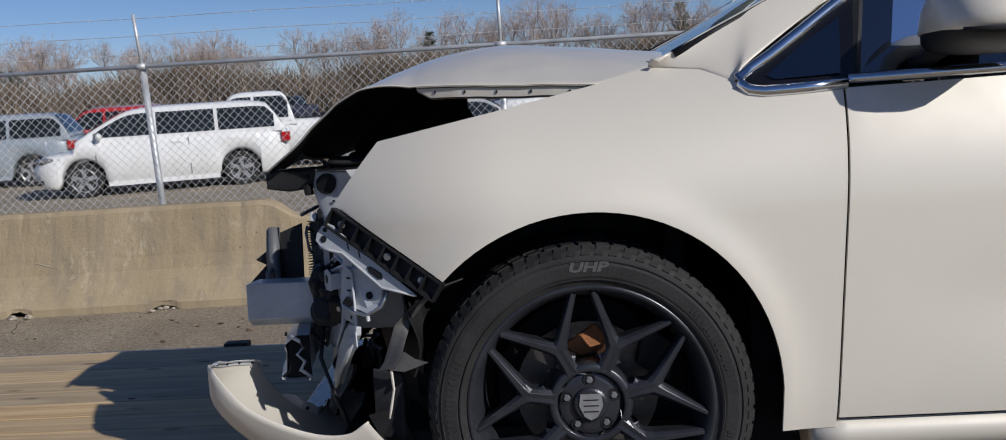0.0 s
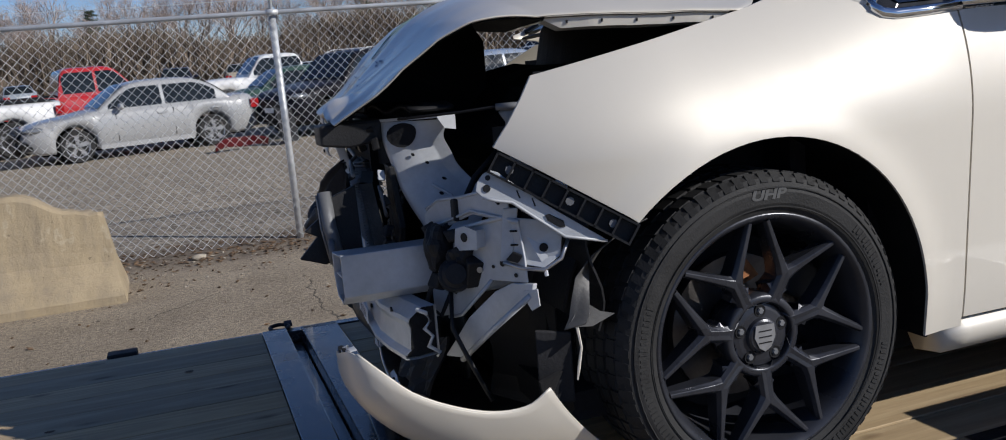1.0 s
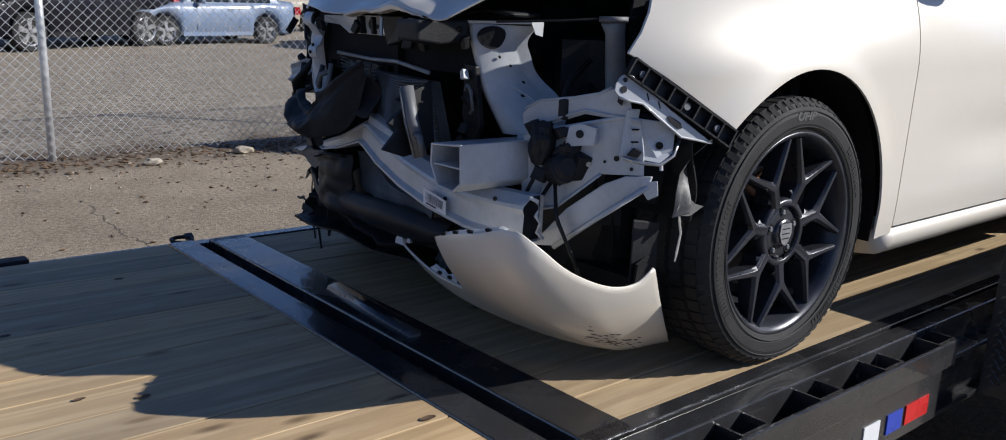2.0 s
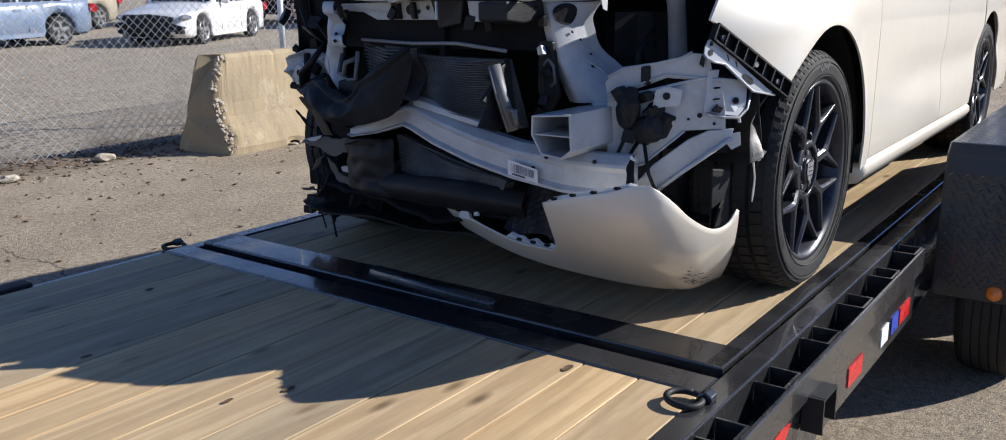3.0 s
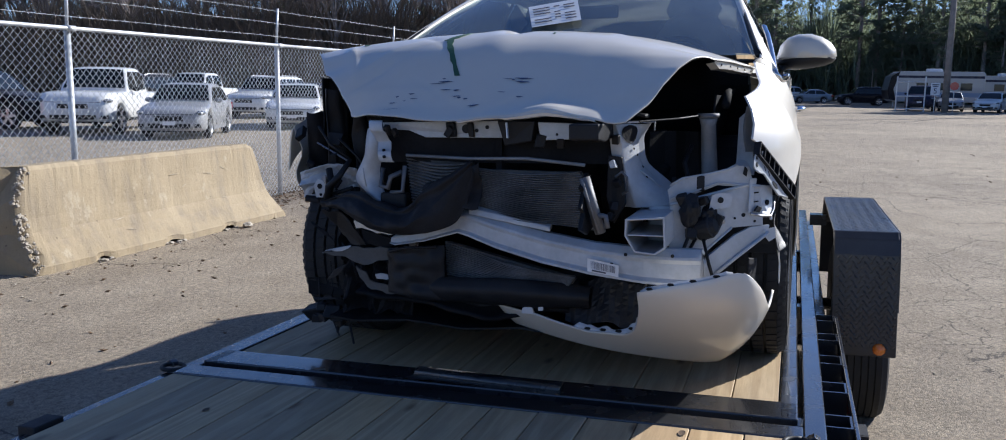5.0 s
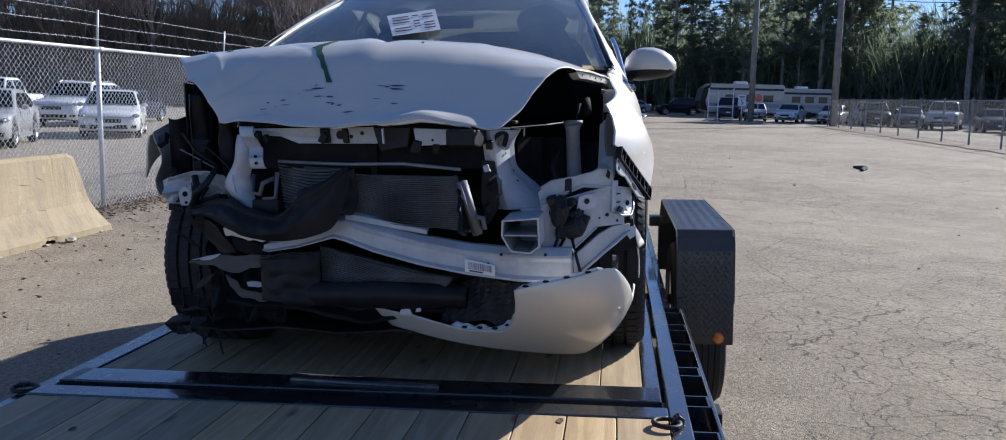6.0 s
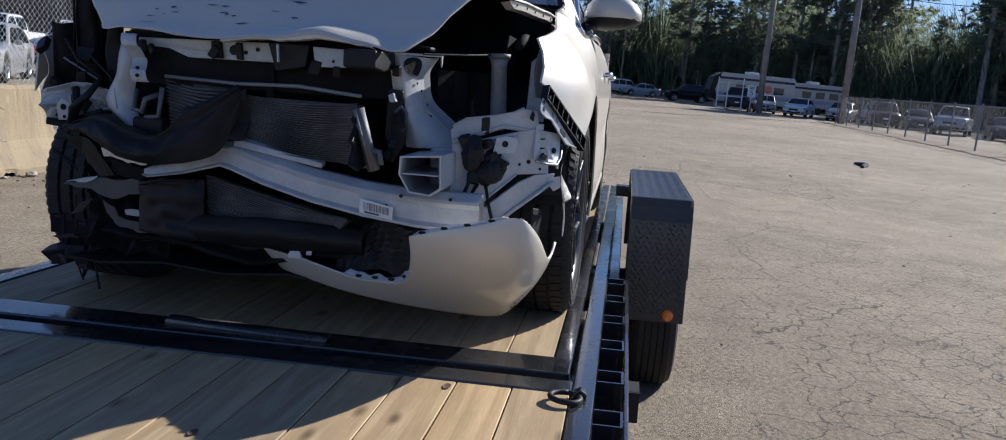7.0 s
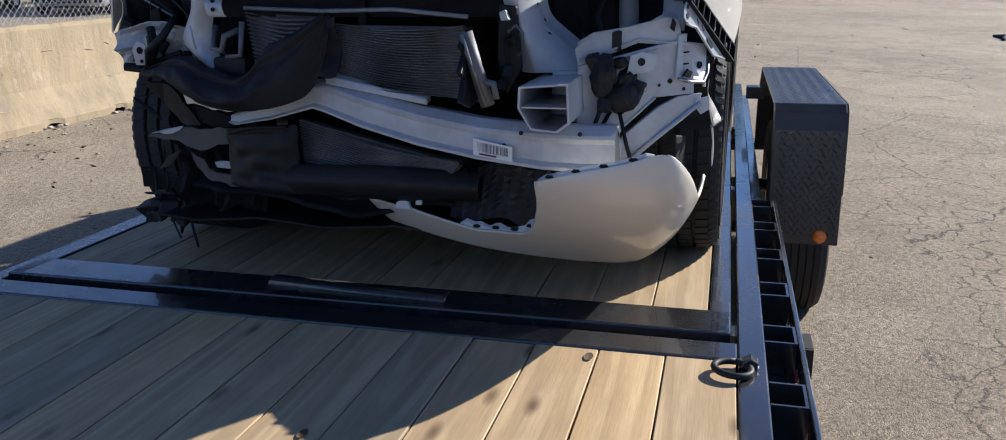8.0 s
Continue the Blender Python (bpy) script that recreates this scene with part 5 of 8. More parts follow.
    for k, z, r in ((0.80, 1.184, 0.006), (0.702, 1.175, 0.0035), (0.93, 1.165, 0.004)):
        part("hole", tubes(([Q(k, z, 0.001), Q(k, z, 0.0025)], r, 12)), BLACK, apron)
    part("bracket_tab", prisms(([Q(k, z, 0.02) for k, z in ((0.382, 1.202), (0.63, 1.21), (0.645, 1.246), (0.515, 1.253), (0.412, 1.245))], an * 0.003), ([Q(0.63, 1.212), Q(0.63, 1.212, 0.022), Q(0.63, 1.246, 0.022), Q(0.63, 1.246)], (0.003, 0.003, 0))), PRIMER, apron)
    part("hole", tubes(([Q(0.507, 1.231, 0.0235), Q(0.507, 1.231, 0.025)], 0.009, 12)), BLACK, apron)
    mount = P("headlamp_mount", prisms(([(-0.358, 1.777, 1.192), (-0.338, 1.764, 1.190), (-0.322, 1.758, 1.290), (-0.345, 1.775, 1.290)], (0.003, 0.004, 0)), ([(-0.336, 1.763, 1.188), (-0.294, 1.720, 1.180), (-0.262, 1.714, 1.200), (-0.255, 1.716, 1.262), (-0.330, 1.760, 1.272)], (0.003, 0.004, 0))), PRIMER, "folded white headlamp mount", bevel=0.002)
    part("mount_lip", tubes(([(-0.352, 1.772, 1.190), (-0.325, 1.745, 1.180), (-0.294, 1.718, 1.177), (-0.262, 1.711, 1.196), (-0.245, 1.712, 1.232)], 0.004, 8)), STEEL, mount, "bare rolled lip", smooth=True)
    part("mount_peg", tubes(([(-0.292, 1.718, 1.178), (-0.291, 1.717, 1.166)], 0.004, 8)), PRIMER, mount)
    part("mount_hole", tubes(([(-0.287, 1.731, 1.216), (-0.289, 1.728, 1.216)], 0.008, 14)), DARK, mount)
    part("mount_slot", prisms(([(-0.348, 1.766, 1.196), (-0.330, 1.752, 1.190), (-0.322, 1.746, 1.204), (-0.336, 1.757, 1.212)], (-0.004, -0.005, 0))), BLACK, mount, bevel=0.002)
    for z in (1.222, 1.248):
        part("rib_mark", tubes(([(-0.338, 1.764, z), (-0.326, 1.752, z + 0.001)], 0.002, 5)), DARK, mount)
    # diagonal lower rail
    rail = P("lower_rail", prisms(([Q(k, z, 0.004) for k, z in ((1.102, 1.154), (1.082, 1.135), (0.673, 1.054), (0.301, 0.976), (0.078, 0.97), (0.186, 1.001), (0.395, 1.064), (0.706, 1.127), (0.884, 1.149))], -an * 0.012)), PRIMER, "white diagonal brace", bevel=0.002)
    part("rail_lip", tubes(([Q(1.082, 1.133, 0.008), Q(0.673, 1.052, 0.008), Q(0.301, 0.974, 0.008)], 0.006, 8)), PRIMER, rail, smooth=True)
    part("rail_tab", prisms(([Q(k, z, 0.006) for k, z in ((1.022, 1.14), (1.156, 1.148), (1.169, 1.117), (1.089, 1.105), (1.049, 1.118))], an * 0.003)), PRIMER, rail, bevel=0.001)
    P("inner_wheel_liner", grid(lambda u, v: (lerp(-0.20, -0.30, u) + 0.02 * math.sin(v * 7), lerp(1.925, 2.08, u) + 0.01 * math.sin(v * 13), lerp(0.80, 1.22, v)), 8, 12), BLACK, "torn black wheel liner", solid=0.006)
    # Added sheet that blocks a sun ray into the nose.
    P("liner_front", grid(lambda u, v: (-0.20 + 0.015 * math.sin(v * 6), lerp(1.70, 1.91, u), lerp(1.05, 1.265, v)), 8, 8), BLACK, "black wheel liner behind the headlamp mount", solid=0.004)
    path = [Vector((-0.128, 1.69, 1.238)), Vector((-0.16, 1.697, 1.220)), Vector((-0.205, 1.705, 1.190)), Vector((-0.238, 1.708, 1.155)), Vector((-0.25, 1.705, 1.12)), Vector((-0.262, 1.698, 1.085)), Vector((-0.275, 1.692, 1.068))]
    flap = P("torn_liner_flap", grid(lambda u, v: path[min(5, int(u * 6))].lerp(path[min(5, int(u * 6)) + 1], u * 6 - min(5, int(u * 6))) + Vector((0.034, 0.02 * math.sin(u * 5), 0.010)) * v, 24, 3), LINER, "torn grey liner flap", solid=0.003, smooth=True)
    part("torn_leaf", prisms(([(-0.268, 1.69, 1.072), (-0.22, 1.688, 1.066), (-0.172, 1.69, 1.082), (-0.20, 1.692, 1.090), (-0.22, 1.694, 1.105), (-0.245, 1.696, 1.10)], (0.0, 0.003, 0.0))), LINER, flap)
    P("liner_stalk", tubes(([(-0.248, 1.695, 1.07), (-0.244, 1.69, 1.03), (-0.252, 1.69, 0.99), (-0.256, 1.69, 0.97)], [0.003, 0.0025, 0.003, 0.0015], 6)), PEARL, "splinter of white plastic")
    # crash box
    x0, x1 = -0.615, -0.30
    outer = [(2.088, 1.196), (1.982, 1.204), (1.978, 1.120), (2.005, 1.100), (2.062, 1.105), (2.090, 1.150)]
    cen = (2.034, 1.152)
    inner = [(lerp(y, cen[0], 0.10), lerp(z, cen[1], 0.10)) for y, z in outer]
    bm = bmesh.new()
    rings = [[bm.verts.new((x, y, z)) for y, z in pts] for x, pts in ((x1, outer), (x0, outer), (x0, inner), (x1, inner))]
    for r, s in zip(rings, rings[1:]):
        for i in range(6):
            bm.faces.new((r[i], r[(i + 1) % 6], s[(i + 1) % 6], s[i]))
    box(bm, x0 + 0.005, x1, 1.985, 2.083, 1.150, 1.154)
    P("crash_box", bm, PRIMER, "hollow white bumper crash box", bevel=0.002)
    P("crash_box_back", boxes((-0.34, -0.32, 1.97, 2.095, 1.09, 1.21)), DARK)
    P("box_flange", prisms(([(-0.415, 1.985, 1.215), (-0.415, 1.945, 1.205), (-0.415, 1.935, 1.12), (-0.415, 1.955, 1.06), (-0.415, 1.985, 1.09)], (0.012, 0, 0))), PRIMER, "white crash box flange", bevel=0.003)
    P("chassis_leg", boxes((-0.40, 0.30, 1.96, 2.06, 1.09, 1.21)), PRIMER, bevel=0.01)
    # headlamp post: a wide sheet between a front edge and a swept rear edge, with a turned flange
    levels = [(1.448, (-0.468, 2.150), (-0.362, 2.075)), (1.41, (-0.472, 2.134), (-0.376, 2.094)), (1.375, (-0.464, 2.130), (-0.362, 2.096)), (1.345, (-0.455, 2.127), (-0.350, 2.094)), (1.318, (-0.449, 2.123), (-0.331, 2.083)), (1.29, (-0.440, 2.118), (-0.314, 2.055)), (1.262, (-0.428, 2.111), (-0.318, 2.020)), (1.235, (-0.414, 2.106), (-0.340, 1.992)), (1.204, (-0.398, 2.100), (-0.368, 1.985))]

    def sheet(u, v):
        z = lerp(1.448, 1.204, v)
        a = [curve([(-q[0], q[1][k]) for q in levels], -z) for k in (0, 1)]
        b = [curve([(-q[0], q[2][k]) for q in levels], -z) for k in (0, 1)]
        if u < 0:
            return Vector((a[0] + 0.02, a[1] + 0.03, z))
        if u > 1:
            return Vector((b[0] + 0.022, b[1] - 0.012, z + 0.004))
        p = Vector((lerp(a[0], b[0], u), lerp(a[1], b[1], u), z))
        return p + Vector((-0.5, -0.8, 0)) * 0.010 * math.sin(math.pi * u)
    bm = bmesh.new()
    rows = [[bm.verts.new(sheet(u, j / 28)) for u in (-1, 0, 0.06, 0.25, 0.5, 0.75, 0.94, 1.0, 2)] for j in range(29)]
    for r, q in zip(rows, rows[1:]):
        for i in range(8):
            bm.faces.new((r[i], r[i + 1], q[i + 1], q[i]))
    post = P("headlamp_post", bm, PRIMER, "curved white headlamp post with a large oval hole", solid=0.003, smooth=True)
    fore = Vector((-0.55, -0.80, 0.0))

    def spot(u, v, ru, rv, name="hole"):
        ring = [sheet(min(0.99, max(0.01, u + ru * math.cos(a))), v + rv * math.sin(a)) + fore * 0.006 for a in (2 * math.pi * k / 18 for k in range(18))]
        part(name, prisms((ring, fore * 0.0012)), DARK, post)
    spot(0.40, 0.115, 0.30, 0.105)
    for u, v in ((0.52, 0.29), (0.72, 0.37), (0.60, 0.64), (0.82, 0.52)):
        spot(u, v, 0.032, 0.014)
    part("pressed_rib", tubes(([sheet(0.55, 0.56) + fore * 0.004, sheet(0.72, 0.66) + fore * 0.004, sheet(0.80, 0.78) + fore * 0.004], 0.003, 6)), PRIMER, post, smooth=True)
    part("top_tab", prisms(([(-0.475, 2.155, 1.449), (-0.375, 2.045, 1.452), (-0.335, 2.05, 1.452), (-0.38, 2.17, 1.449)], (0, 0, 0.006)), ([(-0.375, 2.045, 1.452), (-0.335, 2.05, 1.452), (-0.335, 2.052, 1.425), (-0.36, 2.048, 1.43)], (0.002, 0.004, 0))), PRIMER, post)
    part("cable_clip", prisms(([(-0.345, 2.00, 1.27), (-0.335, 1.985, 1.268), (-0.33, 1.985, 1.285), (-0.342, 2.0, 1.29)], (-0.01, -0.012, 0))), BLACK, post, bevel=0.002)
    # ledge under the headlamp opening and the upright behind it
    ledge = P("headlamp_ledge", prisms(([Q(k, z, -0.002) for k, z in ((-0.028, 1.221), (-0.056, 1.261), (-0, 1.275), (0.111, 1.292), (0.409, 1.303), (0.618, 1.315), (0.72, 1.328), (0.86, 1.325), (0.92, 1.262), (0.503, 1.271), (0.185, 1.24))], -an * 0.004)), PRIMER, "white painted ledge under the headlamp opening", bevel=0.002)
    part("ledge_lip", tubes(([Q(-0.028, 1.272, -0.004), Q(0.111, 1.293, -0.004), Q(0.409, 1.304, -0.004), Q(0.618, 1.316, -0.004), Q(0.72, 1.33, -0.004)], 0.004, 6)), PRIMER, ledge, smooth=True)
    part("step_line", tubes(([Q(-0.019, 1.236, 0.001), Q(0.185, 1.25, 0.001), Q(0.503, 1.279, 0.001), Q(0.796, 1.271, 0.001)], 0.003, 6)), PRIMER, ledge, smooth=True)
    for k, z in ((0.779, 1.303),):
        part("dark_clip", prisms(([Q(k, z, 0.001), Q(k + 0.04, z - 0.008, 0.001), Q(k + 0.05, z + 0.012, 0.001), Q(k + 0.02, z + 0.022, 0.001)], an * 0.006)), BLACK, ledge, bevel=0.001)
    part("upright", prisms(([(-0.235, 1.825, 1.30), (-0.205, 1.822, 1.335), (-0.20, 1.818, 1.46), (-0.19, 1.775, 1.50), (-0.19, 1.765, 1.36), (-0.23, 1.77, 1.29)], (0.003, 0.003, 0))), PRIMER, ledge, bevel=0.002)
    part("upright_cover", grid(lambda u, v: (lerp(-0.235, -0.20, u), lerp(1.795, 1.758, u) + 0.008 * math.sin(math.pi * v), lerp(1.36, 1.495, v) - 0.02 * u * v), 6, 8), NECK, ledge, "grey plastic edge cover", solid=0.004, smooth=True)
    # far post, pulled narrow and leaning
    def far_sheet(u, v):
        z = lerp(1.435, 1.205, v)
        yl = curve([(0, 2.955), (0.35, 2.965), (0.7, 3.01), (0.9, 2.965), (1.0, 2.93)], v)
        yr = curve([(0, 2.895), (0.35, 2.905), (0.6, 2.925), (0.85, 2.91), (1.0, 2.885)], v)
        return Vector((-0.415 - 0.02 * math.sin(math.pi * u) - 0.012 * math.sin(v * 7), lerp(yl, yr, u), z))
    fp = P("headlamp_post", grid(far_sheet, 6, 20), PRIMER, "crumpled white far headlamp post", solid=0.003, smooth=True)
    part("crease", tubes(([far_sheet(0.3, 0.55) - Vector((0.003, 0, 0)), far_sheet(0.45, 0.68) - Vector((0.003, 0, 0)), far_sheet(0.4, 0.8) - Vector((0.003, 0, 0))], 0.003, 5)), PRIMER, fp, smooth=True)
    latch = P("bent_bracket", grid(lambda u, v: (-0.465 - 0.015 * math.sin(v * 9), lerp(2.925, 2.955, v * 0.2) - 0.045 * u - 0.045 * v, lerp(1.46, 1.335, v) + 0.004 * math.sin(v * 25)), 4, 16), PRIMER, "crumpled white latch bracket", solid=0.003, smooth=True)
    for v in (0.72, 0.88):
        q = Vector((-0.472 - 0.015 * math.sin(v * 9), lerp(2.925, 2.955, v * 0.2) - 0.024 - 0.045 * v, lerp(1.46, 1.335, v)))
        part("hole", tubes(([q, q - Vector((0.004, 0, 0))], 0.005, 10)), DARK, latch)
    def crush(u, v):
        """Crumpled far wing panel."""
        y, z = lerp(3.245, 3.03, u), lerp(1.20 + 0.01 * u, lerp(1.285, 1.315, min(1, u * 2)) - 0.05 * max(0, u - 0.7), v)
        n1 = noise.noise(Vector((u * 4, v * 3, 7))) + 0.5 * noise.noise(Vector((u * 9, v * 7, 3)))
        return Vector((-0.345 + 0.05 * u * (1 - v) + 0.028 * n1 - 0.02 * v, y, z))
    fa = P("far_inner_panel", grid(crush, 16, 10), PRIMER, "crumpled white far wing panel", solid=0.003)
    for u, v, r in ((0.30, 0.35, 0.010), (0.33, 0.12, 0.005), (0.55, 0.2, 0.004)):
        q = crush(u, v) - Vector((0.006, 0, 0))
        part("hole", tubes(([q, q - Vector((0.004, 0, 0))], r, 12)), DARK, fa)
    tab = P("bracket_ear", prisms(([(-0.385, 3.175, 1.205), (-0.385, 3.135, 1.205), (-0.385, 3.130, 1.235), (-0.385, 3.145, 1.262), (-0.385, 3.165, 1.268), (-0.385, 3.182, 1.245)], (0.003, 0, 0))), PRIMER, "white bracket ear with bolt holes", bevel=0.001)
    for y, z, r in ((3.158, 1.243, 0.009), (3.155, 1.215, 0.005)):
        part("hole", tubes(([(-0.3855, y, z), (-0.3875, y, z)], r, 12)), DARK, tab)
    P("far_duct", tubes(([(-0.37, 3.05, 1.33), (-0.40, 3.075, 1.28), (-0.41, 3.11, 1.245), (-0.40, 3.12, 1.20)], [0.012, 0.018, 0.018, 0.014], 10, 0.6)), BLACK, "bent black hose", smooth=True)
    P("far_stay", tubes(([(-0.32, 3.20, 1.385), (-0.33, 3.08, 1.325)], 0.003, 6)), STEEL)
    P("far_loom", tubes(([(-0.37, 3.13, 1.30), (-0.39, 3.11, 1.25), (-0.38, 3.14, 1.20)], 0.012, 8), ([(-0.35, 3.10, 1.40), (-0.37, 3.02, 1.34), (-0.38, 2.97, 1.27)], 0.004, 6)), BLACK, "black wiring loom", smooth=True)
    P("right_gusset", prisms(([Vector((-0.38, 3.13, 1.205)), Vector((-0.36, 3.17, 1.205)), Vector((-0.36, 3.165, 1.275)), Vector((-0.38, 3.14, 1.28))], (0.01, 0, 0))), STEEL, "bent silver bracket", bevel=0.002)
    # upper tie bar with holes
    tie = P("upper_tie_bar", prisms(([Vector((-0.425, 2.90, 1.455)), Vector((-0.45, 2.49, 1.460)), Vector((-0.45, 2.49, 1.408)), Vector((-0.43, 2.75, 1.408)), Vector((-0.425, 2.81, 1.43)), Vector((-0.425, 2.90, 1.435))], (0.012, 0, 0))), PRIMER, "white upper cross member", bevel=0.002)
    P("tie_bar_end", prisms(([Vector((-0.490, 2.37, 1.456)), Vector((-0.50, 2.17, 1.45)), Vector((-0.50, 2.17, 1.425)), Vector((-0.50, 2.20, 1.408)), Vector((-0.492, 2.36, 1.403))], (0.012, 0, 0))), PRIMER, "white end of the cross member", bevel=0.002)
    for y, z, r in ((2.755, 1.446, 0.008), (2.66, 1.437, 0.012), (2.61, 1.435, 0.014), (2.575, 1.43, 0.006), (2.54, 1.44, 0.006), (2.31, 1.42, 0.004)):
        x = line([(2.3, -0.497), (2.5, -0.452), (2.8, -0.427)], y)
        part("hole", tubes(([(x - 0.001, y, z), (x + 0.001, y, z)], r, 12)), BLACK, tie)
    P("hood_latch", prisms(([Vector((-0.49, 2.495, 1.46)), Vector((-0.50, 2.375, 1.46)), Vector((-0.50, 2.385, 1.40)), Vector((-0.48, 2.475, 1.385))], (0.05, 0, 0))), BLACK, "black hood latch", bevel=0.004)
    P("latch_spring", tubes(([(-0.505, 2.46, 1.455), (-0.51, 2.455, 1.41)], 0.004, 6)), STEEL)
    for ys in ((2.605, 2.585), (2.675, 2.645)):
        P("latch_tab", prisms(([Vector((-0.452, ys[0], 1.455)), Vector((-0.457, ys[1], 1.455)), Vector((-0.457, ys[1] - 0.005, 1.41)), Vector((-0.452, ys[0] - 0.005, 1.41))], (0.02, 0, 0))), BLACK, bevel=0.004)
    # Dark block that fills the gap behind the tie bar.
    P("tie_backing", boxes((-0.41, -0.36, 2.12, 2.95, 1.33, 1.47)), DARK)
    P("black_top_cover", grid(lambda u, v: (lerp(-0.425, -0.33, v), lerp(2.07, 2.86, u), 1.466 + 0.008 * math.sin(u * 17)), 24, 5), BLACK, "black plastic radiator cover", solid=0.01, smooth=True)
    # condenser packs
    def fins(name, corner, n, label, thick=0.004):
        """A stack of thin bent fins between four corners (left top, right top, right bottom, left bottom), with one kink."""
        lt, rt, rb, lb = [Vector(c) for c in corner]
        bm = bmesh.new()
        for k in range(n):
            v = (k + 0.5) / n
            a, b = lerp(lt, lb, v), lerp(rt, rb, v)
            pts = [lerp(a, b, i / 12) + Vector((0.012 * math.sin(i * 0.7 + k * 0.05), 0, -0.012 * math.sin(math.pi * i / 12) + 0.0009 * math.sin(i * 1.1 + k))) for i in range(13)]
            h = (lt - lb).length / n
            rows = [[bm.verts.new(p + Vector((dx, 0, dz))) for p in pts] for dx, dz in ((0.0, h * 0.24), (-0.003, 0), (0.0, -h * 0.24), (0.016, -h * 0.24), (0.016, h * 0.24))]
            for i in range(12):
                for r in range(5):
                    q, s = rows[r], rows[(r + 1) % 5]
                    bm.faces.new((q[i], q[i + 1], s[i + 1], s[i]))
        ob = tagged(P(name, bm, ALU, label), kind="stuff")
        part("core", prisms(([p + Vector((0.014, 0, -0.006)) for p in (lt, rt, rb, lb)], (0.03, 0, 0))), COREDIRT, ob)
        return ob
    fins("condenser", ((-0.415, 2.825, 1.345), (-0.44, 2.60, 1.335), (-0.43, 2.62, 1.19), (-0.41, 2.815, 1.20)), 15, "bent black condenser fins")
    fins("radiator", ((-0.452, 2.58, 1.318), (-0.53, 2.235, 1.318), (-0.515, 2.195, 1.150), (-0.44, 2.60, 1.19)), 25, "crushed silver-black radiator core")
    fins("lower_cooler", ((-0.435, 2.69, 1.085), (-0.49, 2.26, 1.000), (-0.475, 2.28, 0.972), (-0.43, 2.69, 0.972)), 16, "dirty lower cooler core")
    tank = P("radiator_tank", tubes(([(-0.60, 2.204, 1.306), (-0.60, 2.183, 1.234), (-0.59, 2.160, 1.152)], 0.0155, 12)), TUBE, "bare aluminium end tank", smooth=True)
    part("tank_seam", tubes(([(-0.617, 2.206, 1.302), (-0.617, 2.185, 1.232), (-0.607, 2.162, 1.154)], 0.003, 6)), ALU, tank, smooth=True)
    part("torn_shroud", prisms(([(-0.53, 2.208, 1.315), (-0.625, 2.205, 1.278), (-0.60, 2.203, 1.264), (-0.652, 2.200, 1.226), (-0.625, 2.198, 1.212), (-0.668, 2.195, 1.168), (-0.615, 2.190, 1.150), (-0.53, 2.190, 1.165)], (0.0, 0.012, 0.0))), BLACK, tank, "torn black fan shroud beside the tank", bevel=0.002)
    P("tank_fitting", tubes(([(-0.60, 2.172, 1.205), (-0.605, 2.143, 1.200), (-0.605, 2.138, 1.168)], 0.008, 8)), TUBE, smooth=True)
    P("radiator_top_rail", tubes(([(-0.425, 2.82, 1.352), (-0.45, 2.6, 1.345), (-0.50, 2.4, 1.35), (-0.53, 2.22, 1.335)], 0.005, 8)), NECK, smooth=True)
    P("hose", tubes(([(-0.43, 2.90, 1.31), (-0.45, 2.90, 1.255), (-0.46, 2.87, 1.25), (-0.46, 2.86, 1.285), (-0.44, 2.83, 1.30)], 0.008, 8), ([(-0.45, 2.865, 1.235), (-0.46, 2.82, 1.24), (-0.45, 2.815, 1.32)], 0.007, 8)), TUBE, "bare refrigerant pipe", smooth=True)
    P("hose_block", boxes((-0.46, -0.42, 2.81, 2.90, 1.185, 1.235)), BLACK, bevel=0.008)
    # bumper beam, kinked in the middle
    path = [(1.895, -0.500, 1.050, 0.098), (1.97, -0.515, 1.052, 0.096), (2.05, -0.525, 1.055, 0.092), (2.20, -0.520, 1.068, 0.086), (2.35, -0.500, 1.090, 0.085), (2.5, -0.475, 1.122, 0.082), (2.60, -0.452, 1.148, 0.075), (2.635, -0.445, 1.150, 0.065), (2.745, -0.448, 1.110, 0.046), (2.85, -0.44, 1.086, 0.034), (2.87, -0.438, 1.084, 0.020)]
    sec = [(0.016, 0.5), (-0.010, 0.30), (-0.013, 0.22), (-0.009, 0.10), (-0.012, -0.34), (-0.024, -0.44), (-0.024, -0.52), (0.0, -0.54), (0.045, -0.5), (0.045, 0.5)]
    bm = bmesh.new()
    prev = None
    for y, x, z, h in path:
        ring = [bm.verts.new((x + dx, y, z + dz * h)) for dx, dz in sec]
        if prev:
            for i in range(len(sec)):
                bm.faces.new((prev[i], prev[(i + 1) % len(sec)], ring[(i + 1) % len(sec)], ring[i]))
        prev = ring
    bm.faces.new(prev[::-1])
    beam = P("bumper_beam", bm, PRIMER, "white bumper beam bent inwards, with a barcode sticker", bevel=0.002)
    for y, z in ((2.10, 1.085), (1.97, 1.085), (2.14, 1.055)):
        x = line([(p[0], p[1]) for p in path], y) - 0.0145
        part("hole", tubes(([(x, y, z), (x + 0.004, y, z)], 0.005, 10)), BLACK, beam)
    part("hollow_end", prisms(([(path[0][1] + dx * 0.86 + 0.003, 1.903, path[0][2] + dz * 0.94 * path[0][3]) for dx, dz in sec], (0, 0.004, 0))), DARK, beam, "dark hollow end")
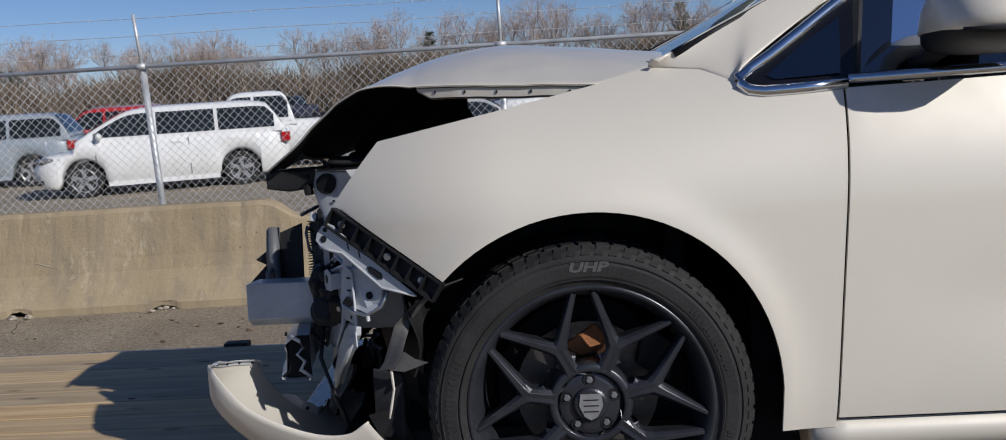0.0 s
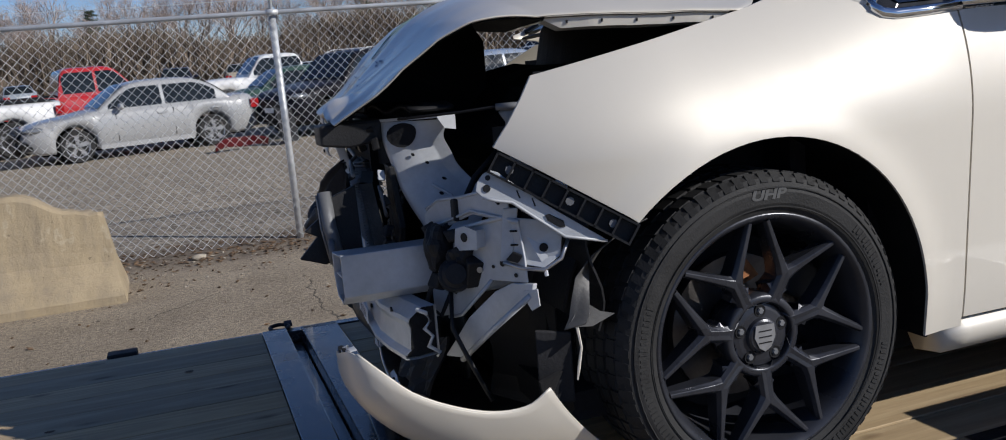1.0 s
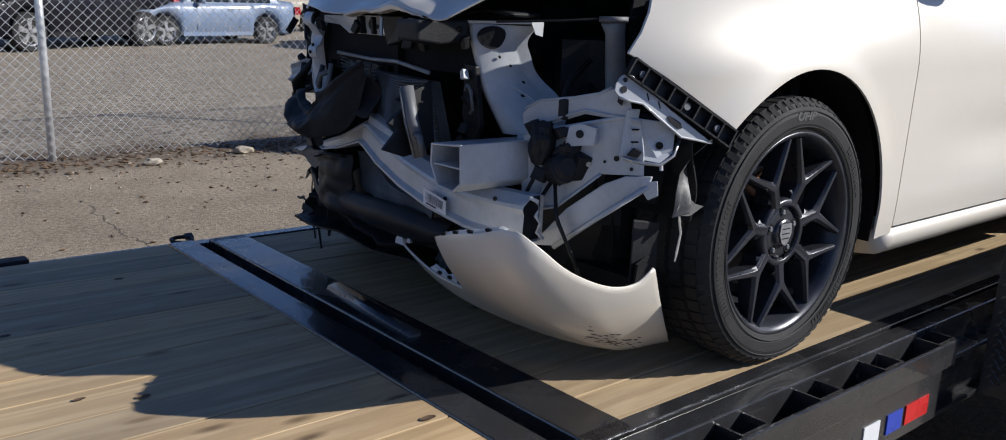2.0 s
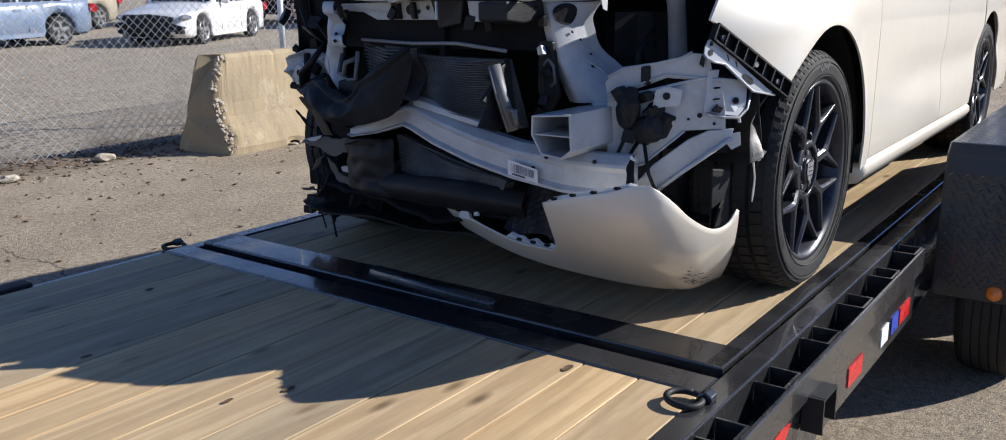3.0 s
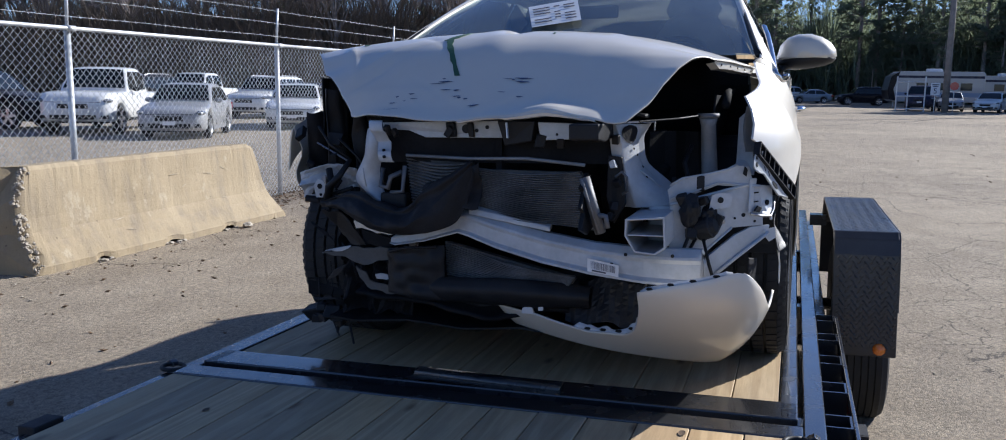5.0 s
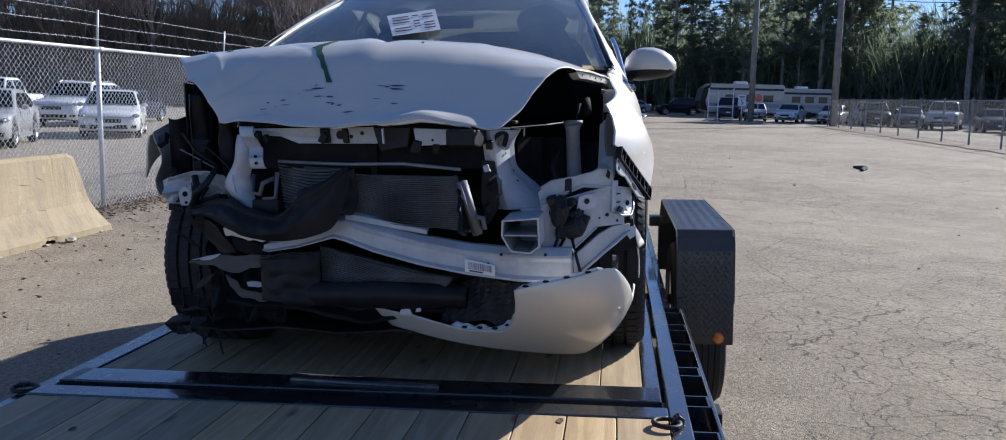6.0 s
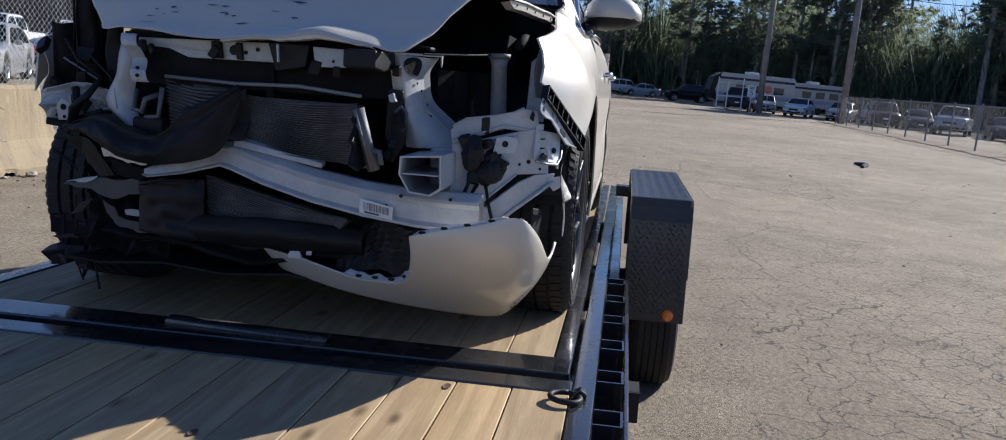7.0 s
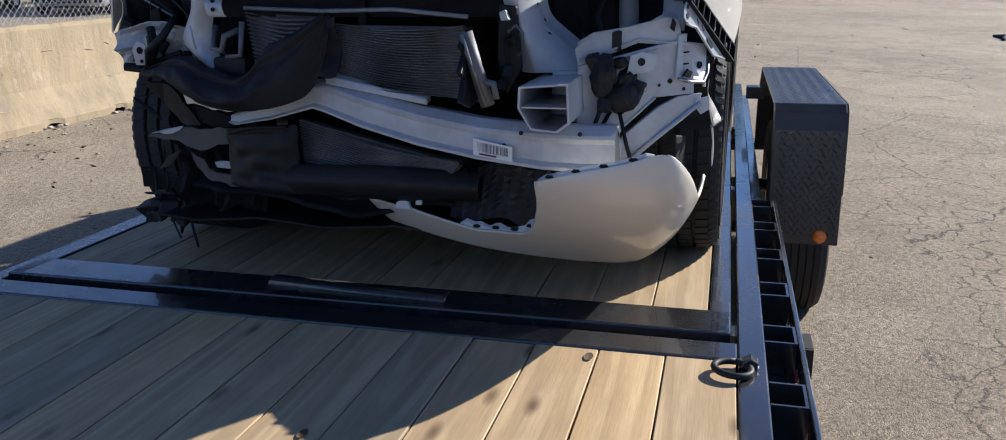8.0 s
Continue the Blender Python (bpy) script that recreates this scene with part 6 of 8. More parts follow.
    part("torn_end", tubes(([(-0.497, 1.893, 1.098), (-0.478, 1.889, 1.088), (-0.470, 1.891, 1.070), (-0.484, 1.886, 1.058), (-0.468, 1.889, 1.040), (-0.478, 1.887, 1.022), (-0.455, 1.890, 1.004), (-0.462, 1.893, 0.996)], [0.002, 0.0025, 0.002, 0.0025, 0.002, 0.0025, 0.002, 0.0015], 6, 2.0)), PRIMER, beam, "jagged torn end of the beam", smooth=True)
    lab = part("barcode_label", prisms(([(-0.5485, 2.207, 1.072), (-0.5505, 2.117, 1.055), (-0.5505, 2.117, 1.022), (-0.5485, 2.207, 1.034)], (0.002, 0, 0))), WHITE, beam, "white barcode sticker")
    bm = bmesh.new()
    rnd = random.Random(2)
    for k in range(22):
        f = 0.12 + k * 0.036
        w = rnd.choice((0.008, 0.014, 0.02))
        q = lambda ff, g: lerp(lerp(Vector((-0.5495, 2.207, 1.072)), Vector((-0.5515, 2.117, 1.055)), ff), lerp(Vector((-0.5495, 2.207, 1.034)), Vector((-0.5515, 2.117, 1.022)), ff), g)
        bm.faces.new([bm.verts.new(q(f, 0.15)), bm.verts.new(q(f + w, 0.15)), bm.verts.new(q(f + w, 0.72)), bm.verts.new(q(f, 0.72))])
    bm.faces.new([bm.verts.new(q(a, b)) for a, b in ((0.15, 0.8), (0.6, 0.8), (0.6, 0.92), (0.15, 0.92))])
    part("bar_print", bm, INK, lab)
    P("beam_top_lip", prisms(([Vector((-0.455, 2.60, 1.195)), Vector((-0.50, 2.33, 1.150)), Vector((-0.50, 2.33, 1.135)), Vector((-0.46, 2.60, 1.175))], (0.03, 0, 0.008))), PRIMER, bevel=0.003)
    # bumper cover remnant
    # along the piece: the outer edge (x, y, z) before it was torn, and how the section leans and curls under below it
    plan = [(0.0, -0.45, 2.55, 0.90), (0.10, -0.51, 2.42, 0.935), (0.20, -0.563, 2.275, 0.965), (0.30, -0.604, 2.13, 0.985), (0.36, -0.623, 2.05, 0.998), (0.46, -0.643, 1.95, 1.026), (0.56, -0.652, 1.86, 1.048), (0.64, -0.642, 1.780, 1.069), (0.70, -0.602, 1.742, 1.035), (0.78, -0.53, 1.716, 0.972), (0.86, -0.45, 1.703, 0.933), (0.94, -0.37, 1.698, 0.930), (1.0, -0.312, 1.700, 0.958)]
    torn = [(0.0, 0.893), (0.1, 0.884), (0.2, 0.845), (0.29, 0.846), (0.325, 0.875), (0.345, 0.915), (0.357, 0.955)]
    lean = [(0, 0.05), (0.15, 0.156), (0.3, 0.271), (0.5, 0.341), (0.65, 0.365), (0.8, 0.304), (1.0, 0.21)]
    curl = [(0, 0.308), (0.15, 0.261), (0.3, 0.286), (0.5, 0.345), (0.65, 0.377), (0.8, 0.324), (1.0, 0.196)]
    foot = [(0, 0.83), (0.15, 0.788), (0.3, 0.752), (0.5, 0.724), (0.65, 0.711), (0.8, 0.704), (1.0, 0.7)]

    def cover(u, v):
        x, y, zv = [curve([(p[0], p[k]) for p in plan], u) for k in (1, 2, 3)]
        top = line(torn, u) if u < 0.358 else zv
        z = lerp(top, curve(foot, u), v)
        d = max(0.0, 1.0 - z)
        o = Vector((x + 0.049, y - 1.905, 0)).normalized()
        p = Vector((x, y, z)) - o * (curve(lean, u) * d + 10 * curve(curl, u) * d * d)
        p.x += 0.07 * v * max(0.0, (u - 0.8) / 0.2)
        return p + o * 0.002 * noise.noise(Vector((p.x * 6, p.y * 6, p.z * 6)))
    us = sorted(set([k / 60 for k in range(61)] + [0.357, 0.359]))
    bm = bmesh.new()
    cols = [[bm.verts.new(cover(u, j / 18)) for j in range(19)] for u in us]
    for c0, c1 in zip(cols, cols[1:]):
        for j in range(18):
            bm.faces.new((c0[j], c1[j], c1[j + 1], c0[j + 1]))
    cov = P("bumper_cover", bm, PEARL, "torn pearl white bumper cover corner hanging low", solid=0.005, smooth=True)
    part("torn_rim", tubes(([cover(u, 0.0) for u in us if u >= 0.64], 0.003, 6)), PEARL, cov, smooth=True)
    def edge_flange(name, u0, u1, rise, inward, rough, holes, label):
        """Moulded strip standing on the torn upper edge, with dark slots in it."""
        bm = bmesh.new()
        rows = []
        for k in range(33):
            u = lerp(u0, u1, k / 32)
            p, end = cover(u, 0.0), min(1.0, k / 2, (32 - k) / 2)
            h = rise * end * (0.85 + rough * noise.noise(Vector((u * 55, rise * 90, 3))))
            rows.append([bm.verts.new(p + Vector(d)) for d in ((0.002, 0, -0.004), (0.004, 0, h * 0.5), (0.004 + inward, 0.002, h))])
        for a, b in zip(rows, rows[1:]):
            for i in range(2):
                bm.faces.new((a[i], b[i], b[i + 1], a[i + 1]))
        strip = part(name, bm, PRIMER, cov, label, solid=0.002)
        for u in holes:
            p = cover(u, 0.0) + Vector((0.002, 0, rise * 0.28))
            part("slot", prisms(([p + Vector((-0.0015, dy, dz)) for dy, dz in ((-0.010, 0.001), (-0.006, 0.0045), (0.006, 0.0045), (0.010, 0.0), (0.004, -0.003), (-0.006, -0.003))], (0.006, 0, 0))), DARK, strip)
    edge_flange("upper_flange", 0.365, 0.62, 0.008, 0.012, 0.2, (0.39, 0.45, 0.515, 0.58), "moulded fixing strip with slots")
    edge_flange("torn_flange", 0.175, 0.345, 0.016, 0.006, 0.6, (0.20, 0.235, 0.27, 0.31), "ragged torn fixing strip")
    q = cover(0.085, 0.0) + Vector((-0.012, 0, -0.004))
    part("clip_tower", prisms(([q + Vector(d) for d in ((0.0, 0.022, 0.0), (0.0, -0.018, 0.0), (0.0, -0.012, 0.018), (0.0, -0.006, 0.034), (0.0, 0.004, 0.034), (0.0, 0.008, 0.020), (0.0, 0.018, 0.016))], (0.01, 0, 0)), ([q + Vector(d) for d in ((0.0, -0.03, 0.012), (0.0, -0.045, 0.012), (0.0, -0.048, 0.03), (0.0, -0.034, 0.032))], (0.008, 0, 0))), PRIMER, cov, "white mounting tower")
    P("cover_liner", grid(lambda u, v: (lerp(-0.309, -0.25, u) + 0.07 * v, 1.752 + 0.015 * u + 0.085 * v, lerp(0.958, 0.748, v) + 0.01 * u * (1 - v)), 4, 6), BLACK, "black splash liner edge", solid=0.006)
    part("scuff_patch", scuffs(cover), SCUFFDARK, cov, "dark scrapes at the lower corner")
    P("fog_lamp_housing", grid(lambda u, v: (-0.445 - 0.03 * math.sin(math.pi * u) + 0.05 * v + 0.008 * math.sin(u * 23 + v * 5), lerp(2.30, 2.06, u), lerp(0.86, 0.985, v) - 0.012 * math.sin(u * 9)), 14, 8), BLACK, "cracked black fog lamp housing", solid=0.008)
    # crushed black grille surround: a band with a rolled top lip, folding up over the coolers
    TOPL = [(0.0, 1.198), (0.16, 1.222), (0.30, 1.238), (0.43, 1.216), (0.55, 1.200), (0.66, 1.202), (0.745, 1.256), (0.86, 1.292), (1.0, 1.342)]
    BOTL = [(0.0, 1.176), (0.17, 1.174), (0.29, 1.150), (0.47, 1.122), (0.71, 1.119), (0.89, 1.146), (0.96, 1.195), (1.0, 1.290)]

    def surround(u, v):
        y = lerp(3.150, 2.575, u)
        zb, zt = curve(BOTL, u), curve(TOPL, u)
        x = curve([(0, -0.395), (0.2, -0.455), (0.45, -0.525), (0.7, -0.550), (0.88, -0.535), (1, -0.485)], u)
        belly = math.sin(math.pi * min(1, u * 1.05 + 0.02)) ** 0.6
        roll = 0.030 * belly * math.sin(math.pi * min(1, v * 1.35)) + 0.014 * math.exp(-((v - 0.90) / 0.07) ** 2)
        k = Vector((u * 7, v * 2.2, 2))
        fold = 0.010 * noise.noise(k) + 0.005 * noise.noise(k * 2.6) + 0.006 * math.exp(-abs(v - 0.45 - 0.25 * math.sin(u * 8)) / 0.05)
        back = 0.05 * max(0.0, v - 0.55) ** 2 * 4 * belly
        return (x + back - roll - fold, y + 0.004 * noise.noise(k * 3.0), lerp(zb, zt, v) + 0.4 * fold + 0.003 * math.sin(u * 40) * (v > 0.93))
    P("grille_surround", grid(surround, 70, 22), GREYPLASTIC, "crushed dusty black grille surround", solid=0.004, smooth=True)
    P("grille_sheet", grid(lambda u, v: (-0.475 + 0.02 * math.sin(u * 5 + v * 3) - 0.012 * math.sin(v * 8), lerp(2.560, 2.735, u), lerp(lerp(1.335, 1.262, u), lerp(1.195, 1.205, u), v) + 0.008 * noise.noise(Vector((u * 6, v * 6, 1)))), 22, 16), GREYPLASTIC, "folded black grille plastic", solid=0.003, smooth=True)
    # torn pieces below it
    def shard(pts, mat, name, label="", thick=0.006, seed=0):
        """A torn flat piece with a ragged outline and a little warp."""
        g = random.Random(seed)
        pts = [Vector(p) for p in pts]
        ragged = []
        for a, b in zip(pts, pts[1:] + pts[:1]):
            ragged.append(a)
            n = int((b - a).length / 0.018)
            for k in range(1, n):
                ragged.append(a.lerp(b, k / n) + Vector((0, g.uniform(-0.004, 0.004), g.uniform(-0.005, 0.005))))
        return P(name, prisms((ragged, (thick, 0, 0.002))), mat, label)
    shard([(-0.43, 3.012, 1.137), (-0.44, 2.961, 1.139), (-0.45, 2.90, 1.126), (-0.455, 2.850, 1.112), (-0.45, 2.862, 1.101), (-0.44, 2.94, 1.107), (-0.43, 3.004, 1.113)], PEARL, "torn_cover_shard", "torn pearl white plastic shard", 0.004, 1)
    shard([(-0.405, 3.149, 1.019), (-0.41, 3.075, 1.040), (-0.415, 3.025, 1.049), (-0.425, 2.943, 1.048), (-0.43, 2.855, 1.055), (-0.43, 2.874, 1.025), (-0.425, 2.966, 0.993), (-0.415, 3.03, 1.001), (-0.41, 3.078, 1.015)], LINER, "torn_valance", "torn grey plastic valance", 0.004, 2)
    shard([(-0.415, 3.13, 1.03), (-0.42, 3.06, 1.046), (-0.42, 3.03, 1.052), (-0.42, 3.04, 1.043), (-0.416, 3.09, 1.03)], PRIMER, "torn_edge", "pale torn plastic edge", 0.003, 3)
    shard([(-0.415, 3.018, 0.984), (-0.42, 2.977, 0.966), (-0.42, 2.965, 0.941), (-0.425, 2.884, 0.923), (-0.43, 2.845, 0.913), (-0.425, 2.903, 0.899), (-0.42, 2.974, 0.918), (-0.415, 3.004, 0.947)], LINER, "torn_valance", "torn grey plastic valance", 0.004, 4)
    shard([(-0.43, 2.94, 0.962), (-0.43, 2.90, 0.965), (-0.43, 2.87, 0.955), (-0.43, 2.90, 0.948), (-0.43, 2.935, 0.950)], PRIMER, "torn_edge", "pale torn plastic edge", 0.003, 5)
    shard([(-0.40, 3.15, 1.165), (-0.42, 3.06, 1.160), (-0.43, 3.00, 1.10), (-0.43, 2.97, 1.06), (-0.42, 3.02, 1.055), (-0.40, 3.08, 1.10)], BLACK, "torn_liner", "torn black wheel liner", 0.005, 6)
    shard([(-0.42, 2.99, 1.11), (-0.43, 2.93, 1.10), (-0.43, 2.86, 1.075), (-0.43, 2.90, 1.055), (-0.42, 2.98, 1.06)], DARK, "torn_liner", "torn black wheel liner", 0.005, 7)
    duct = P("air_duct", grid(lambda u, v: (-0.455 - 0.025 * math.sin(math.pi * u) + 0.012 * noise.noise(Vector((u * 4, v * 5, 2))), lerp(2.875, 2.685, u), lerp(lerp(1.055, 1.075, u), lerp(0.915, 0.90, u), v)), 16, 16), BLACK, "dented black air duct", solid=0.006, smooth=True)
    part("duct_fold", tubes(([(-0.478, 2.86, 1.05), (-0.486, 2.80, 1.066), (-0.482, 2.70, 1.072)], 0.008, 8, 0.6)), BLACK, duct, smooth=True)
    P("lower_bar", grid(lambda u, v: (-0.45 - 0.03 * math.sin(math.pi * u) - 0.022 * math.sin(math.pi * v), lerp(2.73, 2.22, u), lerp(0.968, 0.905, v) + 0.014 * math.sin(math.pi * u) * (1 - v) + 0.006 * noise.noise(Vector((u * 5, v * 2, 8)))), 30, 8), BLACK, "black lower crossbar under the cooler", solid=0.006, smooth=True)
    # jumbled dark lining behind the torn pieces
    def jumble(u, v):
        w = Vector((u * 5, v * 4, 9))
        return (-0.35 + 0.06 * noise.noise(w) + 0.03 * noise.noise(w * 2.7), lerp(3.10, 2.84, u), lerp(0.82, 1.19, v) + 0.02 * noise.noise(w * 1.7))
    P("crushed_liner", grid(jumble, 28, 28), DARK, "crushed black wheel-arch liner", solid=0.004)
    P("undertray", grid(lambda u, v: (lerp(-0.42, -0.28, v) - 0.03 * math.sin(math.pi * u) + 0.03 * noise.noise(Vector((u * 11, 3.0, 1))), lerp(2.20, 3.02, u), 0.862 + 0.07 * v ** 2 + 0.02 * math.sin(u * 11) + 0.10 * (u > 0.75) * (u - 0.75) * 2), 26, 8), DARK, "black engine undertray", solid=0.012, smooth=True)
    P("air_dam", grid(lambda u, v: (-0.33 - 0.05 * math.sin(math.pi * u) + 0.02 * noise.noise(Vector((u * 14, v * 3, 5))), lerp(2.10, 3.0, u), lerp(0.86, 1.0, v) + 0.02 * noise.noise(Vector((u * 20, v * 2, 1)))), 60, 8), BLACK, "cracked black lower air dam", solid=0.01, smooth=True)
    g = random.Random(17)
    for k in range(12):
        y, z = g.uniform(2.92, 3.16), g.uniform(0.84, 1.10)
        x = -0.385 + g.uniform(-0.03, 0.02)
        l, w, a = g.uniform(0.02, 0.06), g.uniform(0.006, 0.018), g.gauss(0.1, 0.5)
        t, q = Vector((0.2, math.cos(a), math.sin(a))), Vector((0.2, -math.sin(a), math.cos(a)))
        c = Vector((x, y, z))
        shard([c - t * l, c + q * w * g.uniform(0.4, 1), c + t * l, c - q * w * g.uniform(0.3, 1)], g.choice((BLACK, DARK, GREYPLASTIC)), "shredded_plastic", "shredded black plastic", 0.003, 20 + k)
    # far side crushed liner and lamp remains
    for k, (c, s) in enumerate((((-0.20, 3.22, 1.50), (0.10, 0.04, 0.09)), ((-0.28, 3.17, 1.42), (0.05, 0.04, 0.13)), ((-0.24, 3.26, 1.36), (0.08, 0.025, 0.12)), ((-0.29, 3.08, 1.40), (0.04, 0.05, 0.10)))):
        def crumple(u, v):
            w = Vector((u * 1.8 + k * 3, v * 1.2, k))
            n1 = noise.noise(w) * 0.7 + 0.25 * noise.noise(w * 2.7)
            return (c[0] + s[0] * ((2 * u - 1) * 0.9 + 0.5 * n1), c[1] - 0.03 + s[1] * (1.0 * n1 + 0.5 * math.sin(u * 5 + k)), c[2] + s[2] * (1 - 2 * v) * 1.1 + 0.02 * n1)
        P("crushed_lamp_housing", grid(crumple, 14, 14), BLACK if k % 2 else GREYPLASTIC, "crushed black headlamp housing", solid=0.004, smooth=True)
    P("far_wing_edge", grid(lambda u, v: (lerp(-0.20, -0.05, u), 3.345 + 0.015 * math.sin(v * 8), lerp(1.22, 1.44, v) + 0.04 * u), 4, 8), PEARL, "crumpled pearl white wing edge", solid=0.005, smooth=True)
    P("hanging_wire", tubes(([(-0.33, 3.16, 0.98), (-0.34, 3.15, 0.88), (-0.33, 3.17, 0.80), (-0.34, 3.13, 0.72)], 0.003, 5), ([(-0.35, 3.10, 1.0), (-0.36, 3.09, 0.85), (-0.35, 3.07, 0.70)], 0.004, 5)), BLACK, "dangling wires")
    hang = P("hanging_connector", chunk_at((-0.34, 3.155, 0.805), (0.02, 0.026, 0.022), 5), BLACK, "dangling broken connectors", bevel=0.004)
    for k, (y, z) in enumerate(((3.185, 0.785), (3.215, 0.775), (3.135, 0.785), (3.20, 0.815))):
        part("connector", chunk_at((-0.34 + 0.01 * (k % 2), y, z), (0.015, 0.018, 0.014), k + 9), BLACK, hang, bevel=0.003)
    # engine bay
    P("strut_tube", tubes(([(-0.262, 1.905, 1.465), (-0.255, 1.905, 1.44), (-0.245, 1.90, 1.30), (-0.24, 1.90, 1.26)], [0.028, 0.022, 0.024, 0.02], 14)), NECK, "grey filler neck", smooth=True)
    P("filler_cap", tubes(([(-0.262, 1.905, 1.462), (-0.262, 1.905, 1.475)], 0.032, 16)), TUBE, smooth=True)
    P("hood_cable", tubes(([(-0.45, 2.08, 1.455), (-0.35, 1.98, 1.462), (-0.22, 1.88, 1.475)], 0.003, 5)), BLACK)
    P("wing_edge_rail", tubes(([(-0.20, 1.86, 1.50), (0.0, 1.87, 1.535), (0.2, 1.87, 1.55)], 0.014, 8)), DARK, smooth=True)
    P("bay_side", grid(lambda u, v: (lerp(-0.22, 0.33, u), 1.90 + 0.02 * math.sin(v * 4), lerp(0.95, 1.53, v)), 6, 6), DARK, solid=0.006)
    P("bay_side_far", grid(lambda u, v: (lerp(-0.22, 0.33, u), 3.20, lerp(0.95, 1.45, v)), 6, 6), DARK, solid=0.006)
    bm = bmesh.new()
    lump(bm, (0.0, 2.55, 1.33), (0.26, 0.36, 0.2), 3, 0.4, 3)
    P("engine", bm, DARK, "black engine in the open bay")
    for nm, c, s in (("air_box", (-0.08, 2.14, 1.26), (0.14, 0.13, 0.15)), ("battery", (-0.1, 2.95, 1.28), (0.16, 0.14, 0.16))):
        bm = bmesh.new()
        lump(bm, c, s, 3, 0.4, 3)
        P(nm, bm, DARK)
    # Added dark plate along the middle that closes the view through the bay.
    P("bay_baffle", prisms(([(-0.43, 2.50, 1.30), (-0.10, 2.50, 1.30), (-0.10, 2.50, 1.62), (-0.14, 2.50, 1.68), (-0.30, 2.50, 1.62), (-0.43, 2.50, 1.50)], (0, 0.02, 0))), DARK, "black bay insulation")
    P("bay_back_left", grid(lambda u, v: (-0.20 - 0.04 * math.sin(u * 9), lerp(1.90, 2.12, u), lerp(1.0, 1.42, v)), 6, 8), BLACK, solid=0.006)
    # clips, stubs and short pipes round the cooler pack
    q = random.Random(33)
    for y, z, w, h in ((2.87, 1.43, 0.012, 0.016), (2.84, 1.425, 0.010, 0.012), (2.66, 1.425, 0.012, 0.018), (2.36, 1.40, 0.016, 0.020), (2.30, 1.395, 0.010, 0.014), (2.17, 1.43, 0.016, 0.020), (2.14, 1.405, 0.012, 0.014)):
        P("clip", chunk_at((-0.46 - 0.03 * (y < 2.5), y, z), (0.008, w, h), int(y * 100)), BLACK, bevel=0.003)
    side = P("cooler_bracket", prisms(([(-0.47, 2.165, 1.36), (-0.47, 2.125, 1.355), (-0.46, 2.115, 1.22), (-0.46, 2.15, 1.16), (-0.47, 2.17, 1.24)], (0.015, 0, 0))), BLACK, "black cooler side bracket", bevel=0.003)
    part("pipe_loop", tubes(([(-0.485, 2.14, 1.30), (-0.495, 2.12, 1.315), (-0.495, 2.105, 1.30), (-0.49, 2.105, 1.26), (-0.485, 2.12, 1.25)], 0.004, 6)), TUBE, side, smooth=True)
    for k, (y, z) in enumerate(((2.15, 1.335), (2.135, 1.28), (2.145, 1.215), (2.155, 1.185))):
        part("stub", chunk_at((-0.482, y, z), (0.008, 0.010, 0.012), k + 3), (PRIMER, BLACK, GREYPLASTIC, BLACK)[k], side, bevel=0.002)
    for k in range(9):
        y, z = q.uniform(3.0, 3.24), q.uniform(1.18, 1.42)
        P("broken_clip", chunk_at((-0.34 + q.uniform(-0.02, 0.02), y, z), (0.01, q.uniform(0.01, 0.03), q.uniform(0.008, 0.025)), k + 50), q.choice((BLACK, GREYPLASTIC, BLACK)), bevel=0.002)
    P("far_strap", tubes(([(-0.36, 3.05, 1.33), (-0.37, 3.12, 1.38), (-0.34, 3.18, 1.44)], 0.005, 6), ([(-0.35, 3.2, 1.22), (-0.37, 3.12, 1.215), (-0.38, 3.04, 1.24)], 0.007, 6)), BLACK, "loose black cable", smooth=True)
    # horn, pump and wiring on the near side
    g = random.Random(4)
    def chunk(c, s):
        m = Matrix.Translation(c) @ Euler([g.uniform(-0.5, 0.5) for _ in range(3)]).to_matrix().to_4x4()
        bm = bmesh.new()
        vs = box(bm, -s[0], s[0], -s[1], s[1], -s[2], s[2])
        for v in vs:
            v.co = m @ (v.co * g.uniform(0.8, 1.15))
        return bm
    def knob(c, size, seed, rough=0.35):
        return lump(bmesh.new(), c, size, seed, rough, 3)
    pump = P("washer_pump", knob((-0.430, 1.935, 1.200), (0.026, 0.030, 0.048), 3), BLACK, "broken black horn and pump cluster")
    part("motor_can", tubes(([(-0.405, 1.915, 1.145), (-0.415, 1.875, 1.158)], [0.034, 0.034], 18)), BLACK, pump, bevel=0.004)
    part("motor_cap", tubes(([(-0.415, 1.875, 1.158), (-0.418, 1.864, 1.161)], [0.028, 0.020], 18)), GREYPLASTIC, pump)
    part("broken_mount", knob((-0.395, 1.885, 1.185), (0.030, 0.022, 0.030), 8, 0.6), BLACK, pump)
    for nm, c, q in (("plug", (-0.435, 1.955, 1.232), (0.012, 0.014, 0.018)), ("plug", (-0.405, 1.905, 1.228), (0.012, 0.020, 0.012)), ("clip", (-0.435, 1.93, 1.135), (0.014, 0.016, 0.016)), ("relay", (-0.375, 1.865, 1.160), (0.020, 0.014, 0.028))):
        part(nm, chunk(c, q), BLACK, pump, bevel=0.004)
    part("seam_ring", tubes(([(-0.412 + 0.036 * 0.2 * math.cos(a), 1.893 + 0.034 * math.cos(a) * 0.25, 1.152 + 0.036 * math.sin(a)) for a in (2 * math.pi * k / 20 for k in range(21))], 0.0025, 5)), GREYPLASTIC, pump)
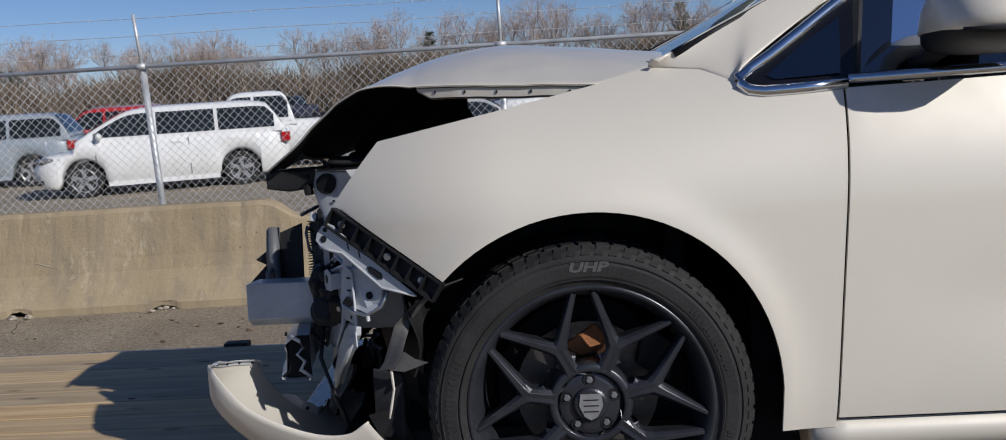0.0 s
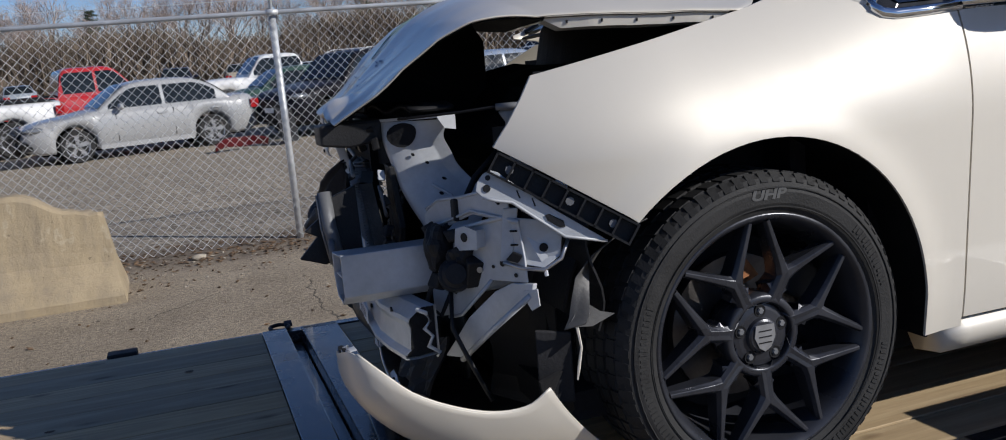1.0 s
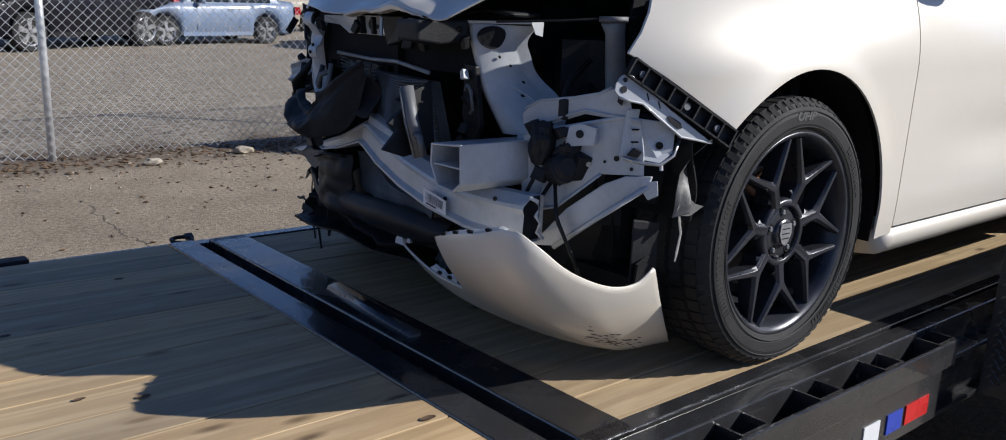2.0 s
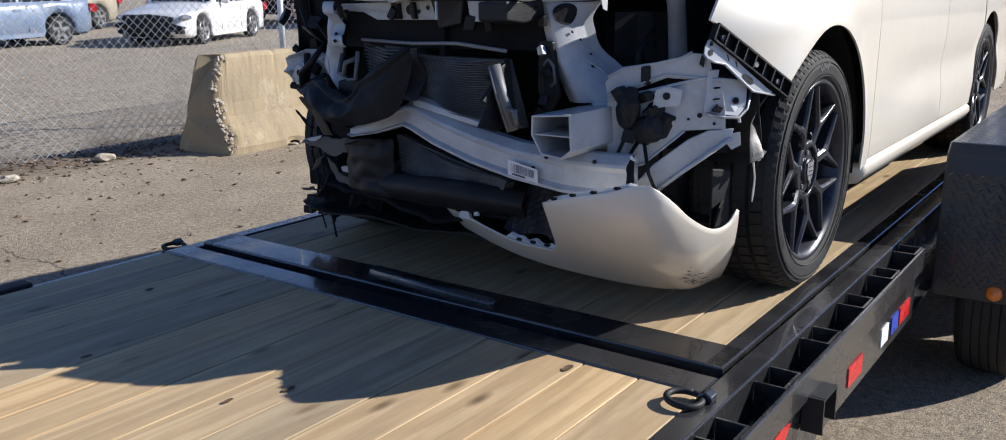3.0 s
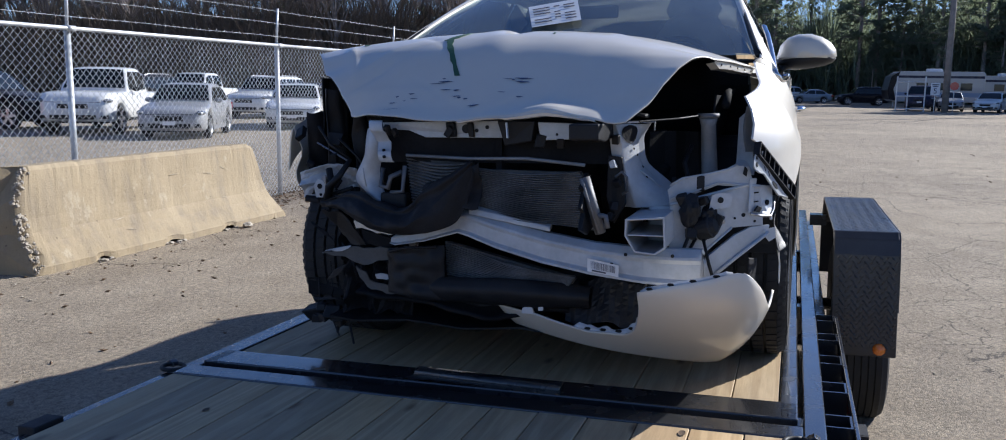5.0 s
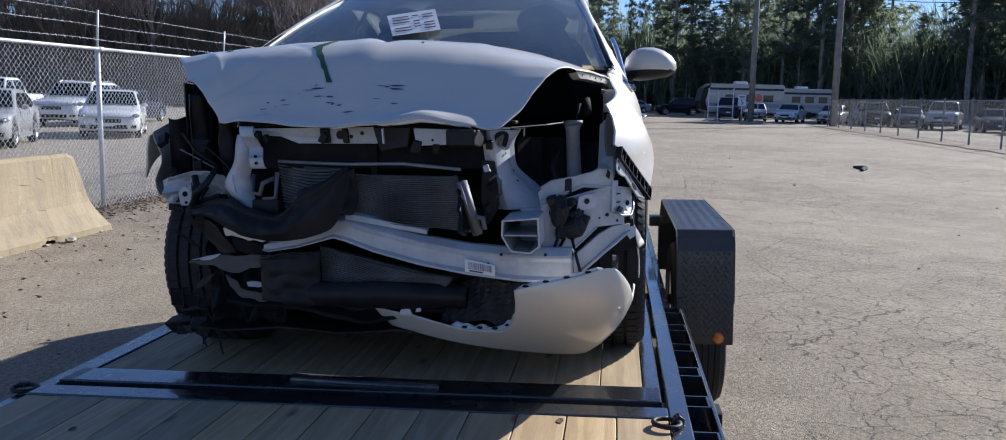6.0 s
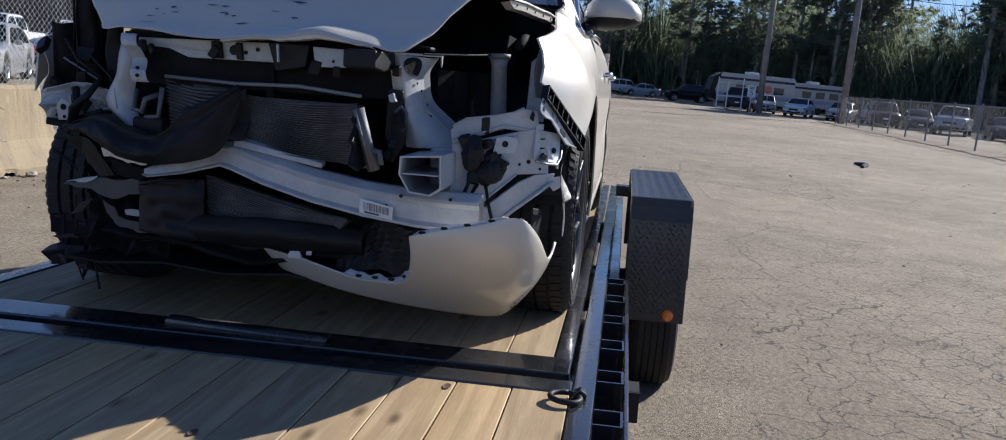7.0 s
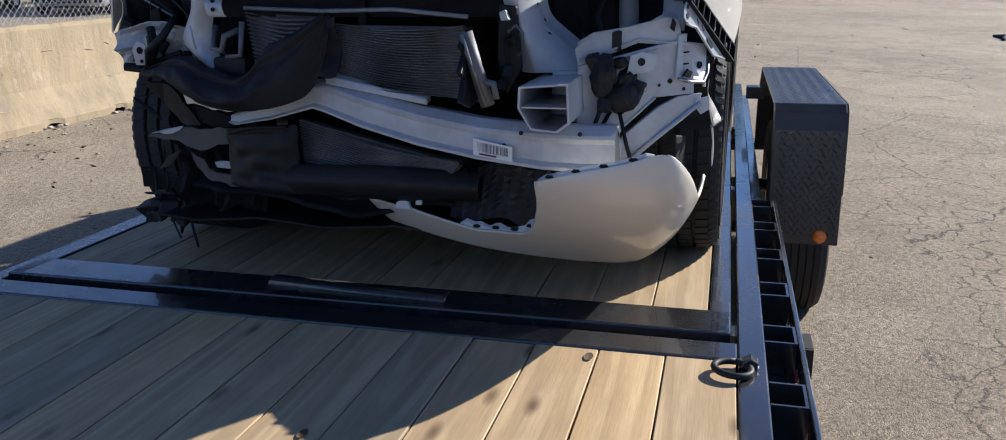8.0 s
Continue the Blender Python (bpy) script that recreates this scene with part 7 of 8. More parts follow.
    for c in ((-0.372, 1.850, 1.166), (-0.432, 1.905, 1.150)):
        part("bolt", tubes(([c, (c[0] - 0.004, c[1] - 0.006, c[2])], 0.006, 8)), STEEL, pump)
    P("wiring", tubes(([(-0.42, 1.935, 1.23), (-0.37, 1.945, 1.275), (-0.33, 1.965, 1.33), (-0.28, 1.95, 1.38)], 0.007, 8), ([(-0.44, 1.93, 1.15), (-0.46, 1.95, 1.09), (-0.43, 1.95, 1.06), (-0.41, 1.92, 1.12)], 0.005, 6), ([(-0.42, 1.90, 1.13), (-0.43, 1.88, 1.05), (-0.40, 1.86, 0.97), (-0.37, 1.85, 0.90)], 0.005, 6)), BLACK, "black wiring loom", smooth=True)
    P("connector", boxes((-0.40, -0.37, 1.90, 1.925, 1.255, 1.30)), BLACK, bevel=0.004)
    P("splash_bottle", boxes((-0.22, -0.12, 1.90, 2.0, 0.90, 1.12)), DARK, bevel=0.02)
    P("grey_panel_low", prisms(([Vector((-0.30, 1.775, 0.90)), Vector((-0.235, 1.755, 0.90)), Vector((-0.235, 1.755, 1.04)), Vector((-0.30, 1.775, 1.05))], (0.004, 0.006, 0))), GREYPLASTIC, bevel=0.003)
    # connectors that hang on their wires under the crushed corner
    hang = P("hanging_connector", chunk_at(Vector((-0.26, 3.263, 0.779)), (0.022, 0.040, 0.026), 4), BLACK, "torn connector block hanging on its wires", bevel=0.005)
    part("plug", chunk_at(Vector((-0.26, 3.171, 0.756)), (0.016, 0.022, 0.020), 9), BLACK, hang, bevel=0.003)
    part("loose_wire", tubes(([(-0.26, 3.248, 0.903), (-0.26, 3.249, 0.835), (-0.26, 3.263, 0.779)], 0.003, 6), ([(-0.26, 3.185, 0.814), (-0.26, 3.139, 0.792), (-0.26, 3.171, 0.756)], 0.0025, 6), ([(-0.26, 3.171, 0.756), (-0.26, 3.183, 0.708)], [0.010, 0.004], 6)), BLACK, hang, smooth=True)
    # far ear, seen against the lot from the side
    P("latch_cover", prisms(([(-0.60, 2.165, 1.452), (-0.54, 2.16, 1.456), (-0.46, 2.15, 1.456), (-0.46, 2.15, 1.41), (-0.54, 2.16, 1.400), (-0.60, 2.165, 1.408)], (0.0, 0.085, 0.0))), BLACK, "black broken latch cover", bevel=0.005)


front_end()


# ---- parked cars behind the fence and across the lot ----
CARKINDS = {
    # length, width, belt, roof, cabin (screen base, roof front, roof rear, back base), hood height, tail height, wheelbase, wheel radius, ground clearance
    "sedan": (4.55, 1.74, 0.92, 1.45, (0.95, 0.25, -1.05, -1.75), 0.88, 0.98, 2.62, 0.32, 0.22),
    "coupe": (4.40, 1.72, 0.86, 1.33, (0.80, 0.10, -0.85, -1.75), 0.80, 0.92, 2.57, 0.31, 0.18),
    "minivan": (4.78, 1.90, 1.08, 1.66, (1.60, 0.60, -1.95, -2.30), 0.94, 1.10, 2.90, 0.335, 0.20),
    "suv": (4.75, 1.90, 1.08, 1.72, (1.05, 0.45, -1.70, -2.20), 1.05, 1.12, 2.80, 0.37, 0.28),
    "pickup": (5.60, 1.98, 1.18, 1.86, (1.10, 0.55, -0.65, -0.85), 1.13, 1.15, 3.55, 0.39, 0.36),
}
PAINTS = {}
for cname, ccol, cdust in (("white", (0.74, 0.74, 0.73), 0.25), ("silver", (0.33, 0.335, 0.34), 0.25), ("black", (0.01, 0.01, 0.014), 0.03), ("red", (0.42, 0.012, 0.015), 0.15), ("blue", (0.16, 0.22, 0.33), 0.3), ("green", (0.015, 0.06, 0.05), 0.2), ("tan", (0.38, 0.33, 0.25), 0.3), ("grey", (0.25, 0.29, 0.33), 0.3), ("orange", (0.62, 0.09, 0.03), 0.15), ("navy", (0.015, 0.02, 0.05), 0.2)):
    PAINTS[cname] = paint(cname + "_car_lacquer", ccol, 0.32, cdust, 0.0, 0.12 if max(ccol) < 0.1 else 0.8)
LENS = simple("headlamp_lens", (0.22, 0.23, 0.24), 0.12, 0.3, 0.15, 9, 60, 0.0, 0.8)
REDLENS = simple("tail_lamp_lens", (0.35, 0.01, 0.012), 0.2, 0, 0.15, 9, 60, 0.0, 0.8)
DARKGLASS = simple("dark_car_window", (0.016, 0.02, 0.022), 0.06, 0, 0.2, 3, 40, 0.0, 0.0, 0.03)
ALLOY = simple("silver_alloy", (0.5, 0.5, 0.51), 0.3, 0.8, 0.15, 12, 80, 0.05)
KEEP = {}


def share(key, build):
    """A mesh that is built once and shared."""
    if key not in KEEP:
        bm = build()
        bmesh.ops.recalc_face_normals(bm, faces=bm.faces)
        me = bpy.data.meshes.new(key)
        bm.to_mesh(me)
        bm.free()
        KEEP[key] = me
    return KEEP[key]


def shared_part(name, me, mat, parent, label="", at=None, smooth=False):
    ob = new(name, me)
    if smooth:
        me.polygons.foreach_set("use_smooth", [True] * len(me.polygons))
    if not me.materials:
        me.materials.append(mat)
    ob.material_slots[0].link = "OBJECT"
    ob.material_slots[0].material = mat
    ob.parent = parent
    if at is not None:
        ob.matrix_basis = at
    if label:
        ob["label"] = label
    return ob


def body_loft(kind):
    ln, w, belt, roof, cab, hz, tz, wb, wr, gc = CARKINDS[kind]
    half = ln / 2
    off = 0.05
    fx, rx = wb / 2 + off, -wb / 2 + off
    R = wr + 0.055
    xs = set(np.linspace(-half, half, 34).round(3))
    for c in (fx, rx):
        for k in range(9):
            for s in (-1, 1):
                xs.add(round(c + s * R * math.sin(math.pi / 2 * k / 8), 3))
    xs = sorted(xs)
    bm = bmesh.new()
    prev = None
    for x in xs:
        e = abs(x) / half
        t = (1 - max(0, (e - 0.80) / 0.20) ** 2.4 * 0.28)
        wd = w / 2 * t
        top = curve([(-half, tz - 0.10), (-half + 0.12, tz), (cab[3], max(belt, tz)), (cab[0], belt + 0.02), (half - 0.9, hz), (half - 0.15, hz - 0.14), (half, hz - 0.32)], x) if kind != "pickup" else curve([(-half, tz - 0.02), (cab[3], tz), (cab[0], belt), (half - 0.25, hz), (half, hz - 0.18)], x)
        lo = gc + 0.10 * max(0, (e - 0.88) / 0.12)
        for c in (fx, rx):
            d = abs(x - c)
            if d < R:
                lo = max(lo, wr + math.sqrt(R * R - d * d))
        lo = min(lo, top - 0.08)
        mid = lerp(lo, top, 0.55)
        pts = [(0.0, lo), (wd * 0.90, lo), (wd * 0.975, lo + min(0.06, (top - lo) * 0.3)), (wd, mid), (wd * 0.985, lerp(mid, top, 0.6)), (wd * 0.93, top - 0.02), (wd * 0.80, top + 0.012), (0.0, top + 0.035)]
        ring = [bm.verts.new((x, y, z)) for y, z in pts] + [bm.verts.new((x, -y, z)) for y, z in pts[-2:0:-1]]
        if prev:
            n = len(ring)
            for i in range(n):
                bm.faces.new((prev[i], prev[(i + 1) % n], ring[(i + 1) % n], ring[i]))
        else:
            bm.faces.new(ring[::-1])
        prev = ring
    bm.faces.new(prev)
    return bm


def cabin_top(kind, x):
    ln, w, belt, roof, cab, *_ = CARKINDS[kind]
    back = [(cab[3], belt + 0.02), (lerp(cab[3], cab[2], 0.5), lerp(belt, roof, 0.60)), (cab[2], roof - 0.045)]
    front = [(cab[1], roof - 0.05), (lerp(cab[1], cab[0], 0.5), lerp(belt, roof, 0.52)), (cab[0], belt + 0.0)]
    return curve(back + [((cab[1] + cab[2]) / 2, roof)] + front, x)


def cabin_y(kind, z):
    """Half width of the cabin at a height."""
    ln, w, belt, roof, *_ = CARKINDS[kind]
    t = min(1, max(0, (z - belt) / (roof - belt)))
    return w / 2 * lerp(0.935, 0.735, t ** 1.25)


def cabin_hull(kind):
    ln, w, belt, roof, cab, *_ = CARKINDS[kind]
    bm = bmesh.new()
    prev = None
    for x in np.linspace(cab[3], cab[0], 26):
        top = max(belt - 0.02, cabin_top(kind, x))
        half = []
        for k in range(6):
            z = lerp(belt - 0.05, top - 0.035, k / 5)
            half.append((cabin_y(kind, z), z))
        yt = half[-1][0]
        half += [(yt - 0.05, top - 0.008), (yt * 0.6, top + 0.012), (0.0, top + 0.022)]
        ring = [bm.verts.new((x, y, z)) for y, z in half] + [bm.verts.new((x, -y, z)) for y, z in half[-2::-1]]
        if prev:
            for i in range(len(ring) - 1):
                bm.faces.new((prev[i], prev[i + 1], ring[i + 1], ring[i]))
        prev = ring
    return bm


def pane(kind, which):
    """A window set a little proud of the cabin hull, following its curve."""
    ln, w, belt, roof, cab, *_ = CARKINDS[kind]
    bm = bmesh.new()
    if which in ("front", "back"):
        xa, xb = (cab[0], cab[1]) if which == "front" else (cab[3], cab[2])
        rows = []
        for k in range(8):
            x = lerp(xa, xb, lerp(0.10, 0.93, k / 7))
            z = cabin_top(kind, x)
            hw = cabin_y(kind, z - 0.05) - 0.075
            rows.append([bm.verts.new((x + (0.006 if which == "front" else -0.006), hw * s, z + 0.030 - 0.016 * s * s)) for s in (-1, -0.5, 0, 0.5, 1)])
        for a, b in zip(rows, rows[1:]):
            for i in range(4):
                bm.faces.new((a[i], a[i + 1], b[i + 1], b[i]))
        return bm
    side, part_no, count = which
    x0, x1 = lerp(cab[0], cab[1], 0.30), lerp(cab[3], cab[2], 0.45 if kind not in ("pickup",) else 0.5)
    xa, xb = lerp(x0, x1, part_no / count) - 0.035, lerp(x0, x1, (part_no + 1) / count) + 0.035
    rows = []
    for k in range(8):
        x = lerp(xa, xb, k / 7)
        zb = belt + 0.045
        zt = max(zb + 0.012, min(cabin_top(kind, x) - 0.085, roof - 0.11))
        rows.append([bm.verts.new((x, side * (cabin_y(kind, lerp(zb, zt, j / 4)) + 0.007), lerp(zb, zt, j / 4))) for j in range(5)])
    for a, b in zip(rows, rows[1:]):
        for i in range(4):
            bm.faces.new((a[i], a[i + 1], b[i + 1], b[i]))
    return bm


def car_wheel(r):
    return lathe([(0.0, 0.08), (r * 0.66, 0.08), (r * 0.9, 0.10), (r, 0.075), (r, -0.075), (r * 0.93, -0.10), (r * 0.70, -0.095), (r * 0.66, -0.07), (0.0, -0.06)], 28)


def car_rim(r):
    bm = lathe([(r * 0.70, -0.098), (r * 0.69, -0.10), (r * 0.63, -0.085), (r * 0.62, -0.066)], 28)
    for k in range(5):
        a = 2 * math.pi * k / 5 + 0.3
        d, s = Vector((math.cos(a), 0, math.sin(a))), Vector((-math.sin(a), 0, math.cos(a)))
        c = Vector((0, -0.088, 0))
        prism(bm, [c + s * r * 0.10, c + d * r * 0.66 + s * r * 0.13, c + d * r * 0.66 - s * r * 0.13, c - s * r * 0.10], (0, 0.02, 0))
    return bm


def parked_car(kind, colour, x, y, heading, label, group="parked cars", bumper=True, wrecked=False):
    ln, w, belt, roof, cab, hz, tz, wb, wr, gc = CARKINDS[kind]
    root = thing("parked_" + kind, (x, y, 0), label, {"suv": "SUV", "pickup": "pickup truck"}.get(kind, kind), group=group, turn=heading)
    col = PAINTS[colour]
    shared_part("body", share("body_" + kind, lambda: body_loft(kind)), col, root, smooth=True)
    c = shared_part("cabin", share("cabin_" + kind, lambda: cabin_hull(kind)), col, root, smooth=True)
    for which, nm in (("front", "windscreen"), ("back", "rear_window")):
        shared_part(nm, share(nm + "_" + kind, lambda: pane(kind, which)), DARKGLASS, c, "dark glass", smooth=True)
    n = 3 if kind in ("minivan", "suv") else (2 if kind != "pickup" else 2)
    for side in (-1, 1):
        for k in range(n):
            shared_part("side_window", share("side_%s_%d_%d" % (kind, side, k), lambda: pane(kind, (side, k, n))), DARKGLASS, c, "dark glass", smooth=True)
        half = ln / 2
        shared_part("headlamp", share("headlamp_%s_%d" % (kind, side), lambda: lump(bmesh.new(), (half - 0.30, side * w * 0.425, hz - 0.19), (0.26, 0.115, 0.07), 1, 0.05, 3)), LENS, root, "clear headlamp")
        shared_part("tail_lamp", share("tail_%s_%d" % (kind, side), lambda: boxes((-half - 0.01, -half + 0.16, min(side * w * 0.30, side * w * 0.475), max(side * w * 0.30, side * w * 0.475), tz - 0.28, tz - 0.10))), REDLENS, root, "red tail lamp")
        shared_part("door_mirror", share("mirror_%s_%d" % (kind, side), lambda: lump(bmesh.new(), (cab[0] - 0.45, side * (w / 2 + 0.06), belt + 0.07), (0.06, 0.11, 0.07), 1, 0.05)), col if kind != "pickup" else BLACK, root)
        for fx in (wb / 2 + 0.05, -wb / 2 + 0.05):
            m = pose(fx, side * (w / 2 - 0.105), wr, 0, 0, 0 if side < 0 else 180)
            wo = shared_part("wheel", share("wheel_%.2f" % wr, lambda: car_wheel(wr)), RUBBER, root, "black tyre with silver rim", m)
            shared_part("rim", share("rim_%.2f" % wr, lambda: car_rim(wr)), ALLOY, wo, "silver alloy rim")
        shared_part("door_handle", share("handles_%s_%d" % (kind, side), lambda: boxes(*[(sx - 0.09, sx + 0.09, side * w * 0.497 - 0.012, side * w * 0.497 + 0.012, belt - 0.14, belt - 0.11) for sx in ((cab[0] + cab[3]) / 2 + 0.12, (cab[0] + cab[3]) / 2 - 0.95)])), col, root, "door handles")
        shared_part("sill_strip", share("sill_%s_%d" % (kind, side), lambda: boxes((-wb / 2 + wr + 0.14, wb / 2 - wr - 0.04, side * w * 0.487 - 0.012, side * w * 0.487 + 0.012, gc - 0.01, gc + 0.075))), BLACK if kind in ("suv", "pickup") else col, root, "lower sill strip")
        if kind == "suv":
            shared_part("roof_rail", share("roof_rail_%d" % side, lambda: tubes(([(cab[1] - 0.1, side * w * 0.345, roof - 0.03), (cab[1] - 0.35, side * w * 0.345, roof + 0.035), (cab[2] + 0.45, side * w * 0.345, roof + 0.035), (cab[2] + 0.2, side * w * 0.345, roof - 0.03)], 0.02, 6))), ALLOY, root, "silver roof rail")
        shared_part("door_seam", share("seam_%s_%d" % (kind, side), lambda: boxes(*[(sx - 0.006, sx + 0.006, side * w * 0.4915 - 0.006, side * w * 0.4915 + 0.006, gc + 0.12, belt - 0.04) for sx in (cab[0] - 0.35, (cab[0] + cab[3]) / 2 - 0.1)])), BLACK, root)
    half = ln / 2
    shared_part("grille", share("grille_" + kind, lambda: boxes((half - 0.16, half + 0.006, -w * 0.20, w * 0.20, hz - 0.40, hz - 0.27), (half - 0.12, half + 0.008, -w * 0.30, w * 0.30, gc + 0.08, gc + 0.20), (half - 0.30, half - 0.02, -w * 0.44, -w * 0.34, gc + 0.10, gc + 0.19), (half - 0.30, half - 0.02, w * 0.34, w * 0.44, gc + 0.10, gc + 0.19))), BLACK, root, "black front grille")
    shared_part("plate", share("plate_" + kind, lambda: boxes((half - 0.06, half + 0.016, -0.16, 0.16, hz - 0.50, hz - 0.40))), WHITE, root, "blank white plate")
    shared_part("bumper_line", share("bumper_line_" + kind, lambda: boxes((half - 0.30, half + 0.002, -w * 0.36, w * 0.36, hz - 0.232, hz - 0.222))), BLACK, root)
    shared_part("underside", share("under_" + kind, lambda: boxes((-half + 0.3, half - 0.3, -w * 0.36, w * 0.36, gc - 0.04, gc + 0.25))), DARK, root)
    if kind == "pickup":
        shared_part("bed_floor", share("bed", lambda: boxes((-half + 0.1, cab[3] - 0.05, -w * 0.38, w * 0.38, tz + 0.02, tz + 0.045))), DARK, root, "dark open load bed")
    if wrecked:
        bm = bmesh.new()
        lump(bm, (half - 0.02, 0.0, gc + 0.24), (0.16, w * 0.45, 0.24), 3, 0.5, 3)
        part("damaged_front", bm, BLACK, root, "front end torn open, black inside", level=root.matrix_basis.copy())
    return root


for spec in (
    ("minivan", "white", -6.93, 17.84, 197, "white minivan parked on gravel behind the fence"),
    ("minivan", "grey", -12.6, 20.6, 194, "pale blue-grey minivan parked beside the white van"),
    ("pickup", "white", -6.2, 21.9, 197, "white crew cab pickup parked behind the white van"),
    ("pickup", "red", -3.1, 26.3, 14, "bright red pickup parked in the back row"),
    ("suv", "red", -12.0, 26.5, 190, "red utility vehicle in the back row"),
    ("sedan", "silver", -1.68, 19.86, 195, "silver sedan with its front bumper hanging loose"),
    ("sedan", "green", 2.0, 25.0, 190, "dark green sedan parked behind the silver sedan"),
    ("pickup", "white", 2.3, 31.0, 190, "white pickup in the back row"),
    ("suv", "black", 3.05, 20.4, 206, "black utility vehicle facing the fence"),
    ("sedan", "blue", 6.35, 21.4, 190, "blue-grey sedan parked on the gravel"),
    ("sedan", "tan", 10.0, 26.2, 200, "tan sedan with a damaged tail"),
    ("suv", "black", 12.6, 31.0, 195, "black utility vehicle in the back row"),
    ("coupe", "white", 10.5, 19.65, 208, "white coupe with its front bumper missing"),
    ("suv", "orange", 15.6, 26.2, 200, "orange-red hatchback parked behind the coupe"),
    ("sedan", "silver", 19.9, 31.0, 200, "silver sedan in the back row"),
    ("suv", "black", 17.4, 25.4, 285, "black utility vehicle seen from behind"),
    ("pickup", "white", 18.2, 21.3, 205, "white pickup with a dark grille facing the fence"),
    ("sedan", "silver", 17.6, 17.9, 206, "pale silver sedan facing the fence"),
    ("suv", "white", 29.6, 23.2, 188, "white utility vehicle in the second row"),
    ("sedan", "white", 23.3, 17.9, 207, "white sedan facing the fence"),
    ("sedan", "navy", 34.0, 23.6, 10, "dark sedan seen from behind"),
    ("suv", "black", 27.8, 28.6, 185, "black utility vehicle with its tailgate up"),
    ("pickup", "white", 33.0, 29.5, 190, "white pickup in the third row"),
):
    parked_car(*spec, wrecked=spec[0] == "coupe" or spec[1:3] == ("silver", -1.68))

rnd = random.Random(21)
kinds, cols = ["sedan", "suv", "sedan", "pickup", "minivan", "coupe"], ["white", "silver", "black", "grey", "blue", "navy", "red", "tan"]
for k in range(15):
    c, kd = cols[rnd.randrange(8)], kinds[rnd.randrange(6)]
    parked_car(kd, c, -44 + k * 4.3 + rnd.uniform(-0.5, 0.5), 58 + rnd.uniform(-2, 2), 90 + rnd.uniform(-12, 12), "%s %s in the far row of the lot" % (c, kd), "far row of parked cars")
for k, (x, y, kd, c) in enumerate(((88, -4.2, "suv", "black"), (96, 0.5, "sedan", "grey"), (100, 3.4, "suv", "white"), (104, 6.0, "sedan", "navy"), (110, 9.5, "sedan", "silver"), (112, 13, "pickup", "grey"), (71, -9.4, "sedan", "silver"), (69, -11.8, "sedan", "white"), (70, -7.2, "pickup", "navy"), (66, -14.4, "sedan", "silver"), (63, -16.5, "suv", "black"), (68, -17.5, "suv", "grey"), (62, -18.6, "sedan", "navy"), (58, -19.6, "pickup", "grey"), (55, -21.5, "sedan", "navy"), (51, -21.8, "suv", "blue"), (48, -23.5, "sedan", "navy"), (45, -24.2, "sedan", "grey"), (42, -25.5, "suv", "grey"), (39, -26, "sedan", "blue"), (60, -26, "minivan", "grey"), (52, -29, "sedan", "black"), (46, -31, "sedan", "black"))):
    parked_car(kd, c, x, y, (100 if k < 6 else 150) + (k * 37) % 25, "%s %s parked across the far lot" % (c, kd), "cars across the lot")

# loose car parts on the gravel
bm = grid(lambda u, v: (lerp(-0.5, 0.5, u), 0.10 * math.sin(math.pi * u) * (1 + v), 0.02 + 0.16 * v + 0.03 * math.sin(u * 9)), 14, 5)
DEEPRED = paint("faded_dark_red", (0.085, 0.006, 0.009), 0.5, 0.10, 0.0, 0.2)
ob = part("red_bumper", bm, DEEPRED, solid=0.02, smooth=True)
ob.matrix_basis = pose(0.15, 17.6, 0.01, 35, 0, 12)
tagged(ob, "dark red bumper cover lying on the gravel", "bumper")
bm = grid(lambda u, v: (lerp(-0.4, 0.4, u), 0.12 * math.sin(math.pi * u), lerp(0.0, 0.75, v)), 8, 6)
ob = part("grey_panel", bm, GREYPLASTIC, solid=0.02, smooth=True)
ob.matrix_basis = pose(1.15, 18.0, 0.0, -12, 8, 60)
tagged(ob, "grey car panel leaning upright on the gravel", "car panel")

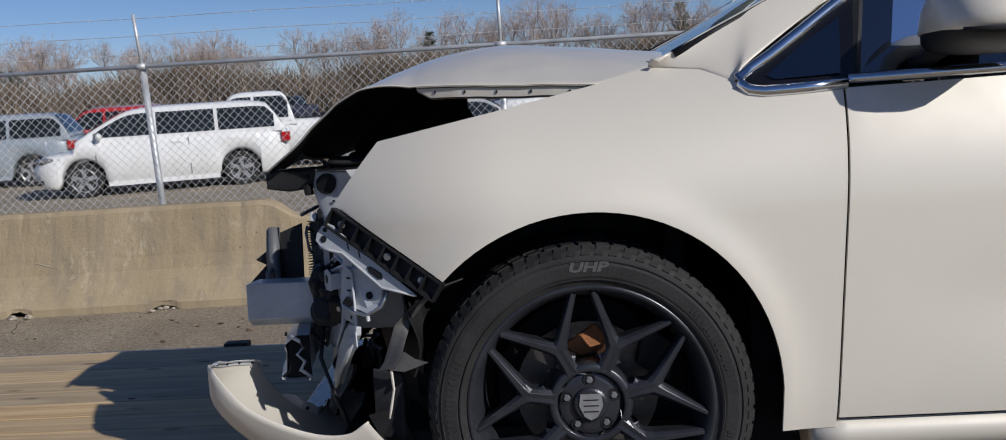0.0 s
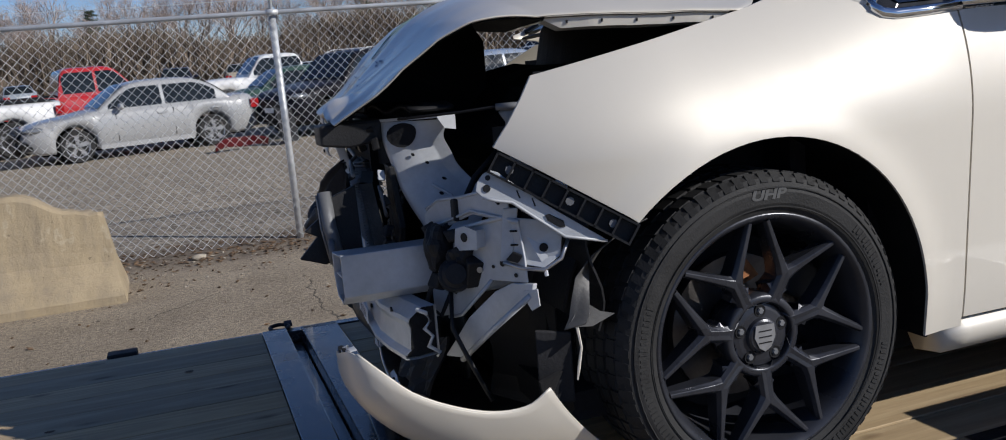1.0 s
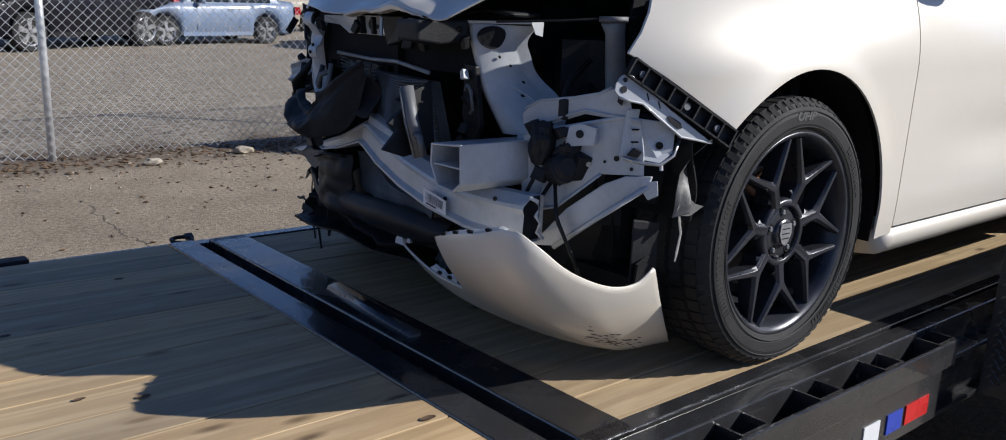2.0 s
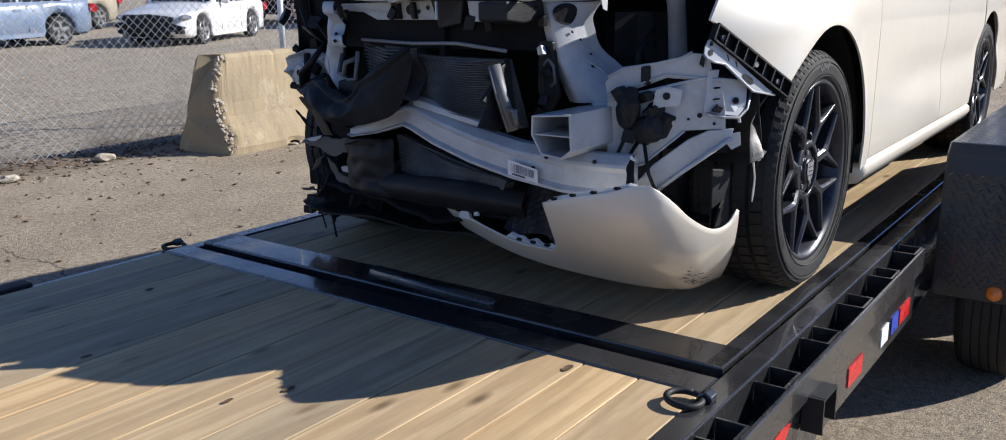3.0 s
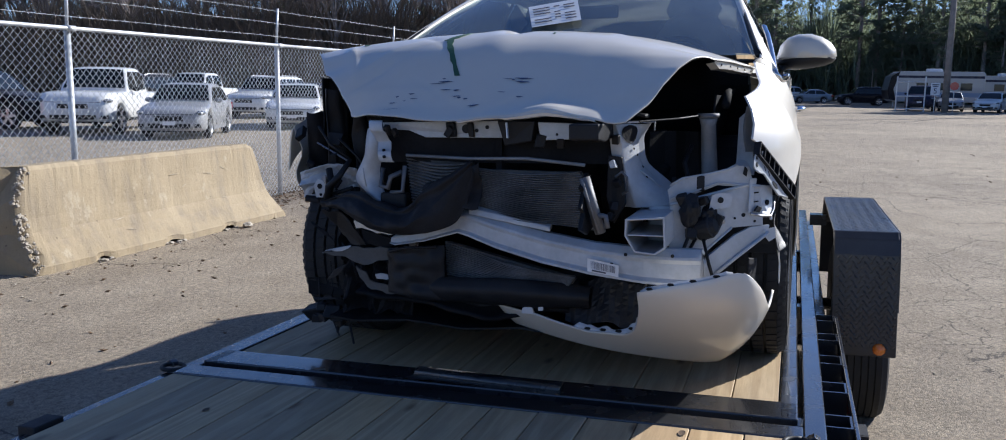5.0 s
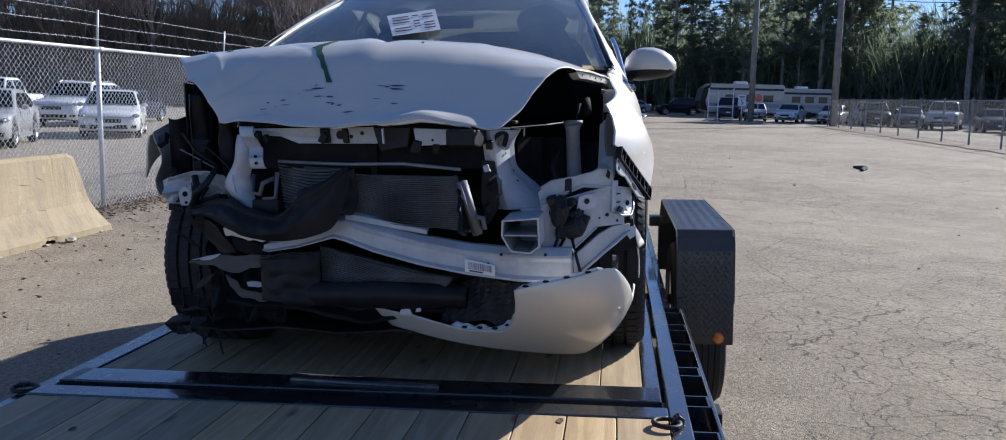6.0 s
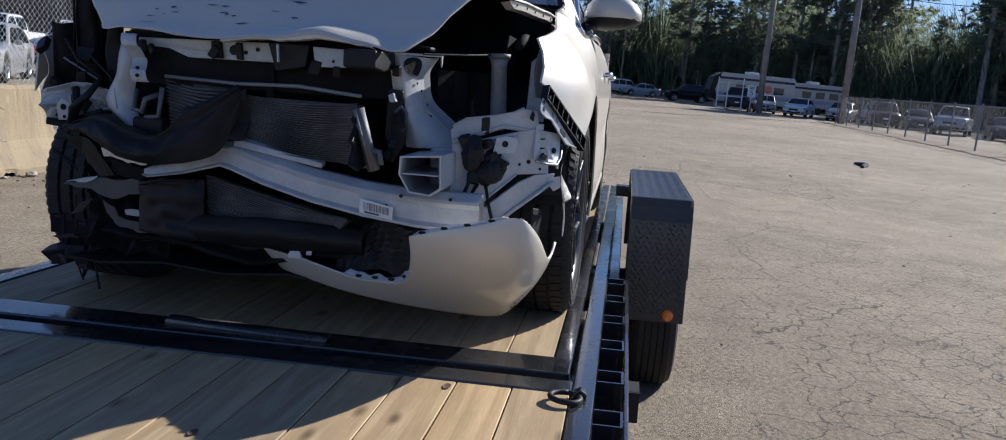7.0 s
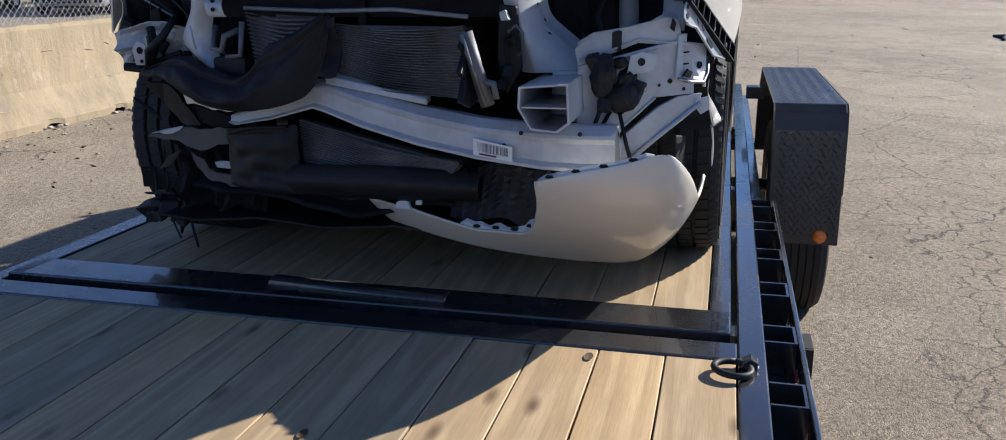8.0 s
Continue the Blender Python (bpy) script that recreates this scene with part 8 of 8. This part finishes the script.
# camper trailers across the lot
def camper(x, y, turn, length, label, high=2.9):
    root = thing("camper_trailer", (x, y, 0), label, "camper", turn=turn, group="campers across the lot")
    lv = root.matrix_basis.copy()
    P = lambda name, bm, mat, lab="", **k: part(name, bm, mat, root, lab, level=lv, **k)
    h = length / 2
    prof = [(-h, 0.55), (-h, high - 0.15), (-h + 0.15, high), (h - 0.9, high), (h - 0.25, high - 0.45), (h, 1.5), (h - 0.15, 0.75), (h - 0.5, 0.55)]
    P("body", prisms(([(px, -1.2, pz) for px, pz in prof], (0, 2.4, 0))), PAINTS["silver"], bevel=0.06)
    P("nose_cap", prisms(([(h - 0.9, -1.215, high - 0.02), (h - 0.22, -1.215, high - 0.44), (h + 0.02, -1.215, 1.5), (h - 0.14, -1.215, 0.74), (h - 0.7, -1.215, 0.6), (h - 0.45, -1.215, 1.6)], (0, 2.43, 0))), PAINTS["black"], "black front cap")
    for z0, z1, mat in ((1.0, 1.35, PAINTS["blue"]), (high - 0.55, high - 0.35, PAINTS["navy"])):
        P("stripe", boxes((-h + 0.1, h - 0.6, 1.2, 1.206, z0, z1)), mat, "blue stripe")
    for k in range(3):
        wx = -h + 1.0 + k * (length - 2.4) / 3
        P("window", boxes((wx, wx + 0.9, 1.2, 1.212, 1.55, 2.15)), DARKGLASS, "dark window")
    P("door", boxes((h - 2.2, h - 1.55, 1.2, 1.21, 0.65, 2.35)), PAINTS["silver"], "narrow entrance door")
    P("roof_unit", boxes((-0.6, 0.5, -0.4, 0.4, high, high + 0.25)), WHITE, "roof air conditioner", bevel=0.06)
    for xx in (-0.5, 0.5):
        P("wheel", lathe([(0, -0.1), (0.33, -0.1), (0.35, 0), (0.33, 0.1), (0, 0.1)], 20, (xx, 1.1, 0.35)), RUBBER)
    for jx in (-h + 0.4, h - 0.8):
        P("jack", boxes((jx, jx + 0.1, -0.1, 0.1, 0.0, 0.6)), STEEL)


camper(80, -9.2, 97, 7.6, "white camper trailer with blue stripes and black nose", 3.1)
camper(88, -16.2, 104, 6.6, "white camper trailer with blue stripes behind parked cars")
camper(92, -11.0, 80, 6.2, "white camper trailer with blue stripes behind parked cars", 3.3)


# ---- far fence, gate, poles ----
def far_fence():
    root = thing("lot_fence", (40, -12.2, 0), "grey chain-link fence along the far edge of the lot", "fence", kind="structure")
    xs = [22 + 3.0 * k for k in range(13)]
    yy = lambda x: -12.3 + 0.01 * (x - 40)
    me = chain_link(22, 58, -12.25, 0.05, 1.8, 0.15, 0.003)
    me.materials.append(FARWIRE)
    ob = new("wire_mesh", me)
    ob.parent, ob.matrix_parent_inverse = root, root.matrix_basis.inverted()
    tagged(ob, kind="stuff")
    part("top_rail", tubes(([(22, -12.22, 1.8), (58, -12.22, 1.8)], 0.03, 6)), FARWIRE, root)
    for x in xs:
        part("post", tubes(([(x, -12.2, -0.1), (x, -12.2, 1.9)], 0.04, 8)), FARWIRE, root)


far_fence()
VERGE = simple("leafy_verge", (0.20, 0.145, 0.095), 0.95, 0, 0.45, 2.5, 30, 0.5)
bm = bmesh.new()
rows = [[bm.verts.new((x, -12.2 + s * (0.75 + 0.25 * noise.noise(Vector((x * 0.6, s, 0)))), 0.032 if s == 0 else 0.024)) for s in (-1.6, 0, 1.3)] for x in [20 + 0.5 * k for k in range(80)]]
for r, q in zip(rows, rows[1:]):
    for i in (0, 1):
        bm.faces.new((r[i], q[i], q[i + 1], r[i + 1]))
tagged(part("verge", bm, VERGE), "strip of brown soil and leaves under the far fence", "verge", kind="structure")
barrier(17.8, 21.3, -10.1, "grey concrete safety barrier near the far fence", "slant", 12)
gate = thing("lot_gate", (66, -6.0, 0), "open white metal gate frame by the lot entrance", "gate", turn=70)
gl = gate.matrix_basis.copy()
for name, ends in (("gate_post", ((-0.95, 0.0), (-0.95, 2.5))), ("gate_post", ((0.95, 0.0), (0.95, 2.5))), ("gate_post", ((0.2, 0.0), (0.2, 2.2))), ("gate_rail", ((-0.95, 2.1), (0.95, 2.1))), ("gate_rail", ((-0.95, 1.1), (0.95, 1.1))), ("gate_rail", ((-0.95, 0.2), (0.95, 0.2)))):
    part(name, tubes(([(ends[0][0], 0, ends[0][1]), (ends[1][0], 0, ends[1][1])], 0.05, 6)), GALV, gate, level=gl)
speed = thing("speed_sign", (65.7, -7.55, 0), "white speed limit sign on a thin post", "sign", turn=-90)
sl = speed.matrix_basis.copy()
part("sign_post", tubes(([(0, 0.03, 0), (0, 0.03, 2.1)], 0.03, 6)), GALV, speed, level=sl)
board = part("sign_board", boxes((-0.3, 0.3, -0.01, 0.0, 1.2, 2.05)), WHITE, speed, "white sign board", level=sl)
part("print_bar", boxes((-0.22, 0.22, -0.016, -0.012, 1.9, 1.97), (-0.18, 0.18, -0.016, -0.012, 1.79, 1.85)), INK, board)
cu = bpy.data.curves.new("numeral", "FONT")
cu.body, cu.size, cu.align_x, cu.align_y, cu.extrude = "5", 0.55, "CENTER", "CENTER", 0.002
num = new("numeral", cu)
cu.materials.append(INK)
num.parent = board
num.matrix_basis = pose(0, -0.018, 1.48, 90, 0, 0)
red = thing("red_sign", (65.7, -8.75, 0), "small red sign beside the utility pole", "sign", turn=-90)
part("sign_face", tubes(([(0, 0.0, 1.85), (0, -0.02, 1.85)], 0.3, 8)), PAINTS["red"], red, level=red.matrix_basis.copy())
part("sign_post", tubes(([(0, 0.03, 0), (0, 0.03, 1.95)], 0.03, 6)), GALV, red, level=red.matrix_basis.copy())
for x, y in ((66.0, -8.3), (58.0, -12.55)):
    pole = thing("utility_pole", (x, y, 0), "weathered wooden utility pole at the lot edge", "pole", group="utility poles")
    lv = pole.matrix_basis.copy()
    part("pole_shaft", tubes(([(0, 0, -0.2), (0.15, 0.0, 5.5), (0.3, 0.0, 11.5)], [0.24, 0.21, 0.16], 12)), POLEWOOD, pole, level=lv, smooth=True)
    part("cross_arm", boxes((0.2, 0.32, -1.2, 1.2, 10.6, 10.75)), POLEWOOD, pole, level=lv)
cable = part("overhead_cable", tubes(([Vector((66.3, -8.3, 10.7)).lerp(Vector((35, -30, 9.5)), k / 16) + Vector((0, 0, -2.6 * math.sin(math.pi * k / 16))) for k in range(17)], 0.02, 4)), BLACK)
tagged(cable, "thin black overhead cable strung between poles", "cable")


# ---- trees ----
def bare_tree(seed, height):
    rnd = random.Random(seed)
    trunk, crown = bmesh.new(), bmesh.new()

    def grow(p, d, length, r, depth):
        segs = 3 if depth < 2 else 2
        pts, rs = [p.copy()], [r]
        q, dd = p.copy(), d.copy()
        for k in range(segs):
            dd = (dd + Vector((rnd.uniform(-1, 1), rnd.uniform(-1, 1), rnd.uniform(-0.3, 0.7))) * (0.13 + 0.05 * depth)).normalized()
            q = q + dd * length / segs
            pts.append(q.copy())
            rs.append(max(0.007, r * (1 - 0.42 * (k + 1) / segs)))
        tube(trunk if depth < 2 else crown, pts, rs, 6 if depth < 2 else 3)
        if depth >= 5 or (depth == 4 and rnd.random() < 0.5):
            return
        kids = (8, 5, 5, 4, 3)[depth]
        for k in range(kids):
            f = rnd.uniform(0.35, 1.0) if depth else rnd.uniform(0.38, 1.0)
            at = pts[0].lerp(pts[-1], f) if segs < 2 else pts[min(segs - 1, int(f * segs))].lerp(pts[min(segs, int(f * segs) + 1)], f * segs % 1)
            a = rnd.uniform(0, 2 * math.pi)
            side = dd.orthogonal().normalized()
            side.rotate(Matrix.Rotation(a, 3, dd))
            nd = (dd * rnd.uniform(0.75, 1.2) + side * rnd.uniform(0.5, 0.95) + Vector((0, 0, 0.25))).normalized()
            grow(at, nd, length * rnd.uniform(0.46, 0.70), r * rnd.uniform(0.34, 0.5), depth + 1)
    grow(Vector((0, 0, -0.1)), Vector((0, 0, 1)), height * 0.55, height * 0.015, 0)
    return trunk, crown


def pine_tree(seed, height):
    rnd = random.Random(seed)
    trunk = tubes(([(0, 0, -0.1), (0.1, 0.05, height * 0.5), (0.05, 0.0, height)], [height * 0.012, height * 0.009, 0.03], 7))
    crown = bmesh.new()
    for k in range(70):
        f = rnd.uniform(0.22, 1.0) ** 0.85
        a = rnd.uniform(0, 2 * math.pi)
        reach = height * (0.20 * (1.04 - f) ** 0.6 + 0.02) * rnd.uniform(0.6, 1.15)
        base = Vector((0.05, 0, height * f))
        tip = base + Vector((math.cos(a) * reach, math.sin(a) * reach, rnd.uniform(-0.1, 0.25) * reach))
        tube(trunk, [base, tip], [0.05, 0.015], 3)
        for j in range(7):
            c = base.lerp(tip, rnd.uniform(0.35, 1.05)) + Vector((rnd.gauss(0, 0.22), rnd.gauss(0, 0.22), rnd.gauss(0.05, 0.16)))
            for i in range(13):
                d = Vector((rnd.gauss(0, 1), rnd.gauss(0, 1), rnd.gauss(0.25, 0.7))).normalized()
                s = d.orthogonal().normalized() * 0.07
                l = rnd.uniform(0.3, 0.6)
                crown.faces.new([crown.verts.new(c - s), crown.verts.new(c + s), crown.verts.new(c + d * l)])
    return trunk, crown


def tree_kind(build, seed, height, name, label, crown_mat):
    t, c = build(seed, height)
    root = thing(name, (0, 0, 0), label, "tree", group="trees behind the lot")
    part("trunk", t, BARK, root)
    part("crown", c, crown_mat, root)
    return root


BARES = [tree_kind(bare_tree, 30 + k, 12.0, "bare_tree", "leafless winter tree with grey-brown branches", TWIG) for k in range(5)]
PINES = [tree_kind(pine_tree, 60 + k, 19.0, "pine_tree", "tall dark green pine with a bare lower trunk", NEEDLE) for k in range(5)]
rnd = random.Random(8)
USED = set()


def plant(kinds, x, y, s):
    if x > 50 and -0.040 < (y - 1.76) / (x + 3.0) < 0.022 and s > 0.4:
        return
    k = rnd.randrange(len(kinds))
    m = pose(x, y, 0, 0, 0, rnd.uniform(0, 360)) @ Matrix.Diagonal((s, s, s * rnd.uniform(0.9, 1.1), 1))
    if kinds[k].name not in USED:
        USED.add(kinds[k].name)
        kinds[k].matrix_basis = m
    else:
        copy_thing_plain(kinds[k], m)


def copy_thing_plain(ob, m):
    keep = ob.matrix_basis.copy()
    ob.matrix_basis = Matrix.Identity(4)
    c = copy_thing(ob, m)
    ob.matrix_basis = keep
    return c


for k in range(58):
    plant(BARES, -95 + k * 2.5 + rnd.uniform(-1.5, 1.5), 112 + rnd.uniform(-7, 10), rnd.uniform(0.8, 1.08))
for k in range(5):
    plant(PINES, (-62, -60, -8.5, 22, 30)[k], 108, (0.42, 0.36, 0.46, 0.5, 0.45)[k])
for k in range(66):
    f = k / 65
    plant(BARES, lerp(55, 92, f) + rnd.uniform(-7, 9), lerp(96, 13, f) + rnd.uniform(-3, 3), rnd.uniform(1.2, 1.7))
for k in range(22):
    f = k / 21
    plant(PINES, lerp(62, 100, f) + rnd.uniform(-3, 10), lerp(92, 14, f) + rnd.uniform(-4, 4), rnd.uniform(0.75, 1.05))
for k in range(66):
    f = k / 65
    plant(PINES, lerp(122, 70, f ** 1.4) + rnd.uniform(-8, 16), lerp(8, -66, f) + rnd.uniform(-3, 3), rnd.uniform(0.95, 1.35))


def thicket(name, path, count, height, label, depth, mat):
    """Dense brush as many thin upright stems, joined."""
    g = np.random.default_rng(4)
    n = count
    f = g.random(n) * (len(path) - 1)
    i = np.minimum(f.astype(int), len(path) - 2)
    t = f - i
    pts = np.array(path, float)
    base = pts[i] * (1 - t)[:, None] + pts[i + 1] * t[:, None] + g.normal(0, depth, (n, 2))
    along = base[:, 0] * 0.7 + base[:, 1] * 0.7
    swell = 0.75 + 0.16 * np.sin(along * 0.31) + 0.12 * np.sin(along * 0.83 + 1) + 0.08 * np.sin(along * 1.9 + 2)
    h = height * swell * (0.35 + 0.65 * g.random(n))
    lean = g.normal(0, 0.33, (n, 2)) * h[:, None]
    a = g.random(n) * 6.283
    w = 0.05 + 0.08 * g.random(n)
    s = np.stack([np.cos(a) * w, np.sin(a) * w], 1)
    z0 = h * (g.random(n) ** 2) * 0.55
    v = np.zeros((n, 3, 3))
    v[:, 0, :2], v[:, 1, :2], v[:, 2, :2] = base - s, base + s, base + lean
    v[:, 0, 2], v[:, 1, 2], v[:, 2, 2] = z0, z0, h
    me = bpy.data.meshes.new(name)
    me.from_pydata(v.reshape(-1, 3).tolist(), [], np.arange(3 * n).reshape(-1, 3).tolist())
    me.materials.append(mat)
    return tagged(new(name, me), label, "brush", kind="stuff")


thicket("brush_line", [(-100, 104), (-40, 103), (10, 102), (45, 98)], 110000, 7.6, "dense brown winter brush along the tree line", 2.6, BRUSH)
thicket("brush_edge", [(52, 92), (70, 60), (82, 30), (90, 12)], 110000, 11.0, "dense brown winter brush along the tree line", 2.4, BRUSH)
for k in range(60):
    f = (k + 0.5) / 60
    plant(PINES, lerp(118, 68, f ** 1.4) + rnd.uniform(-5, 5), lerp(9, -66, f) + rnd.uniform(-3, 3), rnd.uniform(0.35, 0.62))


for x, y, s in ((112, 2.9, 0.95), (120, 0.6, 1.1), (126, -1.4, 0.9)):
    copy_thing_plain(PINES[2], pose(x, y, 0) @ Matrix.Diagonal((s * 0.55, s * 0.55, s, 1)))
thicket("under_pines", [(130, 10), (120, -10), (102, -35), (80, -66)], 42000, 15.0, "dark undergrowth below the pines", 3.5, NEEDLE)


# long seams in the asphalt
SEAM = simple("tarred_seam", (0.05, 0.045, 0.04), 0.9, 0, 0.3, 3, 60, 0.3)
for pts, w in (((Vector((47.0, 2.6, 0)), Vector((58, -1.5, 0)), Vector((70.0, -5.4, 0))), 0.10), ((Vector((36.0, 0.7, 0)), Vector((42.0, -2.6, 0)), Vector((62.0, -10.7, 0))), 0.08)):
    bm = bmesh.new()
    g = random.Random(int(w * 100))
    rows = []
    for k in range(41):
        f = k / 40 * 2
        q = pts[0].lerp(pts[1], f) if f < 1 else pts[1].lerp(pts[2], f - 1)
        q = q + Vector((g.gauss(0, 0.10), g.gauss(0, 0.10), 0))
        ww = w * g.uniform(0.3, 1.0)
        rows.append([bm.verts.new(q + Vector((-ww, -ww * 0.5, 0.003))), bm.verts.new(q + Vector((0, 0, 0.006))), bm.verts.new(q + Vector((ww, ww * 0.5, 0.003)))])
    for r, q in zip(rows, rows[1:]):
        for i in (0, 1):
            bm.faces.new((r[i], q[i], q[i + 1], r[i + 1]))
    tagged(part("asphalt_seam", bm, SEAM), "dark open seam running across the asphalt", "seam", kind="structure")


# ---- litter along the fence ----
def scatter(name, n, area, size, mat, label, seed, flat=0.35):
    g = random.Random(seed)
    bm = bmesh.new()
    for k in range(n):
        x, y = area(g)
        s = g.uniform(*size)
        a = g.uniform(0, 6.28)
        d, e = Vector((math.cos(a), math.sin(a), g.uniform(-0.2, 0.3))) * s, Vector((-math.sin(a), math.cos(a), g.uniform(-0.2, 0.3))) * s * g.uniform(0.4, 0.8)
        c = Vector((x, y, s * flat))
        q = [bm.verts.new(c + d), bm.verts.new(c + e), bm.verts.new(c - d), bm.verts.new(c - e), bm.verts.new(c + Vector((0, 0, s * flat))), bm.verts.new(c - Vector((0, 0, s * flat * 1.05)))]
        for i in range(4):
            bm.faces.new((q[i], q[(i + 1) % 4], q[4]))
            bm.faces.new((q[(i + 1) % 4], q[i], q[5]))
    ob = part(name, bm, mat)
    return tagged(ob, label, "litter", kind="stuff")


scatter("leaf_litter", 5200, lambda g: (g.uniform(-9, 14), 8.15 + g.gauss(0.05, 0.28)), (0.008, 0.035), LITTER, "dry leaves and twigs along the fence foot", 5, 0.3)
scatter("loose_stones", 2600, lambda g: (g.uniform(-9, 14), 7.9 + g.gauss(0, 0.6)), (0.006, 0.02), AGGREGATE, "small loose stones near the fence", 6)
scatter("gravel_bits", 1500, lambda g: (g.uniform(-6, 25), g.uniform(-12, 8)), (0.004, 0.012), AGGREGATE, "scattered gravel on the asphalt", 7)
scatter("lot_crumbs", 420, lambda g: (g.uniform(-4, 12), 8.0 - abs(g.gauss(0, 1.6))), (0.008, 0.03), LITTER, "dark crumbs and leaf scraps on the asphalt", 19, 0.3)
scatter("dark_debris", 170, lambda g: (g.uniform(-3, 28), g.uniform(-9, 8)), (0.01, 0.035), LITTER, "scattered leaf scraps on the asphalt", 9, 0.3)
for x, y, s in ((1.5, 7.95, 0.09), (0.65, 7.8, 0.07), (4.9, 7.15, 0.07), (2.9, 7.9, 0.08), (-0.9, 8.0, 0.06)):
    bm = bmesh.new()
    lump(bm, (x, y, s * 0.35), (s, s * 0.7, s * 0.45), x, 0.5, 2)
    tagged(part("rubble", bm, AGGREGATE), "broken lump of concrete rubble by the fence", "rubble", group="rubble by the fence")
bm = tubes(([(18.0, -3.9, 0.03), (18.5, -4.1, 0.05), (19.1, -4.0, 0.03)], [0.04, 0.07, 0.03], 6))
tagged(part("rag", bm, BLACK), "dark rag lying on the asphalt", "rag")


# ---- deck planks ----
def planks():
    def build(x0, x1, w, seed):
        bm = bmesh.new()
        g = random.Random(seed)
        n = 6
        prev = None
        for i in range(n + 1):
            x = lerp(x0, x1, i / n)
            j = g.uniform(-0.0012, 0.0012)
            ring = [bm.verts.new((x, y, z)) for y, z in ((0.0016 + j, -0.04), (0.0016 + j, -0.0016), (0.0035 + j, 0.0), (w - 0.0035 + j, 0.0), (w - 0.0016 + j, -0.0016), (w - 0.0016 + j, -0.04))]
            if prev:
                for k in range(6):
                    bm.faces.new((prev[k], prev[(k + 1) % 6], ring[(k + 1) % 6], ring[k]))
            else:
                bm.faces.new(ring)
            prev = ring
        bm.faces.new(prev[::-1])
        bmesh.ops.recalc_face_normals(bm, faces=bm.faces)
        me = bpy.data.meshes.new("plank")
        bm.to_mesh(me)
        bm.free()
        me.materials.append(WOOD)
        return me
    inv = TRAILER_OB.matrix_basis.inverted() @ TRAILER
    g = random.Random(3)
    for x0, x1, ya, yb, first, pitch in ((-2.25, -0.692, 1.614, 3.546, 1.6185, 0.1385), (-0.413, 4.25, 1.676, 3.484, 1.808, 0.1435)):
        edges = [ya] + [y for y in (first + pitch * k for k in range(15)) if ya + 0.03 < y < yb - 0.03] + [yb]
        shapes = {}
        for a, b in zip(edges, edges[1:]):
            key = (round(b - a, 3), g.randrange(3))
            if key not in shapes:
                shapes[key] = build(x0, x1, b - a, key[1])
            ob = new("plank", shapes[key])
            ob.parent, ob.matrix_parent_inverse = TRAILER_OB, inv
            ob.matrix_basis = pose(0, a, T_DECK + g.uniform(-0.002, 0.001))
    for x, y, r in ((-0.735, 1.912, 0.013), (-1.163, 2.345, 0.011), (-1.201, 1.922, 0.011), (-1.274, 2.405, 0.009), (-1.319, 2.885, 0.010), (-0.95, 3.22, 0.010)):
        part("knot", lathe([(0.0, 0.0), (r * 0.6, 0.0003), (r * 0.75, 0.0012)], 12), KNOT, TRAILER_OB, "dark wood knot", level=TRAILER).matrix_basis = pose(x, y, T_DECK + 0.0012, 90) @ Matrix.Diagonal((2.0, 1, 1, 1))


KNOT = simple("dark_knot", (0.11, 0.068, 0.038), 0.8, 0, 0.4, 60, 200, 0.3)
planks()
